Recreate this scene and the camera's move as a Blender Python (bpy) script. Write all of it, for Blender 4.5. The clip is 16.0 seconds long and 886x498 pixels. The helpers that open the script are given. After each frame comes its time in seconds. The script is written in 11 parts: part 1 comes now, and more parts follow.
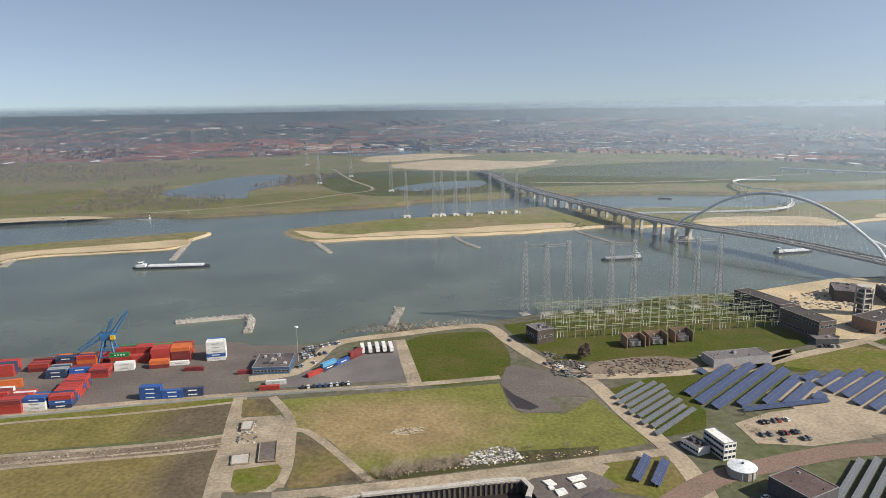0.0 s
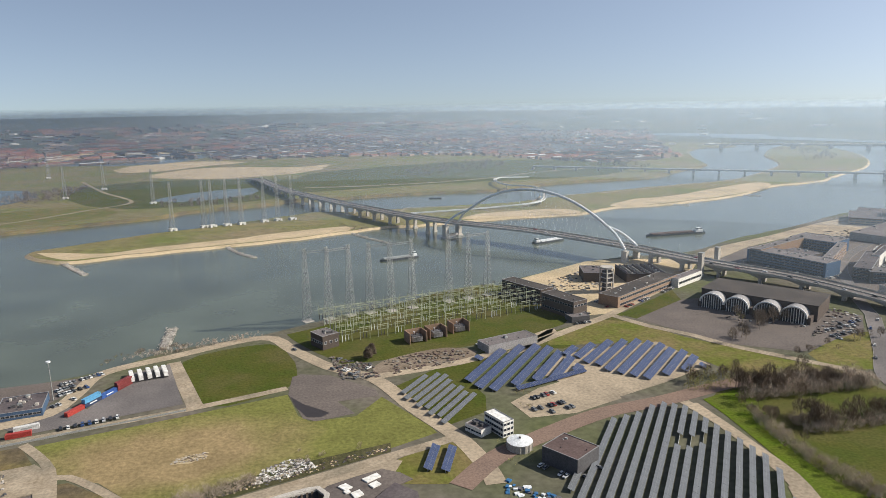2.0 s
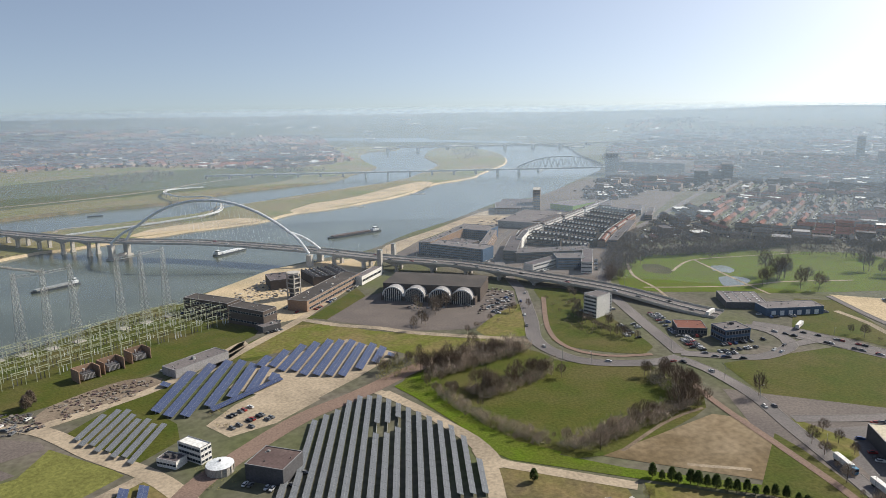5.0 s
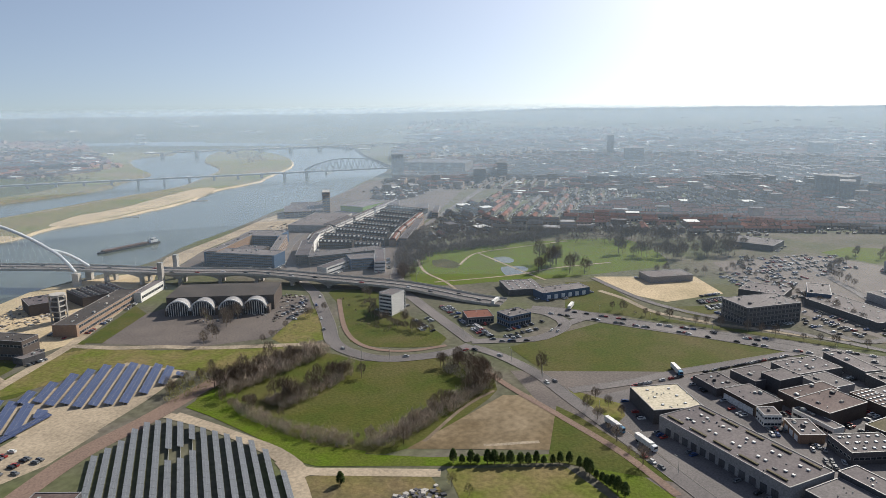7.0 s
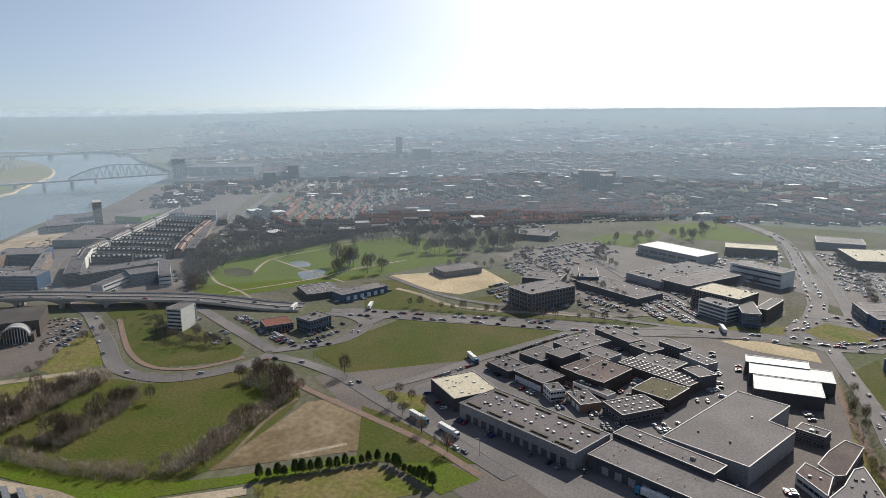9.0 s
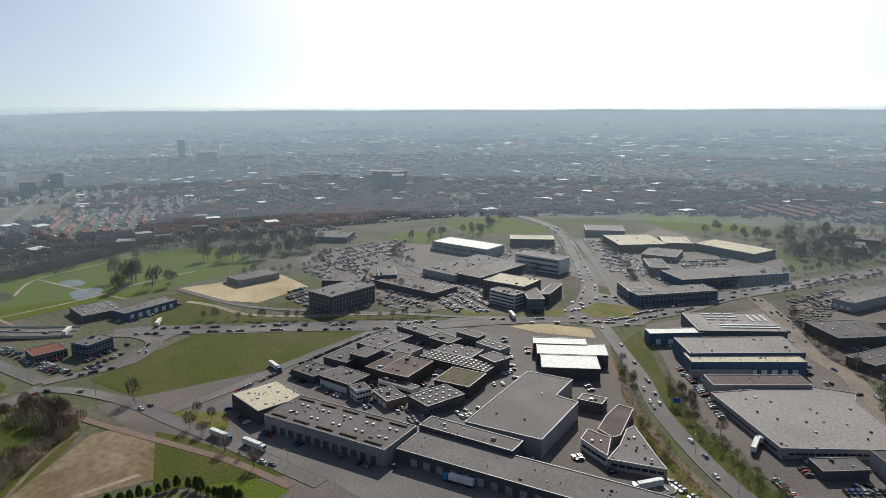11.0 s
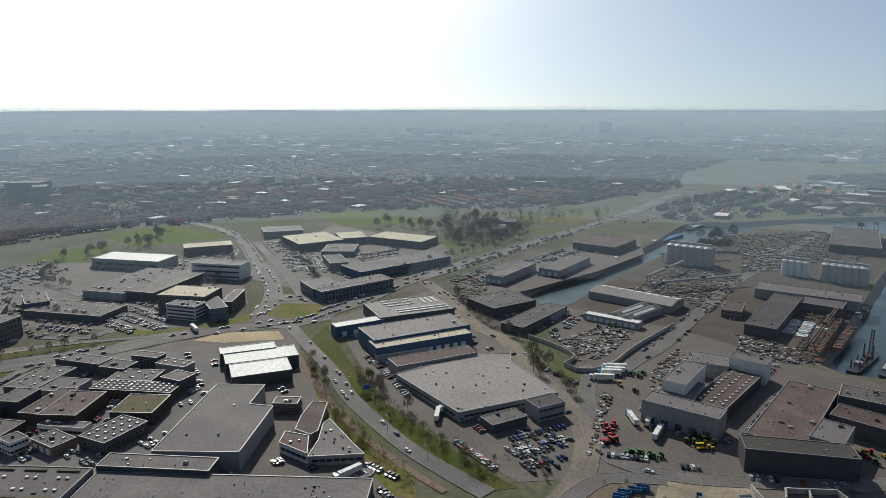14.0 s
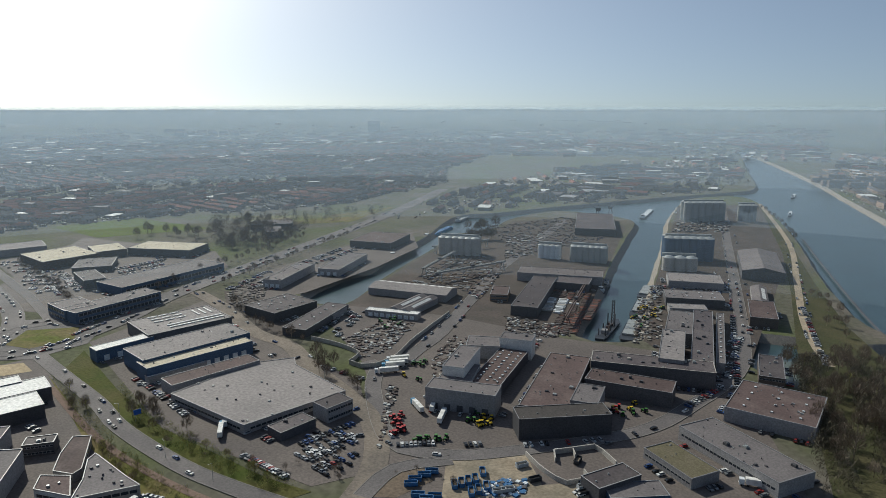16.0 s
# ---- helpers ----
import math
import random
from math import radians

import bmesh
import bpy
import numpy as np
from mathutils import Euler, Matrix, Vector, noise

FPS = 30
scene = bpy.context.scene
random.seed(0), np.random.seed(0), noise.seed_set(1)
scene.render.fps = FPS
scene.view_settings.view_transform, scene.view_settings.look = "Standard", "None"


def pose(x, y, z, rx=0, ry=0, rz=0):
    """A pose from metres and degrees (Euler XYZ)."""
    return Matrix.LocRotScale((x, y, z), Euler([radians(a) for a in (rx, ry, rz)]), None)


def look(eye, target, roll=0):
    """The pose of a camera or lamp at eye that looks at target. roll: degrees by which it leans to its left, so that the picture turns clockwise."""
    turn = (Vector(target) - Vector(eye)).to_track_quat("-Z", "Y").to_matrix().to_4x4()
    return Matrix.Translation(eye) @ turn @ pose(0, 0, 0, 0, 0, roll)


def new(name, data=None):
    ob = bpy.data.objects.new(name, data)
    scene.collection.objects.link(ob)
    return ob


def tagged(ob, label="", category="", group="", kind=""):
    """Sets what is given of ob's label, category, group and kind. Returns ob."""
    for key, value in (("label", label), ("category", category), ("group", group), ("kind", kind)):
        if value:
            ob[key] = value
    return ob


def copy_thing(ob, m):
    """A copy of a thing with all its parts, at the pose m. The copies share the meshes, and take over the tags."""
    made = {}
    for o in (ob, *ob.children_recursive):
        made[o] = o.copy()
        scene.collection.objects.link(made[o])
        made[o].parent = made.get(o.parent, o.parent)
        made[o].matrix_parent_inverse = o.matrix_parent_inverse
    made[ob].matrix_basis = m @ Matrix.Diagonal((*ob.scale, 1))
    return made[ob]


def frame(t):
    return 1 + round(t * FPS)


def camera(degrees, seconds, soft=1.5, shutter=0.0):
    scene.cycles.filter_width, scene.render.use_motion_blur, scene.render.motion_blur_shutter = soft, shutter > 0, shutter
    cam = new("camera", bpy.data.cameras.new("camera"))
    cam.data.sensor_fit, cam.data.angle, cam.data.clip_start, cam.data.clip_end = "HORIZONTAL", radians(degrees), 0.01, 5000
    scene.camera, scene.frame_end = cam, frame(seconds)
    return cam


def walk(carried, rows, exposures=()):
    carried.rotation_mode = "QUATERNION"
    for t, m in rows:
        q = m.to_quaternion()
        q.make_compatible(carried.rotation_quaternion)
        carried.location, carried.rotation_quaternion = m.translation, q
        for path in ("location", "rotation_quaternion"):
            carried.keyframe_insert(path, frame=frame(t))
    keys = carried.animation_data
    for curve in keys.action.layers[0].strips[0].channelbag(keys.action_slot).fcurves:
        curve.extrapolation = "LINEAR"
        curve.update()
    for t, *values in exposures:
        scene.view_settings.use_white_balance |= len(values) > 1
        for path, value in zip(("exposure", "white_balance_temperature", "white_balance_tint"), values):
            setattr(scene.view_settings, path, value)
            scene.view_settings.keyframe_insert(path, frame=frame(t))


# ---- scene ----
# ---- camera: it hovers at one spot and turns ----
EYE = 170.0
cam = camera(65.78, 16.0, soft=0.65)
ROWS = [
    (0.0, -0.00, -12.13, 0.77),
    (0.5, -4.70, -12.10, 0.78),
    (1.0, -9.26, -12.07, 0.72),
    (1.5, -13.97, -12.04, 0.77),
    (2.0, -18.74, -12.01, 0.84),
    (2.5, -23.47, -11.97, 0.90),
    (3.0, -27.74, -11.95, 0.97),
    (3.5, -31.98, -11.97, 0.92),
    (4.0, -36.47, -11.93, 0.87),
    (6.5, -58.42, -11.89, 0.70),
    (7.0, -62.85, -11.91, 0.64),
    (7.5, -66.86, -11.88, 0.60),
    (8.0, -71.31, -11.89, 0.54),
    (8.5, -75.74, -11.92, 0.48),
    (9.0, -80.12, -11.90, 0.40),
    (11.5, -101.58, -11.85, 0.19),
    (12.0, -105.91, -11.84, 0.16),
    (12.5, -110.17, -11.85, 0.09),
    (13.0, -114.66, -11.86, 0.06),
    (13.5, -119.40, -11.86, 0.06),
    (14.0, -124.10, -11.85, 0.04),
    (14.5, -128.75, -11.84, -0.01),
    (15.0, -133.47, -11.86, -0.03),
    (15.5, -138.22, -11.89, -0.04),
    (16.0, -142.94, -11.90, -0.02),
]
walk(cam, [(t, pose(0, 0, EYE, 0, 0, yaw) @ pose(0, 0, 0, 90 + pitch) @ pose(0, 0, 0, 0, 0, -roll)) for t, yaw, pitch, roll in ROWS],
     exposures=[(0.0, 0.5, 6450, 9), (4.0, 0.5, 6450, 9), (7.0, 0.4, 6300, 9), (9.0, 0.24, 6250, 8), (12.5, -0.04, 6150, 4), (16.0, -0.12, 6050, 3)])

# ---- sky and sun ----
SUN_AZ, SUN_EL = -107.0, 36.0
world = bpy.data.worlds.new("sky")
scene.world = world
world.use_nodes = True
wn = world.node_tree
sky = wn.nodes.new("ShaderNodeTexSky")
sky.sky_type = "NISHITA"
sky.sun_disc = False
sky.sun_elevation = radians(SUN_EL)
sky.sun_rotation = radians(-SUN_AZ)
sky.air_density, sky.dust_density, sky.ozone_density, sky.altitude = 1.2, 2.2, 1.5, 100
wn.nodes["Background"].inputs["Strength"].default_value = 0.1
hazy = wn.nodes.new("ShaderNodeHueSaturation")  # spring haze takes most of the colour out of the sky
hazy.inputs["Saturation"].default_value = 0.78
tint = wn.nodes.new("ShaderNodeMix")
tint.data_type, tint.blend_type = "RGBA", "MULTIPLY"
tint.inputs[0].default_value, tint.inputs[7].default_value = 1.0, (0.985, 0.985, 1.01, 1)
# thick haze low down: the clear blue begins a few degrees above the horizon
way, lift_up, turn = [wn.nodes.new(k) for k in ("ShaderNodeTexCoord", "ShaderNodeVectorMath", "ShaderNodeVectorMath")]
lift_up.operation, turn.operation = "MULTIPLY_ADD", "NORMALIZE"
lift_up.inputs[1].default_value, lift_up.inputs[2].default_value = (1, 1, 1.9), (0, 0, 0.13)
wn.links.new(way.outputs["Generated"], lift_up.inputs[0])
wn.links.new(lift_up.outputs[0], turn.inputs[0])
wn.links.new(turn.outputs[0], sky.inputs["Vector"])
wn.links.new(sky.outputs["Color"], hazy.inputs["Color"])
wn.links.new(hazy.outputs["Color"], tint.inputs[6])
wn.links.new(tint.outputs[2], wn.nodes["Background"].inputs["Color"])
sun = new("sun", bpy.data.lights.new("sun", "SUN"))
sun.data.energy, sun.data.angle, sun.data.color = 4.8, radians(0.6), (1.0, 0.92, 0.80)
_a, _e = radians(SUN_AZ), radians(SUN_EL)
SUN_DIR = Vector((-math.sin(_a) * math.cos(_e), math.cos(_a) * math.cos(_e), math.sin(_e)))
sun.matrix_world = look(SUN_DIR * 3000, (0, 0, 0))


# ---- materials ----
def material(name, colour, second=None, scale=1.0, mix=0.5, rough=0.8, metal=0.0, bump=0.0, fine=8.0, island=0.0, obj=0.0, third=None, tscale=0.1):
    """Noise at two sizes between two colours, slow patches of a third, and a random tint by piece."""
    m = bpy.data.materials.new(name)
    m.use_nodes = True
    nt = m.node_tree
    b = nt.nodes["Principled BSDF"]
    b.inputs["Roughness"].default_value, b.inputs["Metallic"].default_value = rough, metal
    b.inputs["Specular IOR Level"].default_value = 0.08 if rough >= 0.9 else 0.4 if rough < 0.56 else 0.15
    geo = nt.nodes.new("ShaderNodeNewGeometry")

    def noisy(s, detail, lo, hi):
        n = nt.nodes.new("ShaderNodeTexNoise")
        n.inputs["Scale"].default_value, n.inputs["Detail"].default_value = s, detail
        nt.links.new(geo.outputs["Position"], n.inputs["Vector"])
        r = nt.nodes.new("ShaderNodeMapRange")
        r.inputs["From Min"].default_value, r.inputs["From Max"].default_value = lo, hi
        nt.links.new(n.outputs["Fac"], r.inputs["Value"])
        return r.outputs["Result"]

    def blend(fac, a, c, kind="MIX"):
        x = nt.nodes.new("ShaderNodeMix")
        x.data_type, x.blend_type = "RGBA", kind
        for value, socket in ((fac, 0), (a, 6), (c, 7)):
            if isinstance(value, (tuple, float, int)):
                x.inputs[socket].default_value = (*value, 1) if isinstance(value, tuple) else value
            else:
                nt.links.new(value, x.inputs[socket])
        return x.outputs[2]

    second = second or tuple(c * 0.72 for c in colour)
    out = blend(noisy(scale, 5, 0.5 - mix / 2, 0.5 + mix / 2), colour, second)
    if third:
        out = blend(noisy(tscale, 4, 0.45, 0.7), out, third)
    grain = noisy(scale * fine, 3, 0.3, 0.7)
    dark = nt.nodes.new("ShaderNodeMapRange")
    dark.inputs["To Min"].default_value, dark.inputs["To Max"].default_value = 0.78, 1.22
    nt.links.new(grain, dark.inputs["Value"])
    comb = nt.nodes.new("ShaderNodeCombineColor")
    for s in ("Red", "Green", "Blue"):
        nt.links.new(dark.outputs["Result"], comb.inputs[s])
    out = blend(1.0, out, comb.outputs["Color"], "MULTIPLY")
    for amount, node, socket in ((island, None, "Random Per Island"), (obj, "ShaderNodeObjectInfo", "Random")):
        if amount:
            src = nt.nodes.new(node) if node else geo
            hsv = nt.nodes.new("ShaderNodeHueSaturation")
            r = nt.nodes.new("ShaderNodeMapRange")
            r.inputs["To Min"].default_value, r.inputs["To Max"].default_value = 1 - amount, 1 + amount
            nt.links.new(src.outputs[socket], r.inputs["Value"])
            nt.links.new(r.outputs["Result"], hsv.inputs["Value"])
            nt.links.new(out, hsv.inputs["Color"])
            out = hsv.outputs["Color"]
    nt.links.new(out, b.inputs["Base Color"])
    if bump:
        bn = nt.nodes.new("ShaderNodeBump")
        bn.inputs["Strength"].default_value, bn.inputs["Distance"].default_value = 0.6, bump
        nt.links.new(grain, bn.inputs["Height"])
        nt.links.new(bn.outputs["Normal"], b.inputs["Normal"])
    return m


GRASS = material("grass", (0.098, 0.112, 0.02), (0.135, 0.116, 0.04), 0.05, 0.3, 0.9, bump=0.3, fine=7, third=(0.165, 0.128, 0.06), tscale=0.025)
FRESH = material("dike_grass", (0.075, 0.114, 0.008), (0.082, 0.1, 0.012), 0.08, 0.3, 0.9, bump=0.2, fine=8, third=(0.078, 0.095, 0.018), tscale=0.04)
LAWN = material("lawn", (0.05, 0.067, 0.011), (0.068, 0.071, 0.015), 0.06, 0.3, 0.9, bump=0.2, fine=9, third=(0.09, 0.078, 0.03), tscale=0.025)
HEATH = material("rough_grass", (0.165, 0.125, 0.06), (0.115, 0.105, 0.038), 0.05, 0.25, 0.95, bump=0.35, fine=7, third=(0.085, 0.07, 0.05), tscale=0.035)
SOIL = material("soil", (0.165, 0.128, 0.095), (0.125, 0.098, 0.074), 0.06, 0.6, 0.95, bump=0.2, fine=10, third=(0.21, 0.17, 0.13), tscale=0.03)
BAREFIELD = material("bare_field", (0.15, 0.112, 0.066), (0.105, 0.08, 0.046), 0.03, 0.3, 0.95, bump=0.06, fine=9, third=(0.23, 0.18, 0.12), tscale=0.02)
SAND = material("sand", (0.48, 0.38, 0.25), (0.40, 0.32, 0.21), 0.05, 0.6, 0.95, bump=0.1, fine=10, third=(0.33, 0.27, 0.17), tscale=0.02)
EARTH = material("town_ground", (0.13, 0.115, 0.095), (0.085, 0.085, 0.058), 0.02, 0.3, 0.95, fine=12, third=(0.085, 0.1, 0.038), tscale=0.008)
FLOOD = material("floodplain", (0.125, 0.14, 0.04), (0.17, 0.145, 0.07), 0.012, 0.3, 0.95, fine=9, third=(0.19, 0.15, 0.09), tscale=0.008)
DOCKLAND = material("dock_ground", (0.095, 0.075, 0.063), (0.06, 0.049, 0.043), 0.05, 0.4, 0.85, fine=9, third=(0.06, 0.052, 0.044), tscale=0.03)
ASPHALT = material("asphalt", (0.135, 0.122, 0.12), (0.10, 0.092, 0.09), 0.05, 0.6, 0.82, fine=20, third=(0.17, 0.153, 0.146), tscale=0.02)
REDPATH = material("red_asphalt", (0.20, 0.14, 0.11), (0.165, 0.12, 0.098), 0.05, 0.6, 0.9, fine=20)
YARD = material("yard_paving", (0.15, 0.126, 0.112), (0.10, 0.085, 0.077), 0.05, 0.7, 0.82, fine=14, third=(0.098, 0.084, 0.078), tscale=0.02)
PALE = material("pale_concrete", (0.33, 0.275, 0.205), (0.24, 0.195, 0.14), 0.09, 0.3, 0.9, fine=7, third=(0.19, 0.165, 0.125), tscale=0.05)
TRACK = material("sandy_track", (0.36, 0.295, 0.215), (0.28, 0.23, 0.165), 0.06, 0.5, 0.85, fine=9, third=(0.23, 0.19, 0.14), tscale=0.03)
WHITE_LINE = material("road_paint", (0.7, 0.69, 0.66), (0.5, 0.5, 0.48), 0.5, 0.6, 0.7)
KERB = material("kerb_stone", (0.27, 0.25, 0.225), (0.2, 0.185, 0.17), 0.4, 0.6, 0.9, fine=8)
BROWNROAD = material("dusty_brown_asphalt", (0.215, 0.178, 0.142), (0.16, 0.135, 0.11), 0.06, 0.5, 0.85, fine=12, third=(0.13, 0.112, 0.095), tscale=0.03)
CONCRETE = material("concrete", (0.42, 0.39, 0.35), (0.33, 0.31, 0.28), 0.15, 0.6, 0.85, fine=10)
BRICK = material("brick", (0.24, 0.165, 0.115), (0.19, 0.13, 0.095), 0.3, 0.6, 0.9, fine=8, obj=0.2)
DARKBRICK = material("dark_brick", (0.10, 0.08, 0.07), (0.075, 0.062, 0.055), 0.3, 0.6, 0.9, fine=8, obj=0.2)
BITUMEN = material("bitumen", (0.09, 0.076, 0.079), (0.068, 0.058, 0.061), 0.06, 0.6, 0.74, fine=12, obj=0.22, third=(0.108, 0.093, 0.092), tscale=0.05)
BROWNROOF = material("brown_roof", (0.1, 0.07, 0.065), (0.074, 0.053, 0.05), 0.06, 0.6, 0.8, fine=12, obj=0.15, third=(0.12, 0.09, 0.082), tscale=0.08)
GREYROOF = material("grey_roof", (0.138, 0.123, 0.122), (0.114, 0.102, 0.102), 0.05, 0.8, 0.78, fine=16, obj=0.14, third=(0.155, 0.139, 0.136), tscale=0.04)
PALEROOF = material("pale_grey_roof", (0.245, 0.22, 0.21), (0.21, 0.19, 0.182), 0.04, 0.8, 0.74, fine=14, obj=0.1, third=(0.19, 0.172, 0.166), tscale=0.03)
WHITEROOF = material("white_roof", (0.66, 0.65, 0.62), (0.56, 0.55, 0.52), 0.06, 0.6, 0.6, fine=10)
BEIGEROOF = material("beige_roof", (0.5, 0.44, 0.33), (0.42, 0.375, 0.28), 0.06, 0.6, 0.8, fine=10)
MOSSROOF = material("mossy_roof", (0.14, 0.12, 0.085), (0.11, 0.10, 0.06), 0.15, 0.6, 0.95, fine=8)
REDTILE = material("red_tiles", (0.2, 0.085, 0.062), (0.15, 0.07, 0.054), 0.2, 0.6, 0.9, fine=8, island=0.35, obj=0.2)
GREYTILE = material("grey_tiles", (0.085, 0.08, 0.082), (0.062, 0.06, 0.062), 0.2, 0.6, 0.85, fine=8, island=0.4, obj=0.2)
CLAD = material("grey_cladding", (0.3, 0.29, 0.285), (0.25, 0.24, 0.24), 0.2, 0.6, 0.6, fine=6, obj=0.15)
WHITEWALL = material("white_wall", (0.68, 0.66, 0.62), (0.58, 0.565, 0.53), 0.2, 0.6, 0.7, fine=8)
DARKCLAD = material("dark_cladding", (0.095, 0.093, 0.097), (0.075, 0.073, 0.077), 0.2, 0.6, 0.6, fine=6, obj=0.2)
BLUECLAD = material("blue_cladding", (0.06, 0.10, 0.17), (0.05, 0.085, 0.14), 0.2, 0.6, 0.6, fine=6)
GLASS = material("window_glass", (0.03, 0.038, 0.048), (0.025, 0.03, 0.038), 0.3, 0.6, 0.12, fine=5)
STEELBLUE = material("blue_steel", (0.035, 0.13, 0.28), (0.03, 0.10, 0.22), 0.3, 0.6, 0.5, fine=5)
GALV = material("galvanised_steel", (0.34, 0.35, 0.34), (0.28, 0.29, 0.285), 0.4, 0.6, 0.5, 0.3, fine=5)
GREENSTEEL = material("pale_green_steel", (0.36, 0.38, 0.27), (0.29, 0.31, 0.22), 0.4, 0.6, 0.7, fine=5)
WHITESTEEL = material("white_steel", (0.62, 0.64, 0.65), (0.55, 0.57, 0.58), 0.2, 0.6, 0.45, fine=5)
RUBBER = material("rubber", (0.025, 0.025, 0.025), None, 1, 0.5, 0.9)
STONE = material("rubble_stone", (0.22, 0.195, 0.165), (0.16, 0.145, 0.125), 0.4, 0.6, 0.95, fine=4, bump=0.3, island=0.3)
BRUSH = material("bare_brush", (0.42, 0.35, 0.28), (0.32, 0.265, 0.21), 0.4, 0.6, 0.95, island=0.4)
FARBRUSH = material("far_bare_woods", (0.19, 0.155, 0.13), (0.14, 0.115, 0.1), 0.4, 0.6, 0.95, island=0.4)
DARKROOF = material("dark_felt_roof", (0.065, 0.057, 0.053), (0.05, 0.045, 0.042), 0.1, 0.6, 0.8, fine=9, third=(0.085, 0.073, 0.065), tscale=0.05)
# twig colour darkened to imitate backlit and shadow-side trees
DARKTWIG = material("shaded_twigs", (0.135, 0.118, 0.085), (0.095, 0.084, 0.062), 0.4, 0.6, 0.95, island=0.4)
TEAL = material("harbour_water", (0.03, 0.058, 0.064), (0.025, 0.05, 0.056), 0.01, 0.6, 0.28, fine=3)
BARK = material("bark", (0.16, 0.125, 0.095), (0.12, 0.095, 0.07), 1.5, 0.6, 0.95)
TWIG = material("bare_twigs", (0.32, 0.26, 0.20), (0.235, 0.19, 0.145), 0.4, 0.6, 0.95, island=0.3, obj=0.2)
BUDS = material("budding_twigs", (0.30, 0.28, 0.10), (0.23, 0.22, 0.08), 0.4, 0.6, 0.95, island=0.3, obj=0.2)
NEEDLE = material("evergreen_leaves", (0.075, 0.10, 0.03), (0.05, 0.075, 0.022), 0.6, 0.6, 0.9, island=0.35, obj=0.15)
PANEL = material("solar_cells", (0.04, 0.055, 0.115), (0.032, 0.045, 0.095), 0.4, 0.6, 0.3, fine=5)
# cells greyed to imitate reflected hazy sky, and to blend in pale grid lines
SHEENPANEL = material("sky_sheen_cells", (0.1, 0.108, 0.115), (0.084, 0.09, 0.098), 0.4, 0.6, 0.35, fine=5)
SCRUB = material("scrub_ground", (0.06, 0.062, 0.028), (0.045, 0.045, 0.022), 0.08, 0.4, 0.95, bump=0.3, fine=8, third=(0.085, 0.075, 0.04), tscale=0.04)
ALU = material("aluminium", (0.3, 0.3, 0.3), (0.25, 0.25, 0.25), 0.5, 0.6, 0.45, 0.5)


def colour_mat(name, c, rough=0.5):
    return material(name, c, tuple(v * 0.82 for v in c), 0.4, 0.6, rough, fine=6, obj=0.12)


# river water: small ripples over slow swells of silt
WATER = material("river_water", (0.092, 0.106, 0.08), (0.08, 0.095, 0.074), 0.004, 0.6, 0.2, fine=3)
for _nt, _size in ((WATER.node_tree, 0.3), (TEAL.node_tree, 0.4)):
    _n, _g, _bp = [_nt.nodes.new(k) for k in ("ShaderNodeTexNoise", "ShaderNodeNewGeometry", "ShaderNodeBump")]
    _n.inputs["Scale"].default_value, _n.inputs["Detail"].default_value = 0.35, 3
    _nt.links.new(_g.outputs["Position"], _n.inputs["Vector"])
    _bp.inputs["Strength"].default_value, _bp.inputs["Distance"].default_value = 0.09, _size
    _nt.links.new(_n.outputs["Fac"], _bp.inputs["Height"])
    _nt.links.new(_bp.outputs["Normal"], _nt.nodes["Principled BSDF"].inputs["Normal"])

POND = material("dark_pond", (0.035, 0.028, 0.026), (0.03, 0.025, 0.024), 0.1, 0.6, 0.5, fine=4)


def field_material(name, centre, radii, inner, outer):
    """Grass whose trodden middle is worn to another colour, with a ragged edge."""
    m = material(name, outer, tuple(c * 1.25 for c in outer), 0.06, 0.3, 0.95, bump=0.3, fine=7)
    nt = m.node_tree
    b = nt.nodes["Principled BSDF"]
    geo, mp, ln = nt.nodes.new("ShaderNodeNewGeometry"), nt.nodes.new("ShaderNodeMapping"), nt.nodes.new("ShaderNodeVectorMath")
    mp.inputs["Location"].default_value = (-centre[0] / radii[0], -centre[1] / radii[1], 0)
    mp.inputs["Scale"].default_value = (1 / radii[0], 1 / radii[1], 0)
    ln.operation = "LENGTH"
    noise, add, edge, mix = nt.nodes.new("ShaderNodeTexNoise"), nt.nodes.new("ShaderNodeMath"), nt.nodes.new("ShaderNodeMapRange"), nt.nodes.new("ShaderNodeMix")
    noise.inputs["Scale"].default_value, noise.inputs["Detail"].default_value = 0.04, 7
    nt.links.new(geo.outputs["Position"], mp.inputs["Vector"])
    nt.links.new(mp.outputs[0], ln.inputs[0])
    nt.links.new(geo.outputs["Position"], noise.inputs["Vector"])
    nt.links.new(ln.outputs["Value"], add.inputs[0])
    nt.links.new(noise.outputs["Fac"], add.inputs[1])
    for k, v in (("From Min", 1.1), ("From Max", 1.85), ("To Min", 0.9), ("To Max", 0.0)):
        edge.inputs[k].default_value = v
    nt.links.new(add.outputs[0], edge.inputs["Value"])
    mix.data_type, mix.blend_type = "RGBA", "MULTIPLY"
    mix.inputs[7].default_value = (*[i / o for i, o in zip(inner, outer)], 1)
    nt.links.new(edge.outputs["Result"], mix.inputs[0])
    nt.links.new(b.inputs["Base Color"].links[0].from_socket, mix.inputs[6])
    nt.links.new(mix.outputs[2], b.inputs["Base Color"])
    return m


# ---- building blocks ----
def mesh_of(name, bm, *mats):
    me = bpy.data.meshes.new(name)
    bmesh.ops.recalc_face_normals(bm, faces=bm.faces)
    bm.to_mesh(me)
    bm.free()
    for m in mats:
        me.materials.append(m)
    return me


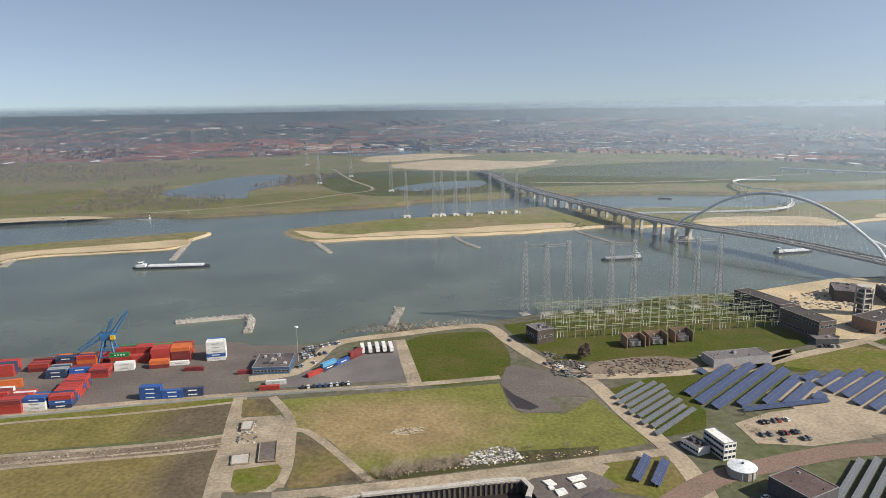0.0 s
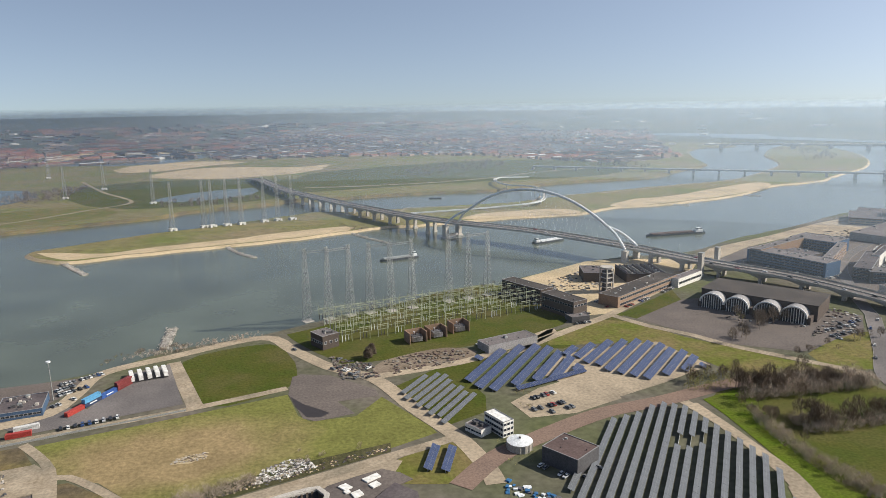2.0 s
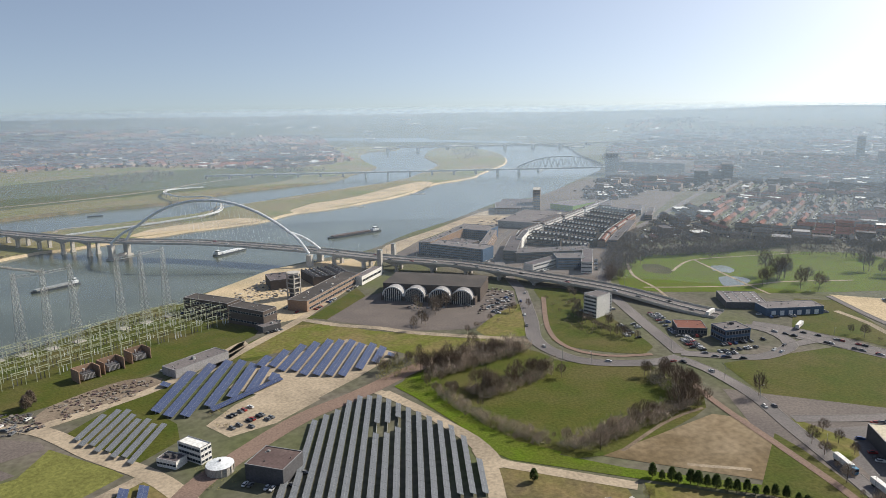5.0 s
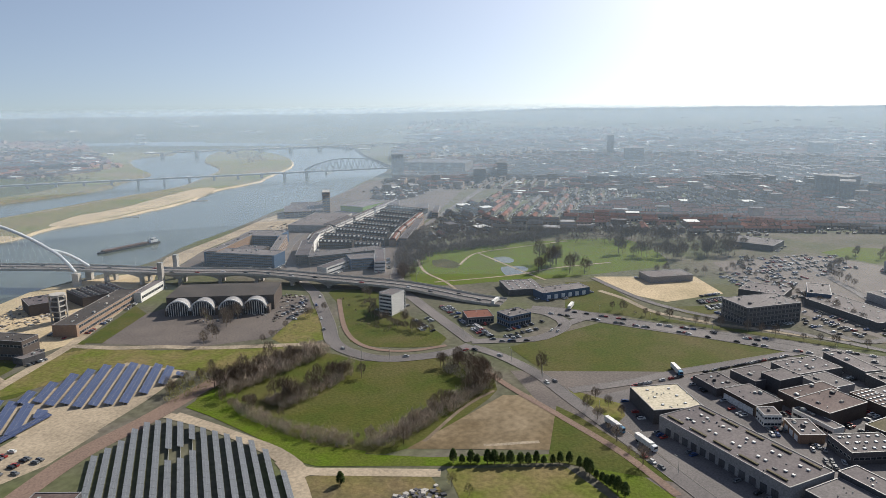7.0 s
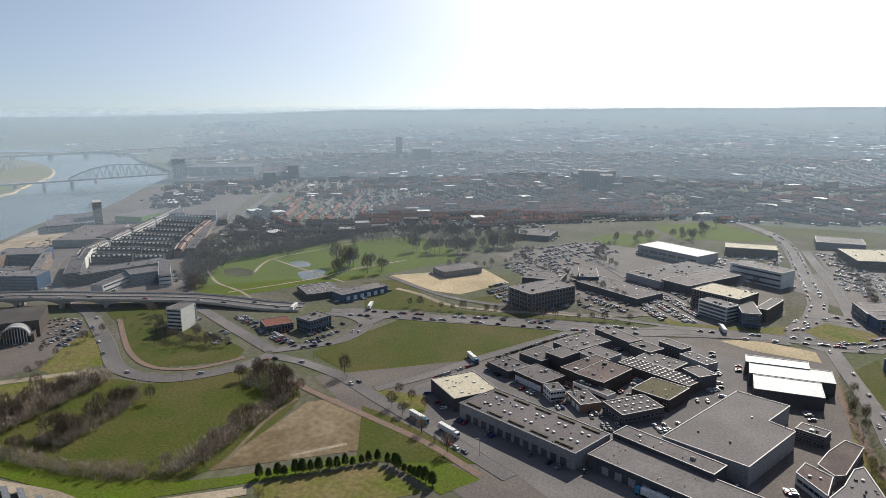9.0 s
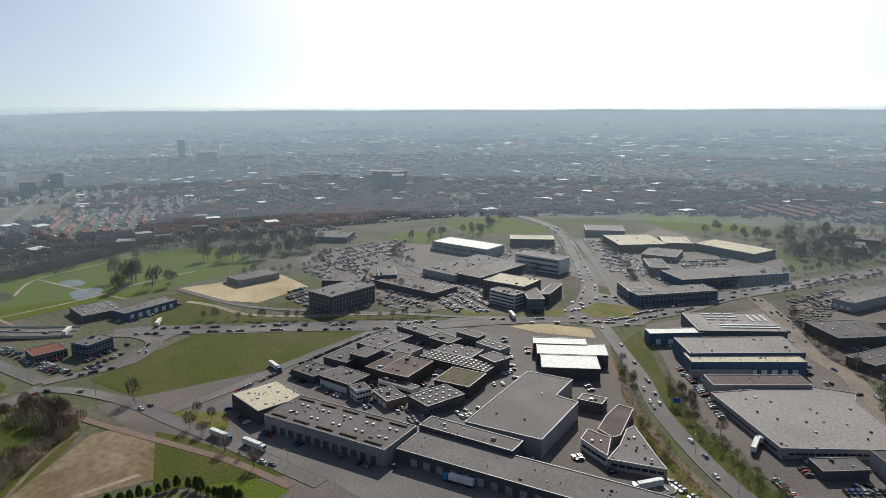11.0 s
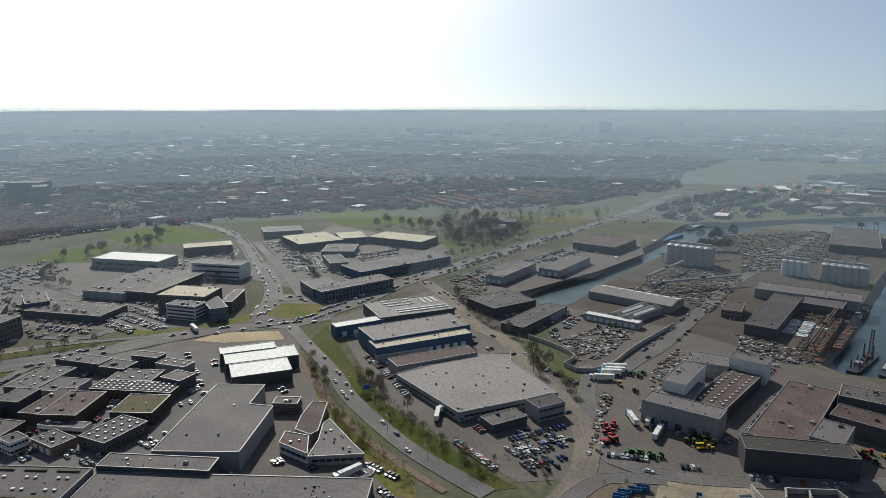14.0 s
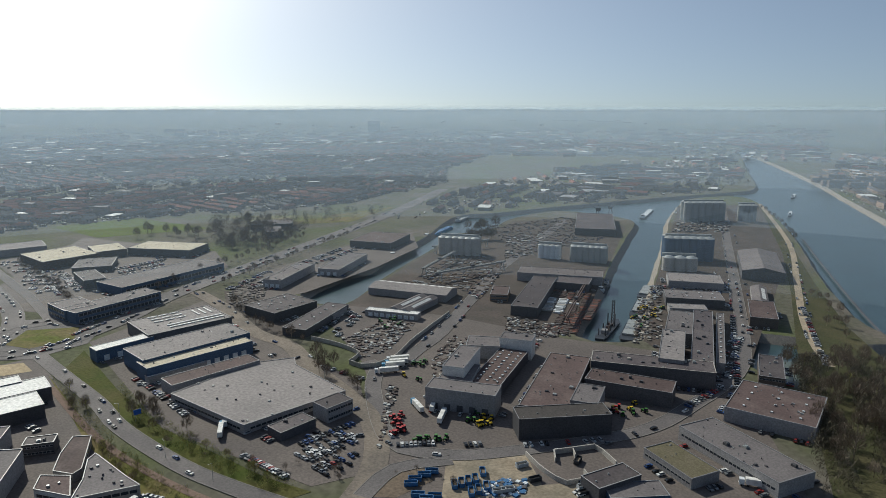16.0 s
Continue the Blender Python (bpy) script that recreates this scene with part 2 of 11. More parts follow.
def part(name, bm, mat, parent, label=""):
    ob = new(name, mesh_of(name, bm, mat))
    ob.parent = parent
    if label:
        ob["label"] = label
    return ob


def reuse(name, me, parent, m):
    ob = new(name, me)
    ob.parent = parent
    ob.matrix_basis = m
    return ob


def box(bm, x0, y0, z0, x1, y1, z1, mi=0):
    v = [bm.verts.new(p) for p in ((x0, y0, z0), (x1, y0, z0), (x1, y1, z0), (x0, y1, z0), (x0, y0, z1), (x1, y0, z1), (x1, y1, z1), (x0, y1, z1))]
    for f in ((3, 2, 1, 0), (4, 5, 6, 7), (0, 1, 5, 4), (1, 2, 6, 5), (2, 3, 7, 6), (3, 0, 4, 7)):
        bm.faces.new([v[i] for i in f]).material_index = mi


def beam(bm, a, b, w, h=None, mi=0):
    """A square bar from a to b."""
    a, b = Vector(a), Vector(b)
    d = (b - a).normalized()
    s = d.cross(Vector((0, 0, 1)))
    s = s.normalized() if s.length > 0.01 else Vector((1, 0, 0))
    u = s.cross(d)
    h = h or w
    ring = [[bm.verts.new(p + s * i * w / 2 + u * j * h / 2) for i, j in ((-1, -1), (1, -1), (1, 1), (-1, 1))] for p in (a, b)]
    for k in range(4):
        bm.faces.new((ring[0][k], ring[0][(k + 1) % 4], ring[1][(k + 1) % 4], ring[1][k])).material_index = mi
    bm.faces.new(ring[0][::-1]).material_index = mi
    bm.faces.new(ring[1]).material_index = mi


def drum(bm, x, y, z0, z1, r, r2=None, n=16, mi=0):
    r2 = r if r2 is None else r2
    a = [bm.verts.new((x + r * math.cos(2 * math.pi * k / n), y + r * math.sin(2 * math.pi * k / n), z0)) for k in range(n)]
    b = [bm.verts.new((x + r2 * math.cos(2 * math.pi * k / n), y + r2 * math.sin(2 * math.pi * k / n), z1)) for k in range(n)]
    for k in range(n):
        bm.faces.new((a[k], a[(k + 1) % n], b[(k + 1) % n], b[k])).material_index = mi
    bm.faces.new(a[::-1]).material_index = mi
    bm.faces.new(b).material_index = mi


def thing(name, x, y, z, rot, label, category, group="", kind=""):
    ob = new(name)
    ob.empty_display_size = 1
    ob.matrix_world = pose(x, y, z, 0, 0, rot)
    return tagged(ob, label, category, group, kind)


def smooth_line(pts, step=12.0, wobble=0.0, closed=False):
    """A line resampled by a Catmull-Rom curve, with some unevenness."""
    P = [Vector((*p[:2], 0)) for p in pts]
    n = len(P)
    out = []
    for i in range(n if closed else n - 1):
        a, b = P[i], P[(i + 1) % n]
        p0 = P[i - 1] if closed or i else a
        p3 = P[(i + 2) % n] if closed or i + 2 < n else b
        k = max(1, int((b - a).length / step))
        for j in range(k):
            t = j / k
            q = 0.5 * ((2 * a) + (b - p0) * t + (2 * p0 - 5 * a + 4 * b - p3) * t * t + (3 * a - p0 - 3 * b + p3) * t ** 3)
            if wobble:
                q += Vector((noise.noise(q * 0.03), noise.noise(q * 0.03 + Vector((9, 4, 2))), 0)) * wobble
            out.append((q.x, q.y))
    if not closed:
        out.append(tuple(P[-1][:2]))
    return out


LIFTED = [0]


def lift():
    """Each sheet lies a millimetre above the one laid before it."""
    LIFTED[0] += 1
    return LIFTED[0] * 0.001


def strip(name, pts, width, z, mat, label="", step=8.0, kind="structure", parent=None, dz=None):
    """A ribbon of even width along a line; z may be a pair from the first end to the last."""
    L = smooth_line(pts, step)
    z += lift()
    bm = bmesh.new()
    rows = []
    for i, p in enumerate(L):
        a, b = Vector(L[max(i - 1, 0)]), Vector(L[min(i + 1, len(L) - 1)])
        d = (b - a).normalized()
        nrm = Vector((-d.y, d.x)) * width / 2
        rows.append([bm.verts.new((p[0] + s * nrm.x, p[1] + s * nrm.y, z)) for s in (-1, 1)])
    for a, b in zip(rows, rows[1:]):
        bm.faces.new((a[0], b[0], b[1], a[1]))
    ob = new(name, mesh_of(name, bm, mat))
    if mat is ASPHALT and width >= 6:
        bm = bmesh.new()
        for side in (-1, 1):
            prev = None
            for i, p in enumerate(L):
                a, b = Vector(L[max(i - 1, 0)]), Vector(L[min(i + 1, len(L) - 1)])
                d = (b - a).normalized()
                nrm = Vector((-d.y, d.x)) * side
                now = [bm.verts.new((p[0] + nrm.x * u, p[1] + nrm.y * u, z + v)) for u, v in ((width / 2 - 0.2, -0.05), (width / 2 - 0.2, 0.12), (width / 2 + 0.12, 0.12), (width / 2 + 0.12, -0.05))]
                if prev:
                    for k in range(3):
                        bm.faces.new((prev[k], now[k], now[k + 1], prev[k + 1]))
                prev = now
        kerb = new("kerb", mesh_of("kerb", bm, KERB))
        kerb.parent = ob
    return tagged(ob, label, kind=kind) if label else tagged(ob, kind=kind)


def patch(name, pts, z, mat, label="", wobble=0.0, step=14.0, curved=False, holes=()):
    """A flat sheet with the given outline."""
    z += lift() if z > -3 else 0
    from mathutils.geometry import tessellate_polygon
    L = smooth_line(pts, step, wobble, True) if curved else [tuple(p) for p in pts]
    bm = bmesh.new()
    loops = [L] + [[tuple(p) for p in h] for h in holes]
    vs = [bm.verts.new((x, y, z)) for loop in loops for x, y in loop]
    for tri in tessellate_polygon([[Vector((x, y, 0)) for x, y in loop] for loop in loops]):
        try:
            bm.faces.new([vs[i] for i in tri])
        except ValueError:
            pass
    for f in bm.faces:
        if f.normal.z < 0:
            f.normal_flip()
    me = bpy.data.meshes.new(name)
    bm.normal_update()
    for f in bm.faces:
        if f.normal.z < 0:
            f.normal_flip()
    bm.to_mesh(me)
    bm.free()
    me.materials.append(mat)
    ob = new(name, me)
    return tagged(ob, label or "", kind="structure")


def land(name, pts, z, mat, drop, out, bank, label="", holes=()):
    """A raised sheet of ground with a sloping bank down to the water."""
    ob = patch(name, pts, z, mat, label, holes=holes)
    area = sum(a[0] * b[1] - b[0] * a[1] for a, b in zip(pts, pts[1:] + pts[:1]))
    s = 1 if area > 0 else -1
    bm = bmesh.new()
    n = len(pts)
    top, low = [], []
    for i, p in enumerate(pts):
        a, b = Vector(pts[i - 1]), Vector(pts[(i + 1) % n])
        d = b - a
        d = d.normalized() if d.length > 0 else Vector((1, 0))
        nrm = Vector((d.y, -d.x)) * s
        top.append(bm.verts.new((p[0], p[1], z)))
        low.append(bm.verts.new((p[0] + nrm.x * out, p[1] + nrm.y * out, z - drop)))
    for i in range(n):
        if (Vector(pts[i]) - Vector(pts[(i + 1) % n])).length > 400:
            continue
        bm.faces.new((top[i], low[i], low[(i + 1) % n], top[(i + 1) % n]))
    b = new("river_bank", mesh_of("river_bank", bm, bank))
    b.parent = ob
    return ob


def ring(a0, a1, r=4900.0, n=24):
    """Points on the far circle between two bearings, in degrees to the left of the start view."""
    return [(-r * math.sin(radians(a0 + (a1 - a0) * k / n)), r * math.cos(radians(a0 + (a1 - a0) * k / n))) for k in range(n + 1)]


# ---- water and land ----
patch("water", ring(0, 360, 4950, 48)[:-1], -6.0, WATER, "grey-green river water with fine ripples")

SOUTH_BANK = [(0, -360), (-250, -150), (-560, 150), (-700, 390)] + [(-307.3, 447.9), (-264.2, 455.0), (-186.5, 470.2), (-149.3, 475.9), (-133.9, 464.7), (-77.2, 477.9), (-41.6, 500.7), (-15.7, 506.4), (28.5, 512.8), (65.8, 528.5), (100.1, 542.3), (149.9, 554.4), (203.0, 570.5), (256.9, 582.0), (262.7, 590.9), (323.3, 611.5), (375.9, 630.8), (422.6, 639.2), (485.6, 631.3), (538.1, 642.6), (614.2, 675.6), (699.7, 699.2), (787.2, 727.7), (906.4, 770.6), (1055.5, 777.8), (1308.3, 870.7), (1596.4, 981.6), (1801.8, 1131.6), (2007.3, 1323.8), (2349.4, 1603.3)]
SOUTH_FAR = [(2504.2, 2037.7), (2410.2, 2464.9), (2322.1, 3291.2), (2270.3, 4229.2), (1977.2, 4373.8), (1995.9, 4365.4)]
HARBOUR = [(614.9, -2514.1), (463.4, -1966.7), (342.1, -1541.5), (362.1, -1419.3), (447.8, -1248.9), (539.3, -1043.6), (586.7, -921.6), (616.9, -848.9), (547.6, -682.5), (519.3, -583.0), (491.3, -512.7), (495.6, -487.6), (471.1, -405.8), (439.9, -392.5), (414.9, -407.1), (430.8, -453.5), (450.3, -498.2), (472.9, -563.3), (503.5, -656.4), (536.0, -726.2), (509.5, -772.4), (536.5, -882.9), (522.9, -992.5), (449.0, -1004.2), (381.4, -974.6), (340.3, -849.4), (290.3, -684.6), (248.0, -551.2), (216.6, -452.1), (172.1, -473.1), (198.2, -556.2), (226.1, -642.6), (263.5, -769.1), (297.7, -881.6)]
CANAL_BANK = [(341.2, -1017.9), (383.2, -1196.1), (390.8, -1282.4), (337.0, -1363.3), (273.1, -1279.6), (171.7, -1002.3), (101.2, -765.4), (56.0, -633.7), (27.9, -569.9)] + [(150, -520), (60, -440)]
south = smooth_line(SOUTH_BANK, 14, 3.0) + smooth_line(SOUTH_FAR, 60) + ring(-25.5, -165.0, 4900, 40) + smooth_line(HARBOUR + CANAL_BANK, 14, 1.5)
DOCK = [(-47.0, 270.6), (-34.8, 274.2), (-11.8, 277.7), (14.4, 281.3), (35.3, 284.1), (39.8, 271.6), (45.2, 252.0), (-38.2, 240.8)]
patch("water", [(452.7, -357.3), (542.9, -491.9), (656.7, -894.2), (692.7, -2826.9), (390.4, -2339.1), (-57.0, -832.4), (28.0, -547.2), (160.7, -446.8)], -5.98, TEAL, "teal harbour and canal water")
land("ground", south, 0.0, EARTH, 7.5, 8, STONE, "mixed grey-brown earth and paving of a river city", [DOCK])

NORTH_BANK = [(-4000, 2400), (-1400, 1150), (-800, 900)] + [(-692.3, 1059.0), (-593.3, 1072.3), (-490.0, 1102.7), (-395.9, 1083.5), (-247.4, 1129.3), (-166.1, 1153.4), (-91.1, 1179.4), (-13.1, 1235.6), (49.9, 1242.8), (109.4, 1268.4), (151.3, 1290.4), (219.9, 1286.7), (330.2, 1290.3), (437.2, 1284.9), (549.4, 1270.5), (708.7, 1327.8), (963.7, 1343.1), (1114.8, 1438.8), (1267.7, 1531.0), (1401.7, 1750.0), (1556.6, 1966.4), (1700.5, 2088.8), (1901.0, 2136.1), (2121.6, 2543.6), (2204.7, 2870.6), (2183.3, 3094.5), (2031.0, 3507.1), (2014.4, 3904.1), (1923.9, 4397.6), (1732.4, 4476.5)]
north = smooth_line(NORTH_BANK, 16, 5.0) + ring(-23.5, 59.0, 4900, 40)
land("ground", north, -1.0, FLOOD, 6.5, 10, HEATH, "green floodplain meadows with sandy river edges")

PEN = [(-217.8, 942.8), (-164.6, 874.8), (-99.5, 885.5), (12.4, 901.2), (89.1, 912.0), (182.3, 939.2), (240.8, 955.4), (270.6, 949.0), (347.1, 953.3), (449.5, 957.0), (551.3, 948.6), (631.5, 980.0), (753.8, 980.7), (924.9, 1020.0), (1078.8, 1099.2), (1230.8, 1125.2), (1347.1, 1186.0), (1629.9, 1342.2), (1920.4, 1619.7), (2137.0, 1960.7), (1993.6, 2006.0), (1661.8, 1724.0), (1438.4, 1440.7), (1112.1, 1227.6), (916.7, 1192.8), (691.0, 1154.1), (519.3, 1103.0), (433.5, 1102.4), (299.4, 1107.2), (220.1, 1106.4), (157.8, 1128.1), (14.9, 1060.9), (-80.0, 1026.2), (-151.6, 987.5)]
land("ground", smooth_line(PEN, 14, 5.0, True), -3.2, FLOOD, 4, 7, SAND, "grassy river island with sand beaches")
SPIT = [(-654.4, 710.7), (-515.0, 776.8), (-492.2, 805.4), (-343.0, 841.5), (-336.2, 891.6), (-330.3, 943.5), (-412.2, 920.4), (-530.5, 871.3), (-722.7, 789.2)]
land("ground", smooth_line(SPIT, 14, 3.0, True), -3.6, FLOOD, 3.5, 7, SAND, "grassy spit with a sandy edge")
CANAL_WEST = [(590.7, -2567.6), (493.7, -2332.7), (266.1, -1757.6), (160.2, -1446.9), (81.3, -1217.1), (-55.7, -813.5)] + [(-420, -560), (-900, -120), (-1500, 100), (-4500, 1500)]
west = smooth_line(CANAL_WEST, 20, 2.0) + ring(72.0, 194.0, 4900, 30)
land("ground", west, -0.5, EARTH, 6.5, 8, STONE, "industrial land beyond the canal")

# sand beaches and dry meadow on the low land
patch("sand", [(-208.1, 942.1), (-165.9, 882.5), (-99.9, 889.4), (12.4, 905.2), (89.5, 916.1), (180.8, 943.7), (181.1, 975.9), (94.1, 963.9), (13.0, 938.8), (-72.5, 923.7), (-124.6, 907.0), (-173.8, 926.9)], -3.12, SAND, "pale river beach", 5, 14, True)
patch("sand", [(359.3, 962.2), (449.5, 957.0), (551.3, 948.6), (550.8, 994.6), (474.1, 1008.5), (392.6, 1000.7)], -3.12, SAND, "pale river beach", 5, 14, True)
patch("sand", [(635.1, 985.6), (758.3, 986.6), (931.0, 1026.7), (1078.8, 1099.2), (1081.9, 1156.3), (811.7, 1056.1), (710.5, 1044.2)], -3.12, SAND, "pale river beach", 5, 14, True)
patch("sand", [(-511.6, 771.6), (-490.8, 803.1), (-342.0, 839.1), (-339.1, 889.3), (-404.2, 867.7), (-506.1, 829.6), (-533.1, 805.7)], -3.5, SAND, "pale river beach", 3, 14, True)
patch("sand", [(-671.5, 1026.2), (-695.3, 1063.9), (-599.0, 1083.1), (-515.9, 1060.1), (-626.7, 1037.7)], -0.9, SAND, "pale river beach", 3, 14, True)
patch("sand", [(-140.8, 1859.9), (-101.5, 1994.9), (30.8, 2072.4), (240.7, 1979.2), (337.3, 2022.4), (270.7, 1849.4), (141.6, 1757.0), (-3.1, 1747.4)], -0.9, SAND, "bare pale building land", 14, 25, True)
patch("sand", [(-239.4, 2055.2), (-215.0, 2245.9), (-41.6, 2338.9), (106.8, 2237.3), (-3.2, 2141.6), (-135.8, 2019.3)], -0.9, SAND, "bare pale building land", 14, 25, True)
patch("sand", [(-519.6, 2630.0), (-511.6, 3112.5), (-194.0, 2914.6), (-46.4, 2631.2), (-247.6, 2486.7)], -0.9, SAND, "bare pale building land", 12, 30, True)
patch("grass", [(-153.4, 1296.5), (129.0, 1325.8), (235.6, 1606.5), (-118.3, 1748.5), (-295.5, 1611.3)], -0.92, LAWN, "green meadow", 6, 30, True)
patch("grass", [(135.9, 1397.9), (486.2, 1407.0), (918.5, 1427.9), (1133.3, 1769.5), (738.3, 1919.0), (292.8, 1797.2), (180.5, 1588.5)], -0.94, LAWN, "green meadow", 8, 30, True)
patch("grass", [(-724.6, 1110.5), (-495.7, 1138.4), (-272.3, 1156.3), (-147.2, 1241.5), (-248.7, 1348.2), (-511.5, 1277.0), (-795.5, 1452.2), (-860.8, 1326.9)], -0.94, GRASS, "green meadow", 8, 30, True)
patch("water", [(-547.9, 1328.3), (-551.5, 1474.7), (-492.3, 1648.3), (-392.4, 1687.5), (-325.9, 1533.5), (-385.8, 1380.4), (-375.2, 1263.7)], -0.88, WATER, "still pond", 6, 16, True)
patch("water", [(-105.6, 1377.6), (-27.4, 1476.8), (84.2, 1506.9), (78.4, 1404.3), (-25.1, 1342.1)], -0.88, WATER, "still pond", 5, 16, True)
patch("water", [(-468.4, 2416.8), (-327.1, 2829.2), (-3.4, 2622.3), (-153.0, 2283.2)], -0.86, WATER, "still lake", 5, 30, True)
patch("water", [(-252.2, 3386.8), (-4.2, 4523.0), (120.8, 3829.0), (-28.8, 3087.1)], -0.86, WATER, "still lake", 5, 30, True)
strip("road", [(-267.2, 1223.8), (-197.1, 1300.9), (-140.2, 1381.3), (-209.7, 1565.0), (-287.2, 1816.9)], 7, -0.8, PALE, "pale track across the meadow", kind="structure")
strip("road", [(-489.7, 1102.2), (-367.2, 1152.1), (-267.2, 1223.8)], 5, -0.8, TRACK, "pale track along the bank")
strip("road", [(189.5, 1464.1), (281.3, 1444.5), (465.7, 1438.2), (640.0, 1476.8), (736.8, 1526.2), (945.0, 1575.8), (1207.0, 1571.1)], 9, -0.8, PALE, "pale dike road")
strip("road", [(193.9, 1100.6), (287.7, 1081.4), (319.7, 1113.4), (406.1, 1084.1), (490.1, 1042.0), (582.4, 1146.9)], 5, -3.0, PALE, "pale path over the island")
strip("road", [(582.4, 1146.9), (740.2, 1148.0), (910.1, 1184.4), (1112.1, 1227.6), (1412.0, 1414.1)], 5, -3.0, PALE, "pale path over the island")

# ---- fields and yards, south bank ----
patch("yard", [(-301.2, 319.5), (-250.5, 357.6), (-161.5, 374.1), (-124.1, 382.4), (-128.3, 415.6), (-100.6, 431.1), (-75.8, 468.3), (-136.9, 468.3), (-149.3, 475.9), (-186.5, 470.2), (-264.2, 455.0), (-372.0, 430.8)], 0.05, YARD, "grey paved container yard")
patch("yard", [(-126.0, 413.6), (-100.0, 428.1), (-77.3, 415.7), (-59.2, 465.3), (-35.5, 473.8), (-25.2, 402.9), (-65.5, 397.2), (-106.1, 391.7)], 0.08, ASPHALT, "grey parking yard")
patch("grass", [(-26.5, 475.9), (31.5, 491.1), (41.8, 463.7), (44.6, 430.9), (34.8, 404.4), (-15.8, 395.5)], 0.06, LAWN, "mown green field", 1.5, 14, True)
strip("road", [(-33.1, 476.2), (-18.2, 395.6)], 9, 0.07, PALE, "weathered concrete strip")
FIELD = field_material("worn_field", (-29.8, 339.5), (58, 34), (0.21, 0.155, 0.085), (0.12, 0.122, 0.036))
CINDER_A = field_material("cinder_field", (-127.6, 356.0), (34, 40), (0.085, 0.068, 0.05), (0.125, 0.108, 0.038))
CINDER_B = field_material("cinder_field", (-112.8, 293.2), (26, 46), (0.085, 0.068, 0.05), (0.135, 0.11, 0.045))
patch("rough_grass", [(-294.2, 332.4), (-253.7, 362.7), (-133.6, 380.3), (-122.4, 379.9), (-121.8, 372.1), (-149.0, 366.1), (-245.1, 349.2), (-292.2, 329.9)], 0.04, GRASS, "rough verge along the terminal fence")
strip("path", [(-292.2, 329.9), (-244.7, 348.5), (-187.0, 357.8), (-148.6, 366.1), (-122.0, 372.9)], 2.6, 0.07, PALE, "narrow pale kerb path")
patch("rough_grass", [(-290.2, 327.5), (-243.8, 347.1), (-148.4, 364.6), (-122.0, 370.6), (-116.3, 334.9), (-223.8, 315.2), (-271.2, 303.4)], 0.05, CINDER_A, "rough grass field with cinders")
patch("rough_grass", [(-255.2, 283.2), (-213.8, 299.3), (-115.1, 316.8), (-106.8, 279.6), (-116.3, 257.6), (-224.9, 244.8)], 0.05, CINDER_B, "rough grass field with cinders")
strip("road", [(-264.1, 294.5), (-218.8, 307.3), (-180.0, 312.9), (-140.2, 319.2), (-113.7, 326.2)], 13, 0.06, SOIL, "broken slab track with dirt between the rails")
strip("road", [(-269.5, 301.2), (-222.3, 312.9), (-182.7, 318.1), (-142.3, 324.6), (-115.4, 331.8)], 3.2, 0.075, PALE, "pale line of broken slabs")
strip("road", [(-258.2, 287.0), (-214.4, 300.3), (-176.9, 306.8), (-137.8, 312.9), (-112.7, 318.5)], 2.4, 0.075, PALE, "pale line of broken slabs")
strip("road", [(-262.1, 292.0), (-217.1, 304.6), (-178.9, 310.6), (-139.3, 316.9), (-113.6, 323.2)], 1.6, 0.08, PALE, "pale line of broken slabs")
patch("paving", [(-113.5, 352.1), (-92.2, 355.0), (-81.5, 340.4), (-75.2, 302.5), (-75.6, 282.5), (-78.4, 277.1), (-102.6, 277.7), (-110.0, 314.4)], 0.07, PALE, "cracked pale concrete slabs of a cleared site", 1.0)
strip("road", [(-121.4, 379.9), (-116.2, 348.8), (-111.2, 320.2), (-108.3, 298.1), (-103.2, 269.7)], 8, 0.09, PALE, "line of cracked concrete slabs")
patch("rough_grass", [(-118.9, 375.9), (-102.9, 376.9), (-93.0, 354.3), (-113.6, 353.5)], 0.1, HEATH, "square of rough dark grass", 0.5)
patch("rough_grass", [(-100.9, 296.9), (-81.0, 301.6), (-77.9, 297.3), (-78.2, 287.4), (-81.6, 279.9), (-93.1, 275.6), (-98.1, 282.2)], 0.1, GRASS, "rough grass among old slabs", 0.8)
strip("road", [(-102.5, 379.3), (-93.0, 364.4), (-83.9, 345.8), (-78.8, 319.3), (-75.7, 297.3), (-76.2, 280.7)], 5, 0.11, PALE, "pale sandy track")
strip("road", [(-82.2, 337.8), (-74.5, 335.7), (-61.7, 321.8), (-46.0, 300.7), (-34.9, 285.3)], 4.5, 0.11, PALE, "pale sandy track")
patch("rough_grass", [(-80.6, 330.2), (-73.4, 330.0), (-57.5, 313.0), (-38.9, 286.4), (-58.9, 281.2), (-71.8, 279.7)], 0.06, HEATH, "rough brown grass", 1.0)
patch("dry_grass", [(-97.5, 375.2), (-22.9, 385.6), (34.0, 394.7), (36.2, 363.4), (41.6, 353.8), (66.4, 351.6), (86.4, 371.7), (101.4, 326.2), (103.1, 317.2), (75.6, 309.4), (8.3, 296.2), (-34.3, 287.3), (-59.9, 324.7), (-81.7, 339.7)], 0.05, FIELD, "green field worn brown in the middle", 0.8)
patch("paving", [(34.4, 394.7), (39.9, 421.1), (45.8, 423.9), (63.1, 415.5), (85.6, 383.7), (85.3, 374.1), (60.4, 374.1), (67.0, 355.1), (44.6, 353.0), (38.3, 358.9)], 0.1, YARD, "sandy paved apron", 0.6)
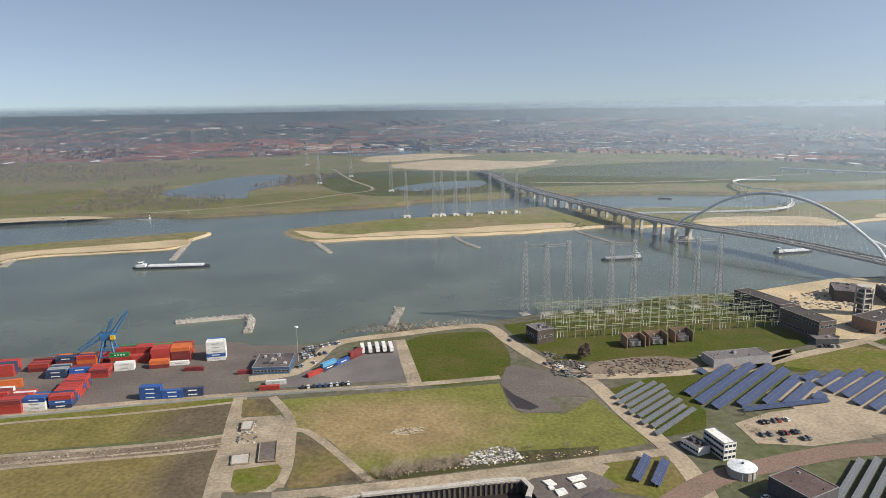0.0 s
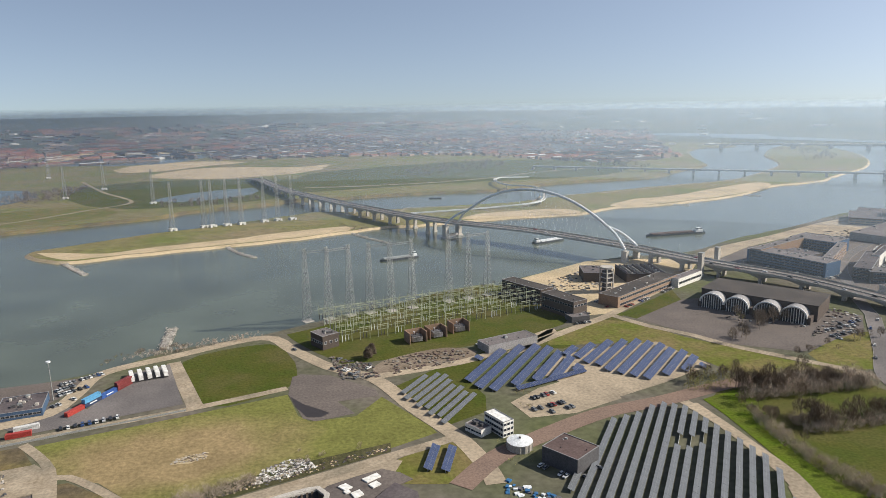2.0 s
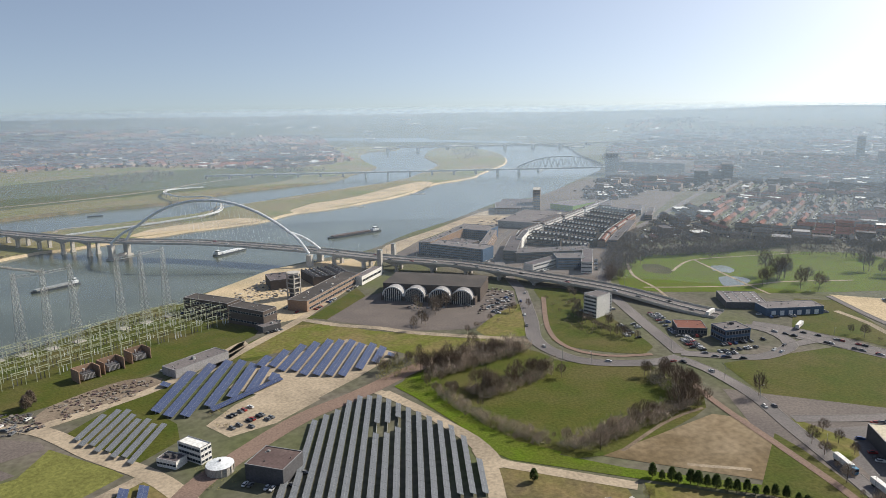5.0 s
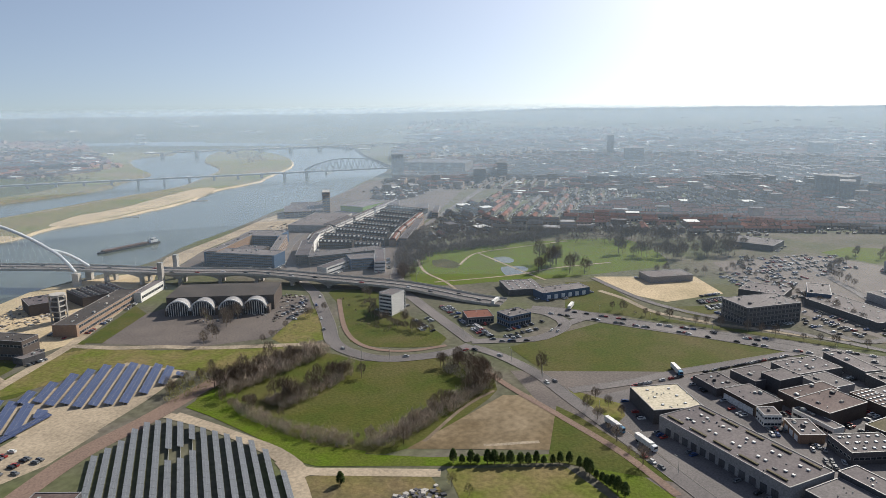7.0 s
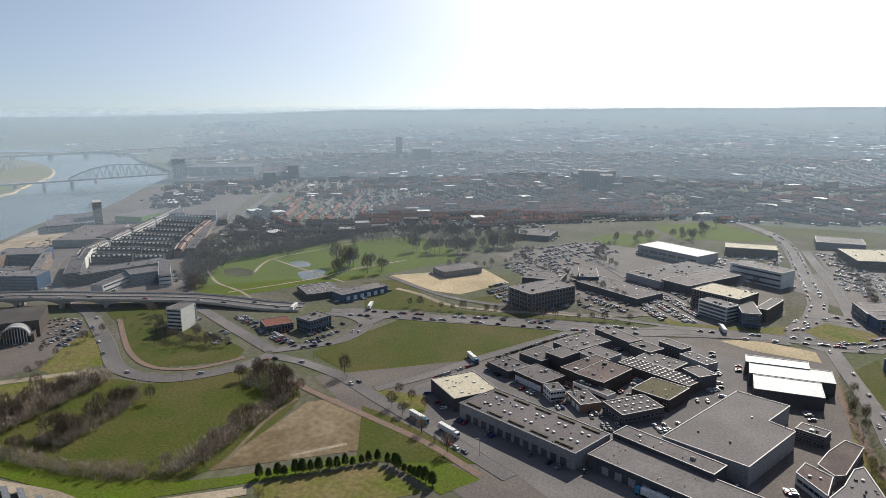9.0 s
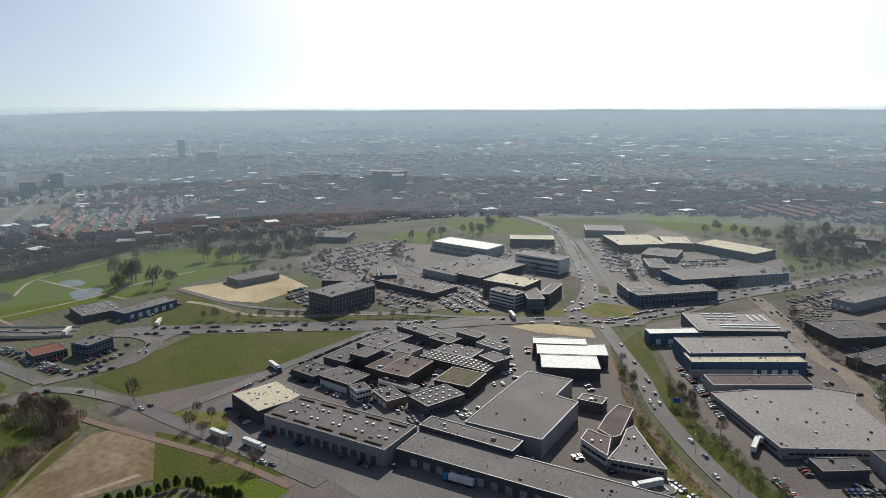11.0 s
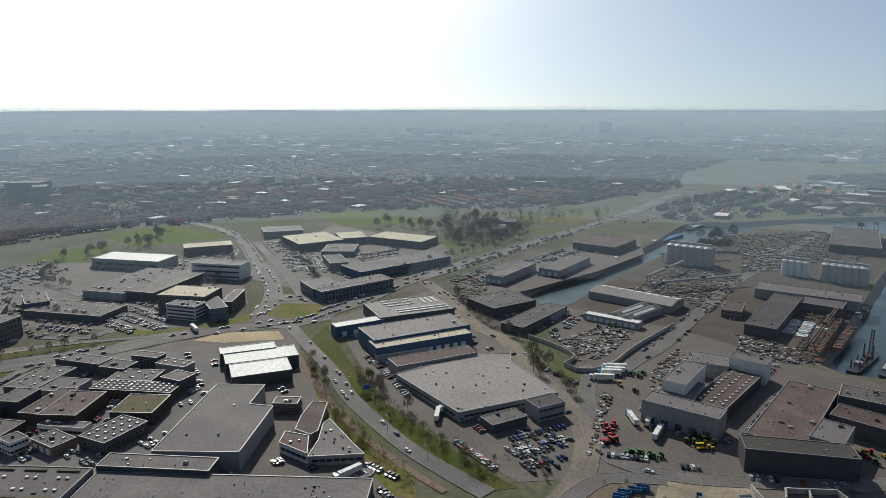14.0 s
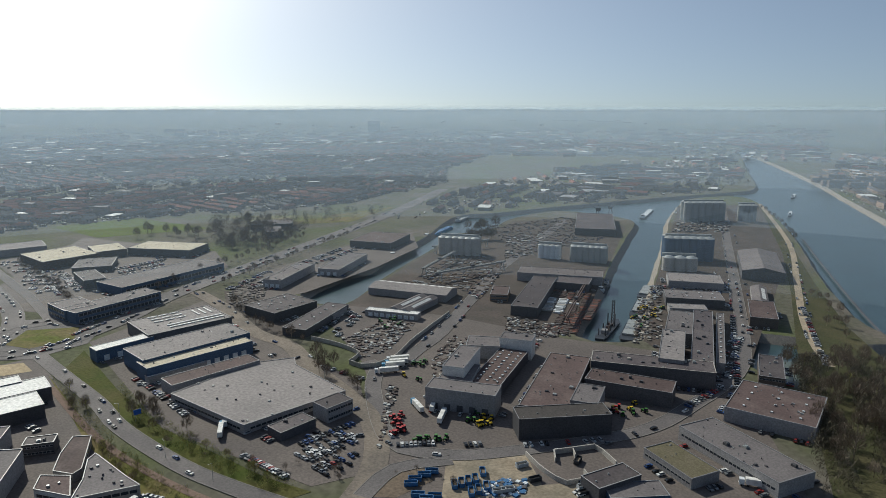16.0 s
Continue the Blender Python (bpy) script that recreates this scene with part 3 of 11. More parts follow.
patch("water", [(35.4, 390.4), (40.9, 377.9), (49.5, 366.7), (53.6, 360.6), (47.7, 357.1), (40.6, 359.5), (36.6, 374.8)], 0.13, POND, "dark rain pond", 0.4)
patch("rubble", [(-26.5, 336.2), (-14.6, 337.8), (-11.5, 334.5), (-20.2, 329.7), (-29.2, 331.2)], 0.1, SAND, "patch of pale rubble on the field", 2.0, 5, True)
patch("paving", [(-57.7, 274.8), (-7.7, 284.7), (29.2, 290.6), (71.1, 301.3), (77.8, 295.4), (69.9, 283.7), (35.3, 284.1), (14.4, 281.3), (-11.8, 277.7), (-34.8, 274.2), (-47.1, 271.0)], 0.075, TRACK, "worn quay edge of the dry dock", 0.5)
patch("rough_grass", [(-34.3, 287.3), (-26.6, 296.0), (-2.5, 303.3), (31.1, 310.6), (76.9, 315.0), (74.9, 306.1), (8.2, 293.1), (-23.3, 286.0)], 0.1, SCRUB, "scrubby strip with old rubble", 1.5)
patch("grass", [(72.5, 295.5), (107.8, 305.2), (112.1, 289.9), (110.4, 278.0), (91.1, 268.6), (72.8, 274.3)], 0.06, GRASS, "green plot with bushes", 2, 10, True)
patch("grass", [(97.4, 383.3), (140.9, 408.1), (174.7, 421.2), (312.9, 464.8), (274.3, 403.4), (244.5, 413.9), (225.5, 405.1), (191.3, 425.6), (142.6, 381.8), (144.5, 351.3), (137.0, 331.5), (110.6, 322.9)], 0.05, LAWN, "green verge under the solar panels", 1.5)
patch("dry_grass", [(218.3, 416.3), (270.4, 446.8), (300.9, 443.6), (320.4, 394.8), (346.4, 348.2), (372.9, 298.4), (344.1, 318.3), (309.8, 315.9), (302.2, 347.2), (283.1, 395.2)], 0.06, GRASS, "rough green field", 2, 14, True)
patch("soil", [(102.6, 428.8), (150.4, 437.4), (167.4, 421.5), (147.4, 406.0), (95.8, 398.8), (91.1, 409.8)], 0.07, SOIL, "churned soil with heaps", 2, 10, True)
patch("grass", [(45.7, 507.9), (64.1, 514.1), (238.7, 586.6), (263.6, 479.1), (230.6, 445.1), (95.1, 429.1), (67.5, 445.8)], 0.04, LAWN, "green grass in the substation", 1.5, 12, True)
patch("yard", [(260.1, 585.1), (378.8, 635.5), (417.7, 631.9), (497.7, 599.2), (435.0, 536.9), (298.0, 464.6), (266.8, 467.5), (258.9, 502.1)], 0.05, SAND, "pale demolition ground", 1.0)
patch("yard", [(154.4, 337.4), (178.5, 350.3), (221.3, 359.8), (217.5, 319.9), (183.1, 312.1), (156.6, 315.7)], 0.08, TRACK, "sandy parking lot")
patch("yard", [(220.3, 365.1), (291.8, 341.0), (254.3, 330.1), (218.2, 322.3), (203.0, 317.8), (180.9, 332.8)], 0.075, TRACK, "sandy open ground")
patch("yard", [(312.9, 444.6), (379.2, 475.9), (403.6, 473.0), (467.7, 408.5), (482.8, 386.5), (438.5, 347.2), (374.3, 341.3), (337.3, 374.9)], 0.06, YARD, "grey gravel yard before the hall")
patch("grass", [(305.8, 459.2), (391.4, 504.2), (379.2, 475.9), (312.9, 444.6)], 0.08, LAWN, "steep green lawn")
# ---- roads, south bank ----
strip("road", [(-282.3, 348.9), (-251.4, 359.1), (-162.7, 377.2), (-104.5, 385.0), (-23.4, 394.1), (34.8, 404.4)], 6, 0.12, PALE, "pale concrete road with a fence")
strip("road", [(-123.9, 406.2), (-97.5, 416.4), (-87.3, 440.9), (-76.4, 471.8), (-36.4, 487.5), (28.1, 505.9), (46.5, 470.6), (65.2, 430.2), (88.8, 399.0), (100.2, 349.2), (111.6, 308.4), (114.2, 277.9), (112.5, 260.4)], 10, 0.14, TRACK, "worn pale service road")
strip("road", [(86.0, 402.7), (129.2, 404.8), (167.5, 411.8), (237.7, 443.8), (188.2, 409.7), (224.6, 428.1), (264.5, 445.7), (301.1, 462.4), (365.1, 500.3), (458.1, 551.3)], 8, 0.15, TRACK, "worn pale service road")
strip("road", [(299.4, 459.8), (310.7, 425.8), (327.5, 396.6), (339.8, 365.2), (376.0, 305.9), (382.3, 289.3)], 7, 0.16, PALE, "pale concrete road")
strip("road", [(96.4, 264.0), (121.4, 282.6), (152.9, 294.8), (196.0, 306.9), (238.0, 308.8), (278.2, 313.7), (309.8, 315.9)], 12, 0.16, REDPATH, "wide reddish asphalt road")
strip("road", [(248.1, 303.5), (248.7, 274.1), (246.0, 241.8), (243.4, 220.7), (237.2, 203.2), (230.2, 191.5)], 6.5, 0.17, TRACK, "sandy track round the solar field")
strip("road", [(-77.5, 273.5), (-23.0, 282.2), (16.0, 289.9), (56.9, 298.0), (108.8, 308.5)], 7, 0.13, PALE, "dusty concrete road")
strip("road", [(250.4, 299.6), (247.6, 258.5), (241.5, 222.2), (233.8, 198.3), (242.7, 175.2), (260.6, 136.2)], 7, 0.17, TRACK, "sandy track round the solar field")
strip("road", [(237.3, 211.6), (225.9, 193.7), (209.4, 175.7)], 8, 0.175, TRACK, "sandy track")

# ---- middle meadows ----
patch("grass", [(262.7, 299.6), (301.6, 311.2), (368.0, 290.4), (365.2, 250.4), (397.5, 202.2), (384.7, 163.0), (361.4, 149.4), (278.8, 158.5), (258.9, 186.3), (255.6, 234.5)], 0.05, LAWN, "bright green meadow", 1.5, 14, True)
patch("grass", [(260.2, 302.1), (285.1, 306.1), (302.9, 303.4), (284.8, 287.6), (276.1, 286.5), (272.8, 269.7), (262.9, 245.3), (259.0, 230.5), (256.6, 203.2), (263.1, 179.5), (255.5, 176.4), (243.3, 185.9), (244.5, 198.2), (248.5, 232.9), (257.9, 280.1)], 0.12, FRESH, "bright green dike slope", 0.6)
patch("grass", [(250.0, 260.9), (248.6, 221.0), (257.5, 185.3), (271.3, 147.9), (304.8, 86.6), (317.6, 75.8), (286.8, 33.0), (271.2, 49.2), (298.5, 81.9), (268.9, 134.3), (239.9, 192.9), (239.0, 227.4)], 0.1, FRESH, "bright green dike slope")
patch("soil", [(273.8, 162.2), (355.2, 143.2), (362.5, 128.0), (316.9, 79.9), (307.4, 90.2)], 0.09, BAREFIELD, "bare brown field", 1.5)
strip("path", [(284.4, 158.0), (302.0, 157.9), (325.2, 157.5), (345.3, 154.4), (359.3, 150.4)], 2.2, 0.1, SOIL, "wheel track across the bare field")
strip("path", [(294.2, 128.8), (299.9, 119.5), (305.9, 111.0), (309.8, 104.6)], 2.6, 0.1, PALE, "pale dried streak on the bare field")
patch("grass", [(433.5, 170.7), (515.4, 126.8), (523.1, 68.2), (509.7, -8.9), (494.5, -2.2), (441.1, 56.0), (380.6, 109.3)], 0.05, LAWN, "wide green field", 1.0)
patch("grass", [(469.6, 343.4), (504.6, 378.0), (521.4, 341.7), (488.4, 303.0), (430.7, 218.9), (405.9, 229.1), (391.5, 267.8), (409.5, 294.2)], 0.06, LAWN, "green verge", 1.5, 12, True)
patch("grass", [(374.8, 337.4), (454.3, 356.1), (392.1, 300.9), (373.9, 305.0)], 0.06, GRASS, "green verge", 1.5, 12, True)
patch("grass", [(652.5, 369.8), (724.6, 359.4), (830.1, 251.4), (861.6, 180.2), (752.7, 114.1), (672.9, 167.5), (607.3, 239.7), (560.8, 315.1)], 0.05, FRESH, "green park meadow", 3, 16, True)
patch("grass", [(626.0, 188.5), (643.8, 160.0), (548.2, 80.6), (539.4, 161.8)], 0.06, LAWN, "green verge", 1.5)
patch("sand", [(659.1, 169.6), (700.7, 78.5), (646.5, 47.4), (597.5, 88.7), (610.4, 125.5)], 0.07, SAND, "bare sandy plot", 2)
patch("grass", [(874.2, -34.5), (922.1, -65.5), (931.5, -133.4), (893.1, -120.3), (836.9, -85.1)], 0.06, FRESH, "bright green sports field", 3)
patch("grass", [(991.7, -126.4), (1038.2, -219.1), (896.3, -275.8), (890.5, -149.4)], 0.06, FRESH, "bright green sports field", 3)
patch("grass", [(1020.0, -429.8), (997.3, -541.9), (827.9, -560.3), (888.1, -427.8)], 0.06, FRESH, "bright green sports field", 3)
patch("grass", [(913.6, -627.8), (784.1, -744.6), (762.2, -874.0), (711.9, -716.3), (774.7, -636.1)], 0.06, GRASS, "green field", 3)
patch("grass", [(578.2, -65.6), (540.6, -97.3), (534.8, -148.8), (545.5, -177.3), (511.6, -211.2), (514.2, -176.9), (516.1, -120.0), (534.7, -87.0)], 0.06, GRASS, "green verge", 1.5)
patch("road", [(533.6, -170.9), (563.7, -189.7), (586.0, -218.7), (558.4, -247.3), (516.3, -245.8), (490.9, -221.7), (489.6, -182.7), (504.3, -168.6)], 0.2, ASPHALT, "wide asphalt junction", 1.0)
patch("grass", [(534.1, -183.8), (557.0, -207.8), (532.9, -236.1), (508.2, -220.1), (512.2, -191.1)], 0.36, GRASS, "grassy traffic island")
patch("grass", [(449.0, -183.2), (478.2, -213.1), (396.5, -192.9), (325.2, -180.4), (240.4, -181.8), (214.5, -186.4), (220.4, -170.5), (255.5, -170.2), (322.0, -167.8)], 0.06, LAWN, "green embankment with shrubs", 1.5)
patch("grass", [(451.2, -177.3), (367.8, -159.7), (306.5, -149.9), (251.3, -152.4), (230.5, -143.1), (241.7, -135.4), (337.7, -146.8)], 0.06, GRASS, "scrubby embankment", 1.5)
patch("grass", [(229.1, 192.8), (239.5, 179.4), (257.3, 140.5), (243.9, 124.8), (211.5, 171.3)], 0.06, HEATH, "rough grass plot")
patch("grass", [(265.4, 135.6), (292.0, 85.5), (272.3, 56.7), (239.4, 114.3)], 0.06, GRASS, "grass plot")
# industrial paving
patch("yard", [(376.8, 94.4), (395.3, 78.6), (497.7, -9.0), (508.6, -74.5), (444.6, -141.9), (261.3, -78.7), (260.1, -11.5), (289.1, 12.5), (329.9, 53.1)], 0.04, ASPHALT, "dark yard between the workshops")
patch("yard", [(508.3, -100.0), (490.7, -187.9), (405.8, -167.8), (306.5, -149.9), (231.4, -140.8), (250.8, 18.3), (316.1, 87.8), (392.9, 153.4)], 0.035, YARD, "grey yard between the warehouses")
patch("yard", [(493.4, -223.8), (522.0, -344.7), (377.2, -307.3), (284.5, -290.0), (202.7, -218.3), (218.0, -189.3), (325.2, -180.4)], 0.04, YARD, "grey yard round the depots")
patch("yard", [(432.2, -387.5), (410.4, -404.0), (318.9, -434.7), (219.2, -440.6), (106.4, -468.5), (86.1, -414.6), (32.6, -308.1), (187.9, -190.8), (218.5, -243.8), (307.7, -316.2)], 0.03, YARD, "grey industrial yard")
patch("yard", [(525.3, -366.1), (559.9, -426.5), (590.4, -578.4), (589.1, -709.5), (515.0, -631.9), (486.0, -526.2), (469.7, -411.2), (476.8, -376.5)], 0.03, YARD, "paved ground along the harbour basin", 0.8)
patch("yard", [(535.7, -370.0), (482.7, -374.6), (419.8, -387.1), (387.2, -339.9), (393.9, -306.1), (463.4, -323.0)], 0.03, DOCKLAND, "yard of parked machines by the road", 0.8)
patch("yard", [(410.4, -404.0), (426.3, -449.4), (443.9, -494.4), (466.2, -558.1), (495.6, -649.5), (522.3, -711.4), (500.2, -758.4), (522.3, -867.8), (434.9, -973.2), (370.4, -922.4), (248.0, -551.2), (220.5, -452.4), (286.0, -390.0), (307.7, -316.2)], 0.025, DOCKLAND, "industrial ground on the harbour pier", 1.0)
patch("yard", [(170.5, -471.2), (196.2, -553.5), (223.7, -639.0), (263.6, -776.7), (380.2, -1172.6), (277.0, -1276.6), (152.7, -900.9), (97.3, -475.4), (96.9, -406.4)], 0.025, DOCKLAND, "industrial ground on the harbour pier", 1.0)
patch("yard", [(775.2, 71.2), (856.7, -34.2), (760.8, -231.5), (572.2, -182.1), (532.0, -109.1), (614.9, -6.0), (720.9, 47.8)], 0.03, YARD, "paved business park")
patch("yard", [(838.0, -288.9), (879.4, -423.7), (692.2, -470.1), (611.2, -430.5), (576.7, -315.7), (602.0, -248.3)], 0.03, YARD, "paved retail park")
patch("yard", [(674.0, -206.6), (906.0, -420.6), (644.8, -450.7), (570.4, -244.4)], 0.028, YARD, "paved retail park")
patch("soil", [(484.9, 593.6), (543.6, 638.4), (665.9, 673.7), (803.9, 721.6), (901.5, 741.9), (1023.5, 765.4), (952.9, 733.8), (750.7, 631.5), (697.1, 661.0), (592.2, 629.2), (515.3, 590.0)], 0.05, TRACK, "bare sandy building site on the quay", 2.0)
patch("yard", [(513.3, 587.7), (592.2, 629.2), (757.7, 637.5), (1023.5, 765.4), (1281.7, 852.6), (1398.0, 851.3), (1549.5, 722.3), (1360.8, 632.1), (985.1, 510.8), (805.6, 465.6), (657.0, 391.7), (555.5, 335.0), (541.4, 431.5), (526.8, 507.9)], 0.04, YARD, "paved streets of the riverside quarter", 1.0)
strip("road", [(1386.2, 644.3), (1255.3, 645.8), (1148.2, 665.4), (991.0, 655.9), (830.1, 599.7), (717.7, 553.9), (625.8, 516.5)], 9, 0.2, ASPHALT, "grey asphalt street of the new quarter")
strip("road", [(937.7, 500.5), (825.1, 473.6), (706.3, 420.9), (601.5, 361.8), (550.1, 328.0)], 9, 0.2, ASPHALT, "grey asphalt street of the new quarter")
patch("grass", [(379.1, 116.0), (378.5, 101.2), (373.7, 77.8), (359.0, 71.7), (348.1, 73.5), (359.0, 97.0), (369.2, 113.6)], 0.08, GRASS, "grass verge with bare trees", 0.6)
patch("grass", [(355.0, 110.0), (347.0, 94.4), (325.9, 65.4), (300.3, 35.3), (293.6, 94.6)], 0.08, LAWN, "grass verge beside the street", 0.6)
patch("yard", [(210.9, 392.6), (240.8, 397.8), (294.3, 394.1), (300.6, 344.2), (249.1, 334.4), (216.7, 322.3), (200.6, 336.6), (188.4, 375.6)], 0.07, TRACK, "sandy ground under the solar tables", 0.8)
patch("grass", [(545.5, 141.0), (541.0, 102.9), (539.5, 64.4), (537.0, 24.3), (533.0, -30.4), (533.5, -71.1), (541.0, -71.1), (541.5, -30.4), (545.0, 24.3), (547.0, 64.4), (551.0, 102.9), (560.0, 141.0)], 0.09, LAWN, "green verge between the roads", 0.6)
patch("grass", [(581.2, 87.1), (598.6, 57.9), (585.4, 44.3), (563.4, 59.4)], 0.09, LAWN, "green plot beside the office", 0.6)
strip("road", [(609.5, 150.9), (592.0, 124.2), (562.9, 92.6), (552.2, 48.6), (551.0, 12.0), (549.0, -26.4), (558.3, -73.0)], 5.5, 0.19, PALE, "pale service road of the business park")
# ---- main roads ----
strip("road", [(527.4, 187.6), (531.6, 159.4), (525.7, 111.4), (522.5, 47.9), (522.2, -8.7), (513.9, -62.5), (522.4, -90.9), (516.4, -138.3), (508.3, -167.3)], 20, 0.2, ASPHALT, "dual carriageway of grey asphalt")
strip("road", [(487.9, 381.7), (426.4, 323.6), (387.0, 288.5), (374.2, 256.3), (378.8, 231.7), (403.4, 205.2), (425.5, 195.8)], 11, 0.2, ASPHALT, "curved grey asphalt road")
strip("road", [(422.3, 194.4), (416.5, 172.3), (395.5, 136.1), (368.0, 105.5), (335.8, 68.6), (311.0, 41.7), (290.5, 19.5)], 9, 0.2, ASPHALT, "grey asphalt road")
strip("road", [(397.3, 182.9), (369.2, 145.1), (340.8, 100.6), (316.8, 64.3), (289.5, 33.4)], 4.5, 0.22, REDPATH, "red asphalt cycle path")
strip("road", [(484.3, 353.8), (415.0, 298.1), (390.2, 262.2), (395.4, 232.4), (417.7, 212.4)], 4, 0.22, REDPATH, "red asphalt cycle path")
strip("road", [(433.1, 199.3), (446.9, 176.0), (463.3, 155.6), (500.0, 149.6), (521.2, 170.6), (522.3, 190.7)], 10, 0.21, ASPHALT, "grey asphalt slip road")
strip("road", [(500.0, 149.6), (532.8, 131.3), (528.5, 98.8)], 8, 0.22, ASPHALT, "grey asphalt slip road")
strip("road", [(379.0, 108.8), (405.7, 80.9), (436.1, 55.2), (475.8, 17.8), (507.7, -12.4)], 8, 0.21, ASPHALT, "grey asphalt street with parked cars")
strip("road", [(433.1, 199.3), (471.5, 244.6), (506.4, 284.9), (557.2, 338.5), (673.1, 396.4), (807.0, 452.0), (1150.1, 534.4), (1702.6, 667.0)], 10, 0.2, ASPHALT, "grey asphalt avenue")
strip("road", [(487.9, 381.7), (552.7, 460.5), (642.9, 542.4), (787.2, 609.5), (1009.2, 679.1), (1237.9, 664.8)], 10, 0.2, ASPHALT, "grey asphalt avenue")
strip("road", [(525.0, 152.6), (525.8, 98.3), (518.1, 23.7), (511.7, -44.4), (515.3, -101.5), (514.8, -157.5), (504.8, -193.3)], 16, 0.21, ASPHALT, "dual carriageway of grey asphalt")
strip("road", [(534.1, -183.8), (612.6, -219.7), (726.6, -243.5), (866.5, -270.6), (963.2, -270.4), (1086.0, -238.7)], 16, 0.2, ASPHALT, "dual carriageway of grey asphalt")
strip("road", [(546.5, -225.5), (651.5, -249.4), (735.3, -263.8), (840.6, -281.9)], 9, 0.21, ASPHALT, "grey asphalt road")
strip("road", [(512.5, -227.1), (528.8, -272.8), (559.5, -330.9), (600.5, -459.1), (652.9, -623.1), (725.1, -832.6), (846.8, -1124.4)], 22, 0.22, ASPHALT, "dual carriageway of grey asphalt")
strip("road", [(529.6, -172.1), (558.9, -192.3), (565.7, -216.6), (544.5, -241.2), (514.6, -236.0), (501.1, -211.9), (505.1, -183.5), (526.5, -171.1)], 9, 0.23, ASPHALT, "oval junction of grey asphalt")
strip("road", [(505.6, -191.1), (442.5, -182.8), (386.6, -175.9), (342.6, -167.1), (282.7, -164.0), (245.9, -167.1), (217.8, -171.5)], 10, 0.22, ASPHALT, "grey asphalt road")
strip("road", [(428.6, -169.3), (359.8, -156.3), (309.5, -151.3), (262.1, -152.5), (230.0, -156.9)], 4, 0.22, REDPATH, "brown cycle path")
strip("road", [(551.9, -351.3), (486.3, -336.0), (415.2, -311.0), (371.2, -307.4), (332.8, -290.5), (290.8, -276.0), (256.4, -263.1), (231.9, -247.4), (211.4, -225.5), (200.6, -207.3), (194.9, -192.4)], 13, 0.22, BROWNROAD, "worn grey asphalt road")
strip("road", [(304.7, -318.5), (282.5, -316.4), (291.0, -356.2), (300.5, -395.1), (331.4, -476.8), (373.8, -589.1), (427.8, -783.1), (466.7, -922.8)], 11, 0.21, ASPHALT, "grey harbour road")
strip("road", [(291.7, -315.6), (269.6, -286.2), (218.5, -243.8), (188.7, -248.1), (163.3, -270.8), (119.5, -330.5), (106.6, -384.2), (99.6, -448.7), (113.8, -520.3), (163.5, -690.0), (235.6, -928.7), (300.4, -1153.6)], 10, 0.21, ASPHALT, "grey harbour road")
strip("road", [(273.1, -1279.6), (162.7, -936.8), (115.0, -726.7), (89.4, -608.4), (69.7, -538.3), (52.9, -496.2)], 6, 0.2, TRACK, "bank road along the canal")
strip("road", [(193.9, -197.1), (197.7, -224.3), (180.9, -247.0)], 9, 0.22, ASPHALT, "grey asphalt lane")
strip("road", [(653.4, 168.6), (589.7, 99.9), (564.2, 32.1), (549.1, -28.6), (529.4, -92.0)], 6, 0.2, ASPHALT, "grey asphalt service road")
strip("road", [(572.7, -24.9), (553.9, -60.4), (626.1, -82.1), (819.1, -13.0)], 7, 0.2, ASPHALT, "grey asphalt service road")
strip("road", [(1011.6, 303.8), (1273.3, 403.7), (1515.8, 506.5)], 10, 0.1, ASPHALT, "pale street through the houses")
strip("road", [(2524.0, 617.9), (2325.6, 178.7), (2303.7, -189.4), (2559.5, -779.8)], 14, 0.1, PALE, "pale railway yard")
# sun glint along this far street is painted as pale concrete
strip("road", [(1196.0, -575.0), (1423.7, -691.0), (1956.9, -899.7)], 12, 0.1, PALE, "pale street through the houses")

patch("rough_grass", [(263.4, -1236.5), (166.5, -957.0), (101.7, -736.8), (55.6, -597.4), (24.6, -530.4), (-17.2, -407.3), (-18.3, -300.2), (24.9, -314.0), (56.5, -437.0), (77.2, -518.0), (111.0, -678.4), (153.9, -859.7)], 0.05, SCRUB, "rough grass on the canal bank", 1.5)
patch("soil", [(206.3, -217.8), (191.8, -234.1), (176.5, -227.8), (181.4, -205.5), (191.9, -198.6)], 0.09, SOIL, "bare soil with a few shrubs", 1.0)
patch("yard", [(183.1, -245.3), (155.1, -273.4), (134.5, -253.5), (118.1, -271.9), (112.1, -253.4), (163.3, -214.7)], 0.07, PALE, "pale concrete yard")
patch("sand", [(502.1, -116.6), (508.1, -141.2), (487.1, -177.0), (466.2, -174.0), (483.9, -134.3)], 0.08, SAND, "bare soil with heaps by the junction", 1.5)
patch("park_pond", [(659.5, 351.0), (668.4, 340.3), (657.9, 318.0), (638.3, 310.7), (631.9, 332.7)], 0.1, SCRUB, "reedy dark park pond", 2, 8, True)
patch("park_pond", [(699.9, 293.6), (708.9, 283.4), (698.1, 269.0), (681.2, 267.2), (679.6, 282.5)], 0.1, WATER, "shallow park pond", 2, 8, True)
patch("park_pond", [(656.3, 267.8), (670.7, 255.3), (664.4, 240.1), (634.2, 238.5), (626.0, 249.5)], 0.1, WATER, "shallow park pond", 2, 8, True)
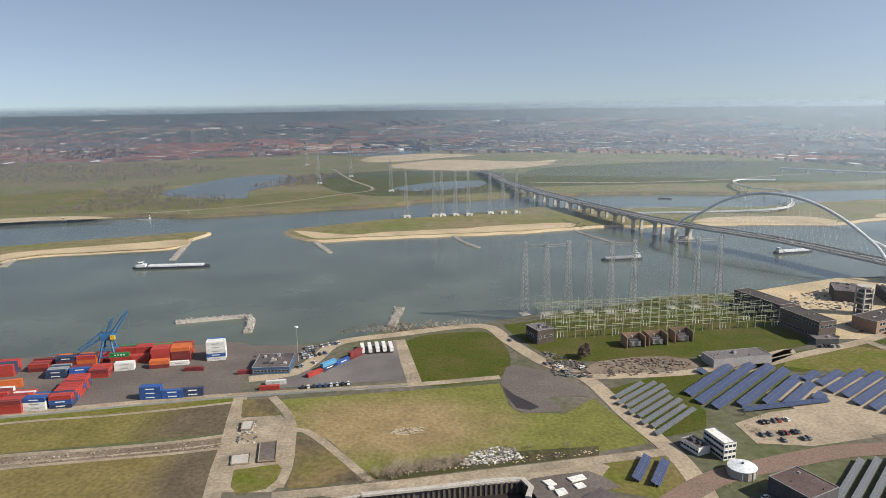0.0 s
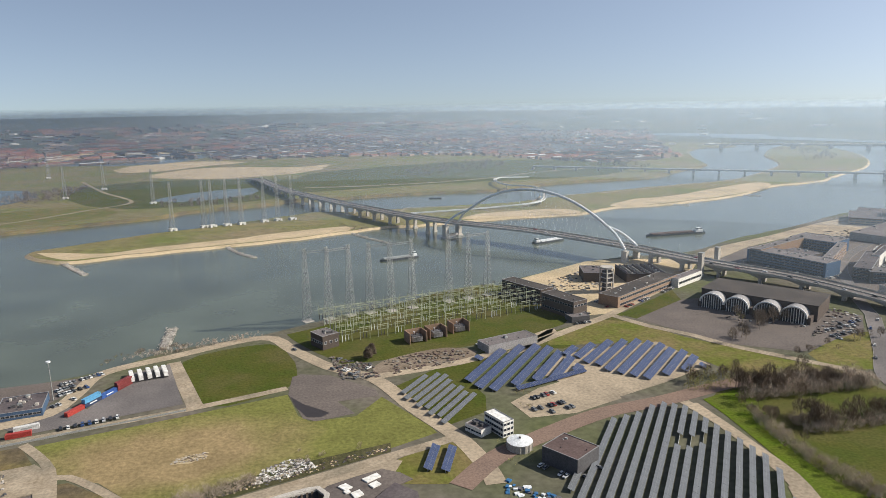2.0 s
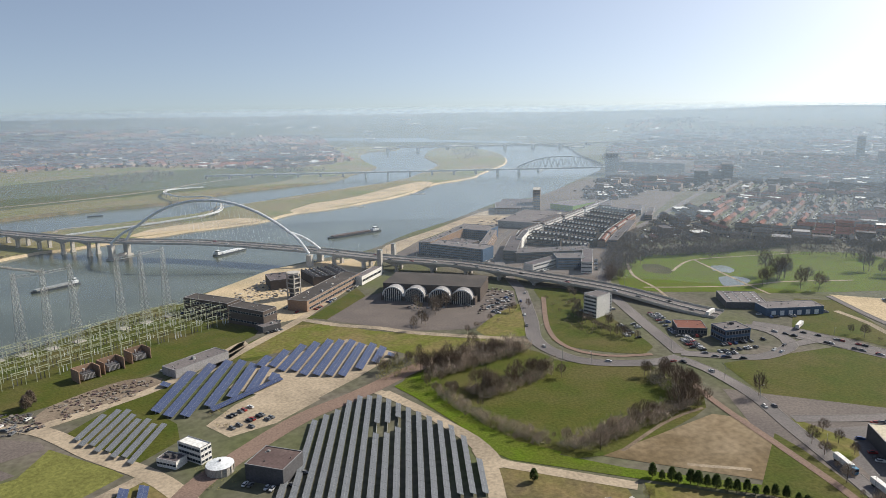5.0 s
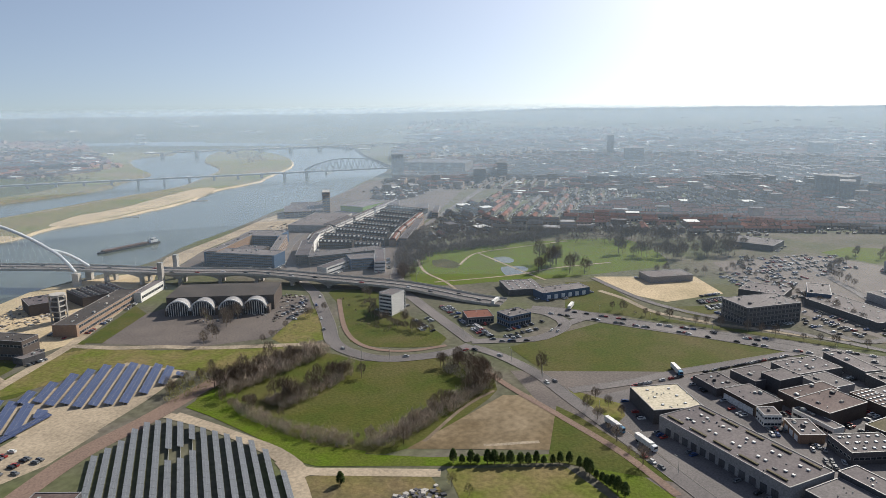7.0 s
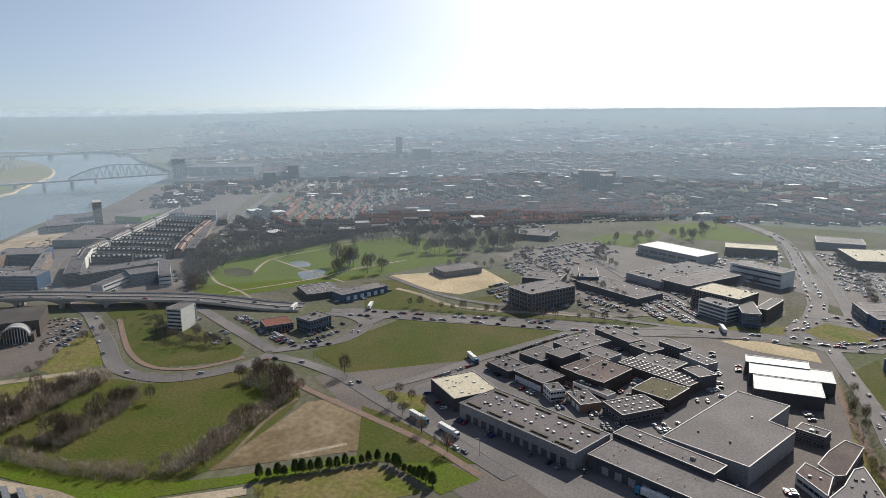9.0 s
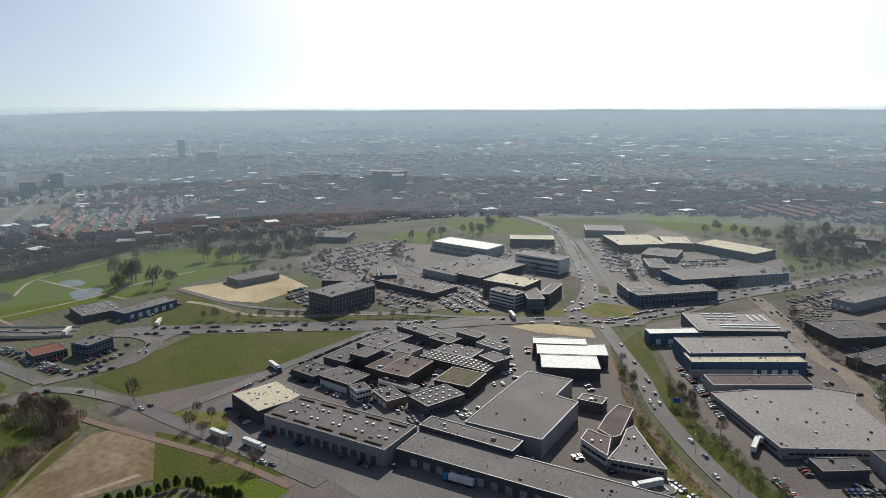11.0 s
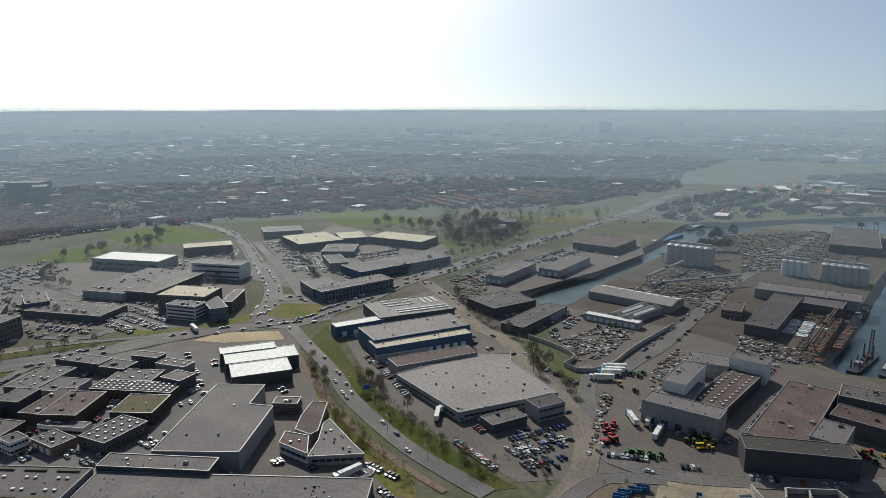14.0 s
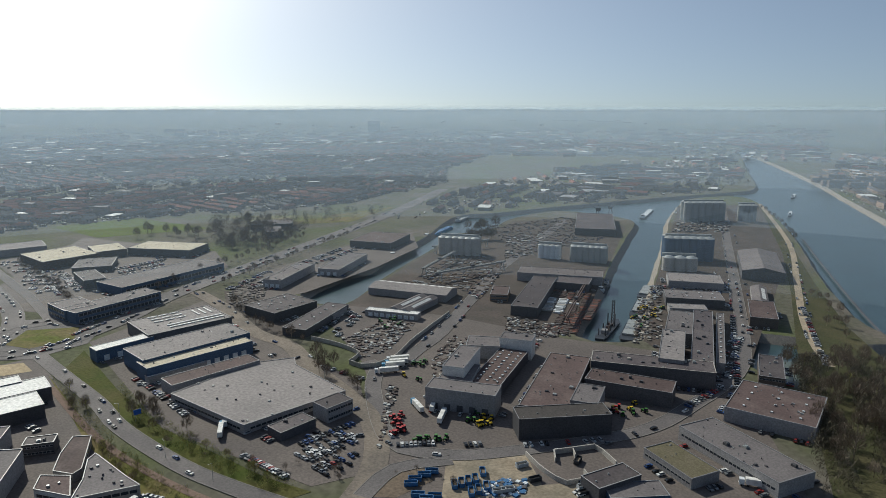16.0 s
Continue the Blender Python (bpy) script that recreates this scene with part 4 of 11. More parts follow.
for line in ([(664.6, 373.9), (608.9, 334.6), (578.3, 293.9), (548.2, 264.1)], [(649.7, 313.3), (710.2, 321.0), (763.0, 289.7), (824.5, 247.0)], [(573.0, 303.6), (630.9, 244.7), (680.1, 214.4), (728.3, 168.6)], [(711.8, 318.1), (656.0, 248.4), (625.7, 207.9)]):
    strip("path", line, 3, 0.12, PALE, "pale park path")
# painted lines on the main roads
def road_lines(line, offsets, dash, gap, w=0.22, z=0.3):
    L = smooth_line(line, 3)
    bm = bmesh.new()
    for off in offsets:
        s, prev, on = 0.0, None, []
        for i, p in enumerate(L):
            a, b = Vector(L[max(i - 1, 0)]), Vector(L[min(i + 1, len(L) - 1)])
            d = (b - a).normalized()
            n = Vector((-d.y, d.x))
            c = Vector(p) + n * off
            row = (bm.verts.new((c.x - n.x * w, c.y - n.y * w, z)), bm.verts.new((c.x + n.x * w, c.y + n.y * w, z)))
            if prev and (gap == 0 or int(s / 3) % (dash + gap) < dash):
                bm.faces.new((prev[0], row[0], row[1], prev[1]))
            if prev:
                s += 3
            prev = row
    tagged(new("road_marking", mesh_of("road_marking", bm, WHITE_LINE)), "worn white road markings", kind="structure")


road_lines([(527.4, 187.6), (531.6, 159.4), (525.7, 111.4), (522.5, 47.9), (522.2, -8.7), (513.9, -62.5), (522.4, -90.9), (516.4, -138.3), (508.3, -167.3)], (-9.2, -1.2, 1.2, 9.2), 1, 0)
road_lines([(527.4, 187.6), (531.6, 159.4), (525.7, 111.4), (522.5, 47.9), (522.2, -8.7), (513.9, -62.5), (522.4, -90.9), (516.4, -138.3), (508.3, -167.3)], (-5.2, 5.2), 1, 2)
road_lines([(525.0, 152.6), (525.8, 98.3), (518.1, 23.7), (511.7, -44.4), (515.3, -101.5), (514.8, -157.5), (504.8, -193.3)], (-7.3, -0.8, 0.8, 7.3), 1, 0)
road_lines([(505.6, -191.1), (442.5, -182.8), (386.6, -175.9), (342.6, -167.1), (282.7, -164.0), (245.9, -167.1), (217.8, -171.5)], (-4.4, 4.4), 1, 0)
road_lines([(505.6, -191.1), (442.5, -182.8), (386.6, -175.9), (342.6, -167.1), (282.7, -164.0), (245.9, -167.1), (217.8, -171.5)], (0,), 1, 1)
road_lines([(422.3, 194.4), (416.5, 172.3), (395.5, 136.1), (368.0, 105.5), (335.8, 68.6), (311.0, 41.7), (290.5, 19.5)], (-3.8, 0, 3.8), 1, 1)
road_lines([(487.9, 381.7), (426.4, 323.6), (387.0, 288.5), (374.2, 256.3), (378.8, 231.7), (403.4, 205.2), (425.5, 195.8)], (-5, 5), 1, 0)
road_lines([(534.1, -183.8), (612.6, -219.7), (726.6, -243.5), (866.5, -270.6), (963.2, -270.4), (1086.0, -238.7)], (-7, -0.6, 0.6, 7), 1, 0)
road_lines([(512.5, -227.1), (528.8, -272.8), (559.5, -330.9), (600.5, -459.1), (652.9, -623.1), (725.1, -832.6)], (-10, -1.2, 1.2, 10), 1, 0)


# ---- buildings ----
def inside(p, poly):
    c = False
    for (x0, y0), (x1, y1) in zip(poly, poly[1:] + poly[:1]):
        if (y0 > p[1]) != (y1 > p[1]) and p[0] < (x1 - x0) * (p[1] - y0) / (y1 - y0) + x0:
            c = not c
    return c


WINDOW_MESH = {}


def window_mesh(w, h):
    key = (round(w, 1), round(h, 1))
    if key not in WINDOW_MESH:
        bm = bmesh.new()
        box(bm, -w / 2, -0.06, 0, w / 2, 0.05, h, 1)
        box(bm, -w / 2 + 0.12, -0.1, 0.12, w / 2 - 0.12, -0.03, h - 0.12, 0)
        WINDOW_MESH[key] = mesh_of("window", bm, GLASS, WHITESTEEL)
    return WINDOW_MESH[key]




def band_mesh(L, h, n):
    """A ribbon window: one strip of panes with mullions and a frame."""
    bm = bmesh.new()
    xs = [-L / 2]
    for k in range(n):
        a = -L / 2 + L * k / n
        xs += [a + 0.14 * L / n, a + L / n]
    zs = [0, 0.15, h - 0.15, h]
    V = [[bm.verts.new((px, -0.07, pz)) for px in xs] for pz in zs]
    for j in range(3):
        for i in range(len(xs) - 1):
            bm.faces.new((V[j][i], V[j][i + 1], V[j + 1][i + 1], V[j + 1][i])).material_index = 0 if j == 1 and i % 2 else 1
    top = [bm.verts.new((px, 0.05, pz)) for px, pz in ((xs[0], 0), (xs[-1], 0), (xs[-1], h), (xs[0], h))]
    edge = [[V[0][i] for i in range(len(xs))], [V[3][i] for i in range(len(xs))]]
    bm.faces.new(edge[1] + [top[2], top[3]]).material_index = 1
    bm.faces.new(edge[0][::-1] + [top[0], top[1]]).material_index = 1
    return mesh_of("window_band", bm, GLASS, CLAD)


BUILT = [0]
ROOFLIGHT = []
TRIM = material("roof_edge_trim", (0.25, 0.245, 0.245), (0.18, 0.176, 0.176), 0.3, 0.6, 0.5, fine=6, obj=0.3)
PLOTS = []


def rooflight_mesh():
    if not ROOFLIGHT:
        bm = bmesh.new()
        box(bm, -0.7, -0.7, 0, 0.7, 0.7, 0.4, 1)
        box(bm, -0.58, -0.58, 0.4, 0.58, 0.58, 0.62, 0)
        ROOFLIGHT.append(mesh_of("rooflight", bm, WHITESTEEL, CONCRETE))
    return ROOFLIGHT[0]


def building(x, y, rot, w, d, h, wall=CLAD, roof=BITUMEN, label="flat-roofed grey industrial building", category="building", name="warehouse",
             win=(), doors=0, lights=0, units=0, parapet=0.5, group="", door_mat=None, rim=None):
    """A flat-roofed block. win: (side, floors, count, width, height) with sides f, b, l, r; doors: dock doors along the front; lights: rooflights; units: plant boxes."""
    BUILT[0] += 1
    h += BUILT[0] % 19 * 0.031
    g = thing(name, x, y, 0, rot, label, category, group)
    bm = bmesh.new()
    X, Y = w / 2, d / 2
    box(bm, -X, -Y, 0, X, Y, h - 0.3)
    part("wall", bm, wall, g)
    bm = bmesh.new()
    box(bm, -X + 0.3, -Y + 0.3, h - 0.29, X - 0.3, Y - 0.3, h - 0.02)
    part("roof", bm, roof, g)
    bm = bmesh.new()
    for a in ((-X - 0.05, -Y - 0.05, X + 0.05, -Y + 0.29), (-X - 0.05, Y - 0.29, X + 0.05, Y + 0.05), (-X - 0.05, -Y + 0.29, -X + 0.29, Y - 0.29), (X - 0.29, -Y + 0.29, X + 0.05, Y - 0.29)):
        box(bm, a[0], a[1], h - 0.28, a[2], a[3], h + parapet - 0.32)
    part("parapet", bm, wall, g)
    bm = bmesh.new()
    for a in ((-X - 0.1, -Y - 0.1, X + 0.1, -Y + 0.36), (-X - 0.1, Y - 0.36, X + 0.1, Y + 0.1), (-X - 0.1, -Y + 0.36, -X + 0.36, Y - 0.36), (X - 0.36, -Y + 0.36, X + 0.1, Y - 0.36)):
        box(bm, a[0], a[1], h + parapet - 0.315, a[2], a[3], h + parapet - 0.2)
    part("roof_edge", bm, rim or TRIM, g)
    PLOTS.append((x, y, rot, X, Y))
    if w * d > 150 and math.hypot(x, y) < 900 and roof is not WHITEROOF:
        vr = random.Random(int(abs(x * 13 + y * 5)))
        bm = bmesh.new()
        for k in range(min(26, int(w * d / 80))):
            u, q, a = vr.uniform(-X + 1, X - 1), vr.uniform(-Y + 1, Y - 1), vr.choice((0.2, 0.25, 0.3, 0.45))
            if vr.random() < 0.7:
                drum(bm, u, q, h - 0.02, h + vr.uniform(0.3, 0.9), a, a * 0.8, 6, vr.choice((0, 1)))
            else:
                box(bm, u - a * vr.uniform(1, 4), q - a, h - 0.02, u + a, q + a, h + vr.uniform(0.3, 0.8), vr.choice((0, 1)))
        ob = tagged(new("roof_vents", mesh_of("roof_vents", bm, GALV, DARKCLAD)), kind="stuff")
        ob.parent = g
    for side, floors, count, ww, wh in win:
        L = w if side in "fb" else d
        off = {"f": Y, "b": Y, "l": X, "r": X}[side]
        turn = {"f": 0, "b": 180, "l": -90, "r": 90}[side]
        for fl in range(floors):
            z = h * (fl + 0.5) / floors - wh / 2
            if count > 6 or math.hypot(x, y) > 520:
                reuse("window_band", band_mesh(L * 0.94, wh, count if math.hypot(x, y) < 1200 else 4), g, pose(0, 0, 0, 0, 0, turn) @ pose(0, -off, z))
                continue
            for k in range(count):
                u = (k + 0.5) / count * L - L / 2
                reuse("window", window_mesh(ww, wh), g, pose(0, 0, 0, 0, 0, turn) @ pose(u, -off, z))
    for k in range(doors):
        bm = bmesh.new()
        u = (k + 0.5) / doors * w * 0.9 - w * 0.45
        box(bm, u - 1.8, -Y - 0.12, 0.3, u + 1.8, -Y + 0.02, min(4.2, h - 1.5))
        part("dock_door", bm, door_mat or WHITESTEEL, g)
    rng = random.Random(int(abs(x * 7 + y * 3)))
    if lights:
        nx = max(1, round(math.sqrt(lights * w / d)))
        ny = max(1, round(lights / nx))
        for i in range(nx):
            for j in range(ny):
                reuse("rooflight", rooflight_mesh(), g, pose(((i + 0.5) / nx - 0.5) * w * 0.94, ((j + 0.5) / ny - 0.5) * d * 0.9, h - 0.02))
    for k in range(units):
        bm = bmesh.new()
        a, b2, c = rng.uniform(0.5, 1.4), rng.uniform(0.5, 1.2), rng.uniform(0.5, 1.3)
        u, q = rng.uniform(-X + 3, X - 3) if w > 8 else 0, rng.uniform(-Y + 3, Y - 3) if d > 8 else 0
        box(bm, u - a, q - b2, h - 0.02, u + a, q + b2, h + c)
        box(bm, u - a * 0.7, q - b2 * 0.7, h + c, u + a * 0.7, q + b2 * 0.7, h + c + 0.25)
        part("roof_unit", bm, rng.choice((GALV, CONCRETE, DARKCLAD, DARKCLAD)), g)
    return g


def poly_hall(name, poly, h, wall, roof, label, category, vents=0, band=0.0, panes=0):
    """A flat-roofed hall over an outline: wall, roof, metal edge, and a window strip on each long side where band is its height."""
    cx, cy = sum(p[0] for p in poly) / len(poly), sum(p[1] for p in poly) / len(poly)
    Q = [(x - cx, y - cy) for x, y in poly]
    if sum(a[0] * b[1] - b[0] * a[1] for a, b in zip(Q, Q[1:] + Q[:1])) < 0:
        Q = Q[::-1]
    g = thing(name, cx, cy, 0, 0, label, category)
    n = len(Q)
    for pname, z0, z1, mat in (("wall", 0, h - 0.3, wall), ("roof", h - 0.29, h - 0.02, roof)):
        bm = bmesh.new()
        lo, hi = [bm.verts.new((x, y, z0)) for x, y in Q], [bm.verts.new((x, y, z1)) for x, y in Q]
        bm.faces.new(hi)
        bm.faces.new(lo[::-1])
        for k in range(n):
            bm.faces.new((lo[k], lo[(k + 1) % n], hi[(k + 1) % n], hi[k]))
        part(pname, bm, mat, g)
    bm = bmesh.new()
    for a, b in zip(Q, Q[1:] + Q[:1]):
        beam(bm, (*a, h + 0.1), (*b, h + 0.1), 0.42, 0.5)
    part("roof_edge", bm, TRIM, g)
    if band:
        for a, b in zip(Q, Q[1:] + Q[:1]):
            d = Vector((b[0] - a[0], b[1] - a[1]))
            if d.length > 9:
                m = pose((a[0] + b[0]) / 2, (a[1] + b[1]) / 2, h * 0.35, 0, 0, math.degrees(math.atan2(d.y, d.x)))
                reuse("window_band", band_mesh(d.length * 0.9, band, panes or max(3, int(d.length / 3.5))), g, m)
    vr = random.Random(int(abs(cx)))
    xs, ys = [p[0] for p in Q], [p[1] for p in Q]
    for k in range(vents):
        p = (vr.uniform(min(xs), max(xs)), vr.uniform(min(ys), max(ys)))
        if inside(p, Q) and min(math.hypot(p[0] - q[0], p[1] - q[1]) for q in Q) > 2:
            bm = bmesh.new()
            a = vr.choice((0.35, 0.45, 0.6))
            box(bm, p[0] - a, p[1] - a, h - 0.02, p[0] + a, p[1] + a, h + vr.uniform(0.4, 1.0))
            part("roof_vent", bm, vr.choice((DARKCLAD, DARKCLAD, GALV)), g)
    PLOTS.append((cx, cy, 0, (max(xs) - min(xs)) / 2, (max(ys) - min(ys)) / 2))
    return g


def roof_strips(g, h, spots, mat=WHITEROOF, name="rooflight_strip"):
    """Long low strips on a roof: (x, y, length, width, turned)."""
    for u, v, L, B, turned in spots:
        bm = bmesh.new()
        a, b = (B / 2, L / 2) if turned else (L / 2, B / 2)
        box(bm, u - a, v - b, h - 0.03, u + a, v + b, h + 0.45)
        part(name, bm, mat, g)


W = building
DIM = dict(wall=DARKCLAD, roof=BITUMEN, label="low dark workshop with a flat bitumen roof", name="workshop")
BRN = dict(wall=DARKBRICK, roof=BROWNROOF, label="brick workshop with a flat brown roof", name="workshop")
# workshops and warehouses east of the meadow
long_hall = W(336.7, 12.3, -127.3, 77.9, 29.0, 8.7, CLAD, BITUMEN, "long grey warehouse with dock doors and rows of rooflights", doors=12, door_mat=DARKCLAD)
roof_strips(long_hall, 9.0, [(-31.0 + k * 15.2, v, 10.5, 1.1, False) for k in range(5) for v in (-11.0, 11.0)], MOSSROOF, "roof_monitor")
roof_strips(long_hall, 9.0, [(-29.0 + k * 14.5 + j * 4.0, v, 1.5, 1.2, False) for k in range(5) for j in range(2) for v in (-4.5, 5.0)], WHITEROOF, "rooflight")
W(376.2, 53.3, -145.0, 31.8, 28.9, 8.0, DARKCLAD, BEIGEROOF, "dark warehouse with a beige roof beside the long hall", lights=6)
poly_hall("warehouse", [(323.5, -52.4), (385.9, -101.2), (369.6, -124.4), (349.0, -108.2), (338.8, -117.9), (299.3, -86.4)], 10.0, CLAD, GREYROOF, "tall grey warehouse with a plain stepped roof", "building", 6)
W(276.5, -72.9, -126.9, 125.9, 22.2, 7.0, DARKCLAD, GREYROOF, "long low grey loading hall", doors=16, door_mat=CLAD)
W(313.0, -53.2, -129.0, 53.2, 11.9, 9.0, DARKCLAD, BITUMEN, "narrow dark raised hall", units=2)
for x, y, w, d, h in ((441.0, -138.0, 36.5, 13.0, 8.4), (425.0, -141.5, 46.5, 21.0, 8.0), (403.5, -133.5, 36.5, 23.0, 7.7)):
    W(x, y, -103.0, w, d, h, DARKCLAD, WHITEROOF, "hall bay with a bright white roof and dark walls", lights=0, rim=WHITEROOF)
W(420.8, 30.8, -134.9, 21.4, 17.7, 4.9, **DIM, units=3, lights=2)
W(404.4, 10.4, -133.7, 25.4, 19.3, 6.0, DARKBRICK, BITUMEN, "low workshop with a row of roller doors", name="workshop", doors=6, units=2)
W(384.0, 0.9, -155.5, 10.4, 9.2, 6.4, WHITEWALL, BITUMEN, "small white two-storey office with window bands", "office", "office_building", win=(("f", 2, 4, 1.8, 1.4), ("r", 2, 5, 1.8, 1.4)), units=1)
W(390.0, -22.3, -133.0, 26.5, 7.2, 5.0, WHITEWALL, BITUMEN, "low white office row with dark windows", "office", "office_building", win=(("f", 1, 9, 1.8, 1.6),), units=5)
W(375.9, -15.9, -155.0, 18.3, 12.7, 4.5, BRICK, BITUMEN, "low workshop with a flat roof", name="workshop", doors=3, units=2, lights=4)
W(366.9, -42.7, -149.3, 18.7, 27.0, 6.0, **DIM, lights=14, win=(("f", 1, 6, 2, 1.5), ("r", 1, 9, 2, 1.5)))
W(389.8, -60.2, -126.5, 23.5, 24.0, 6.8, DARKBRICK, MOSSROOF, "dark hall with a mossy flat roof", name="workshop", win=(("f", 1, 5, 2.4, 2),))
W(435.8, -4.0, -131.4, 14.0, 18.3, 9.0, **DIM)
W(408.7, -28.7, -127.3, 21.3, 31.1, 8.0, **BRN, units=3)
W(423.8, -18.4, -131.9, 11.7, 34.4, 6.5, **BRN, units=2)
W(439.8, 9.5, -131.3, 20.1, 23.1, 6.0, **DIM, units=2)
W(468.7, -17.5, -135.4, 22.0, 34.9, 6.0, **DIM, lights=6, units=3)
W(485.7, -43.4, -141.4, 35.0, 12.6, 7.0, **DIM, units=2)
W(446.6, -28.4, -133.3, 20.5, 20.2, 6.0, wall=CLAD, roof=GREYROOF, label="low grey workshop with a flat roof", name="workshop", units=3)
W(420.2, -63.2, -131.1, 51.1, 14.4, 6.0, **BRN, lights=48)
W(461.5, -60.5, -139.7, 18.3, 13.9, 7.0, **DIM, units=2)
W(438.6, -66.6, -129.1, 28.6, 18.0, 6.0, **DIM, lights=5)
W(466.5, -79.6, -139.3, 19.7, 9.3, 8.0, **DIM, win=(("f", 2, 7, 1.8, 1.3),))
W(446.7, -91.6, -142.8, 22.7, 10.3, 6.0, wall=CLAD, roof=GREYROOF, label="low grey workshop with a flat roof", name="workshop", lights=4)
W(417.6, -86.9, -149.8, 15.5, 13.1, 8.0, **DIM)
poly_hall("office_building", [(306.0, -108.5), (315.6, -115.5), (304.4, -123.5), (287.6, -115.5)], 5.6, WHITEWALL, BROWNROOF, "white-walled office with dark windows", "office", 6, 1.7)
poly_hall("workshop", [(317.0, -121.4), (330.6, -130.7), (343.9, -143.0), (337.5, -149.1), (308.7, -130.4), (307.0, -125.5)], 4.6, CLAD, BROWNROOF, "low hall with a brown roof and a glazed strip", "workshop", 3, 1.2)
poly_hall("workshop", [(285.8, -115.0), (273.0, -138.8), (283.8, -138.9), (316.9, -141.1), (313.8, -135.8), (298.2, -126.0)], 5.0, CLAD, GREYROOF, "low wedge-shaped hall with scattered roof vents", "workshop", 26, 1.8)
W(350.1, -130.0, -126.4, 14.2, 9.2, 6.0, **DIM, win=(("f", 2, 8, 1.8, 1.2),), units=2)
# depots between the main road and the harbour
W(410.4, -252.5, -96.9, 76.1, 31.6, 10.6, BLUECLAD, PALEROOF, "dark blue distribution hall with a grey roof", units=2)
W(391.3, -246.2, -98.0, 73.0, 16.3, 9.0, BLUECLAD, BEIGEROOF, "lower bay with a straw-coloured roof", doors=10)
W(451.4, -227.3, -94.5, 39.9, 11.3, 8.0, BLUECLAD, WHITEROOF, "narrow bay with a white roof", doors=4)
depot = W(462.0, -278.5, -100.2, 63.3, 43.4, 9.0, DARKCLAD, PALEROOF, "depot with long white strips of rooflights")
roof_strips(depot, 9.6, [(8.0, -14.0, 42, 1.6, False), (8.0, -8.5, 42, 1.6, False)] + [(-14.0 + k * 8.5, 5.0 + j * 7.0, 7.0, 1.4, False) for k in range(3) for j in range(3)] + [(16.0 + k * 5.0, 9.0, 15.0, 1.4, True) for k in range(3)])
W(360.5, -236.3, -98.0, 58.3, 15.6, 6.8, CLAD, BROWNROOF, "long raised hall with pale walls")
W(385.6, -227.3, -97.7, 38.6, 5.2, 4.0, CLAD, WHITEROOF, "low white loading canopy", name="canopy")
poly_hall("warehouse", [(283.5, -202.2), (272.6, -266.0), (328.0, -276.0), (338.0, -284.0), (352.0, -262.0), (350.5, -201.7)], 5.5, CLAD, PALEROOF, "wide pale grey depot with scattered roof vents", "building", 24, 1.4)
W(267.1, -220.5, -94.6, 22.3, 12.0, 4.3, DARKCLAD, BITUMEN, "dark single-storey flat-roofed annex", units=1)
W(263.7, -247.3, -96.1, 17.9, 13.0, 8.0, CLAD, BITUMEN, "two-storey grey office with window bands", "office", "office_building", win=(("f", 2, 10, 2.2, 1.6), ("r", 2, 5, 2.2, 1.6)))
W(440.3, -358.3, 179.5, 38.1, 45.1, 7.0, DARKCLAD, BITUMEN, "dark shed with white rooflight strips", lights=8)
W(394.4, -356.3, -161.9, 19.8, 70.8, 6.0, DARKCLAD, BITUMEN, "dark shed beside the harbour basin", lights=6)
W(396.1, -371.0, -163.3, 14.2, 34.2, 5.0, CLAD, GREYROOF, "low grey shed beside the harbour basin", doors=4)
W(356.7, -404.4, -160.5, 45.8, 8.9, 5.0, CLAD, WHITEROOF, "long narrow shed with a pale roof", doors=8)
W(520.0, -436.3, -158.1, 18.6, 72.8, 8.0, CLAD, GREYROOF, "grey quay warehouse with wide doors", doors=3)
W(513.1, -504.0, -158.2, 23.1, 78.1, 7.0, CLAD, GREYROOF, "grey quay warehouse with wide doors", doors=3)
W(568.0, -623.2, -161.7, 53.4, 64.7, 8.0, DARKCLAD, BROWNROOF, "brown-roofed warehouse on the quay")
# harbour piers
W(211.4, -299.3, -160.5, 40.9, 15.0, 12.4, CLAD, GREYROOF, "grey-green factory front with wide doors", "factory", "factory", doors=5, door_mat=DARKCLAD)
W(219.0, -350.3, -165.1, 19.5, 63.0, 7.0, DARKCLAD, BROWNROOF, "factory hall with a rusty brown ribbed roof", "factory", "factory", lights=30)
W(230.6, -321.6, -157.5, 20.3, 33.0, 8.5, CLAD, GREYROOF, "grey factory hall with flat roof", "factory", "factory")
W(236.7, -333.4, -160.9, 13.7, 38.2, 14.5, WHITEWALL, GREYROOF, "tall plain white factory block", "factory", "factory", units=1)
W(229.7, -389.5, -161.3, 22.3, 13.8, 13.5, WHITEWALL, GREYROOF, "tall plain white factory block", "factory", "factory", units=1)
W(249.8, -378.1, -151.2, 23.1, 19.4, 9.0, CLAD, GREYROOF, "low grey linking hall", "factory", "factory")
W(152.6, -306.5, -136.1, 49.7, 14.8, 11.3, DARKCLAD, DARKROOF, "dark factory front hall with a flat roof", "factory", "factory")
W(177.0, -348.1, -163.2, 26.3, 86.1, 9.0, DARKCLAD, BROWNROOF, "dark factory hall with a brown roof", "factory", "factory", units=4)
W(151.6, -335.9, -164.8, 15.1, 25.7, 11.0, CLAD, GREYROOF, "paler raised flat bay of the factory", "factory", "factory", units=1)
W(141.8, -373.0, -168.0, 50.2, 18.8, 9.0, DARKCLAD, BROWNROOF, "long brown-roofed factory hall", "factory", "factory", units=3)
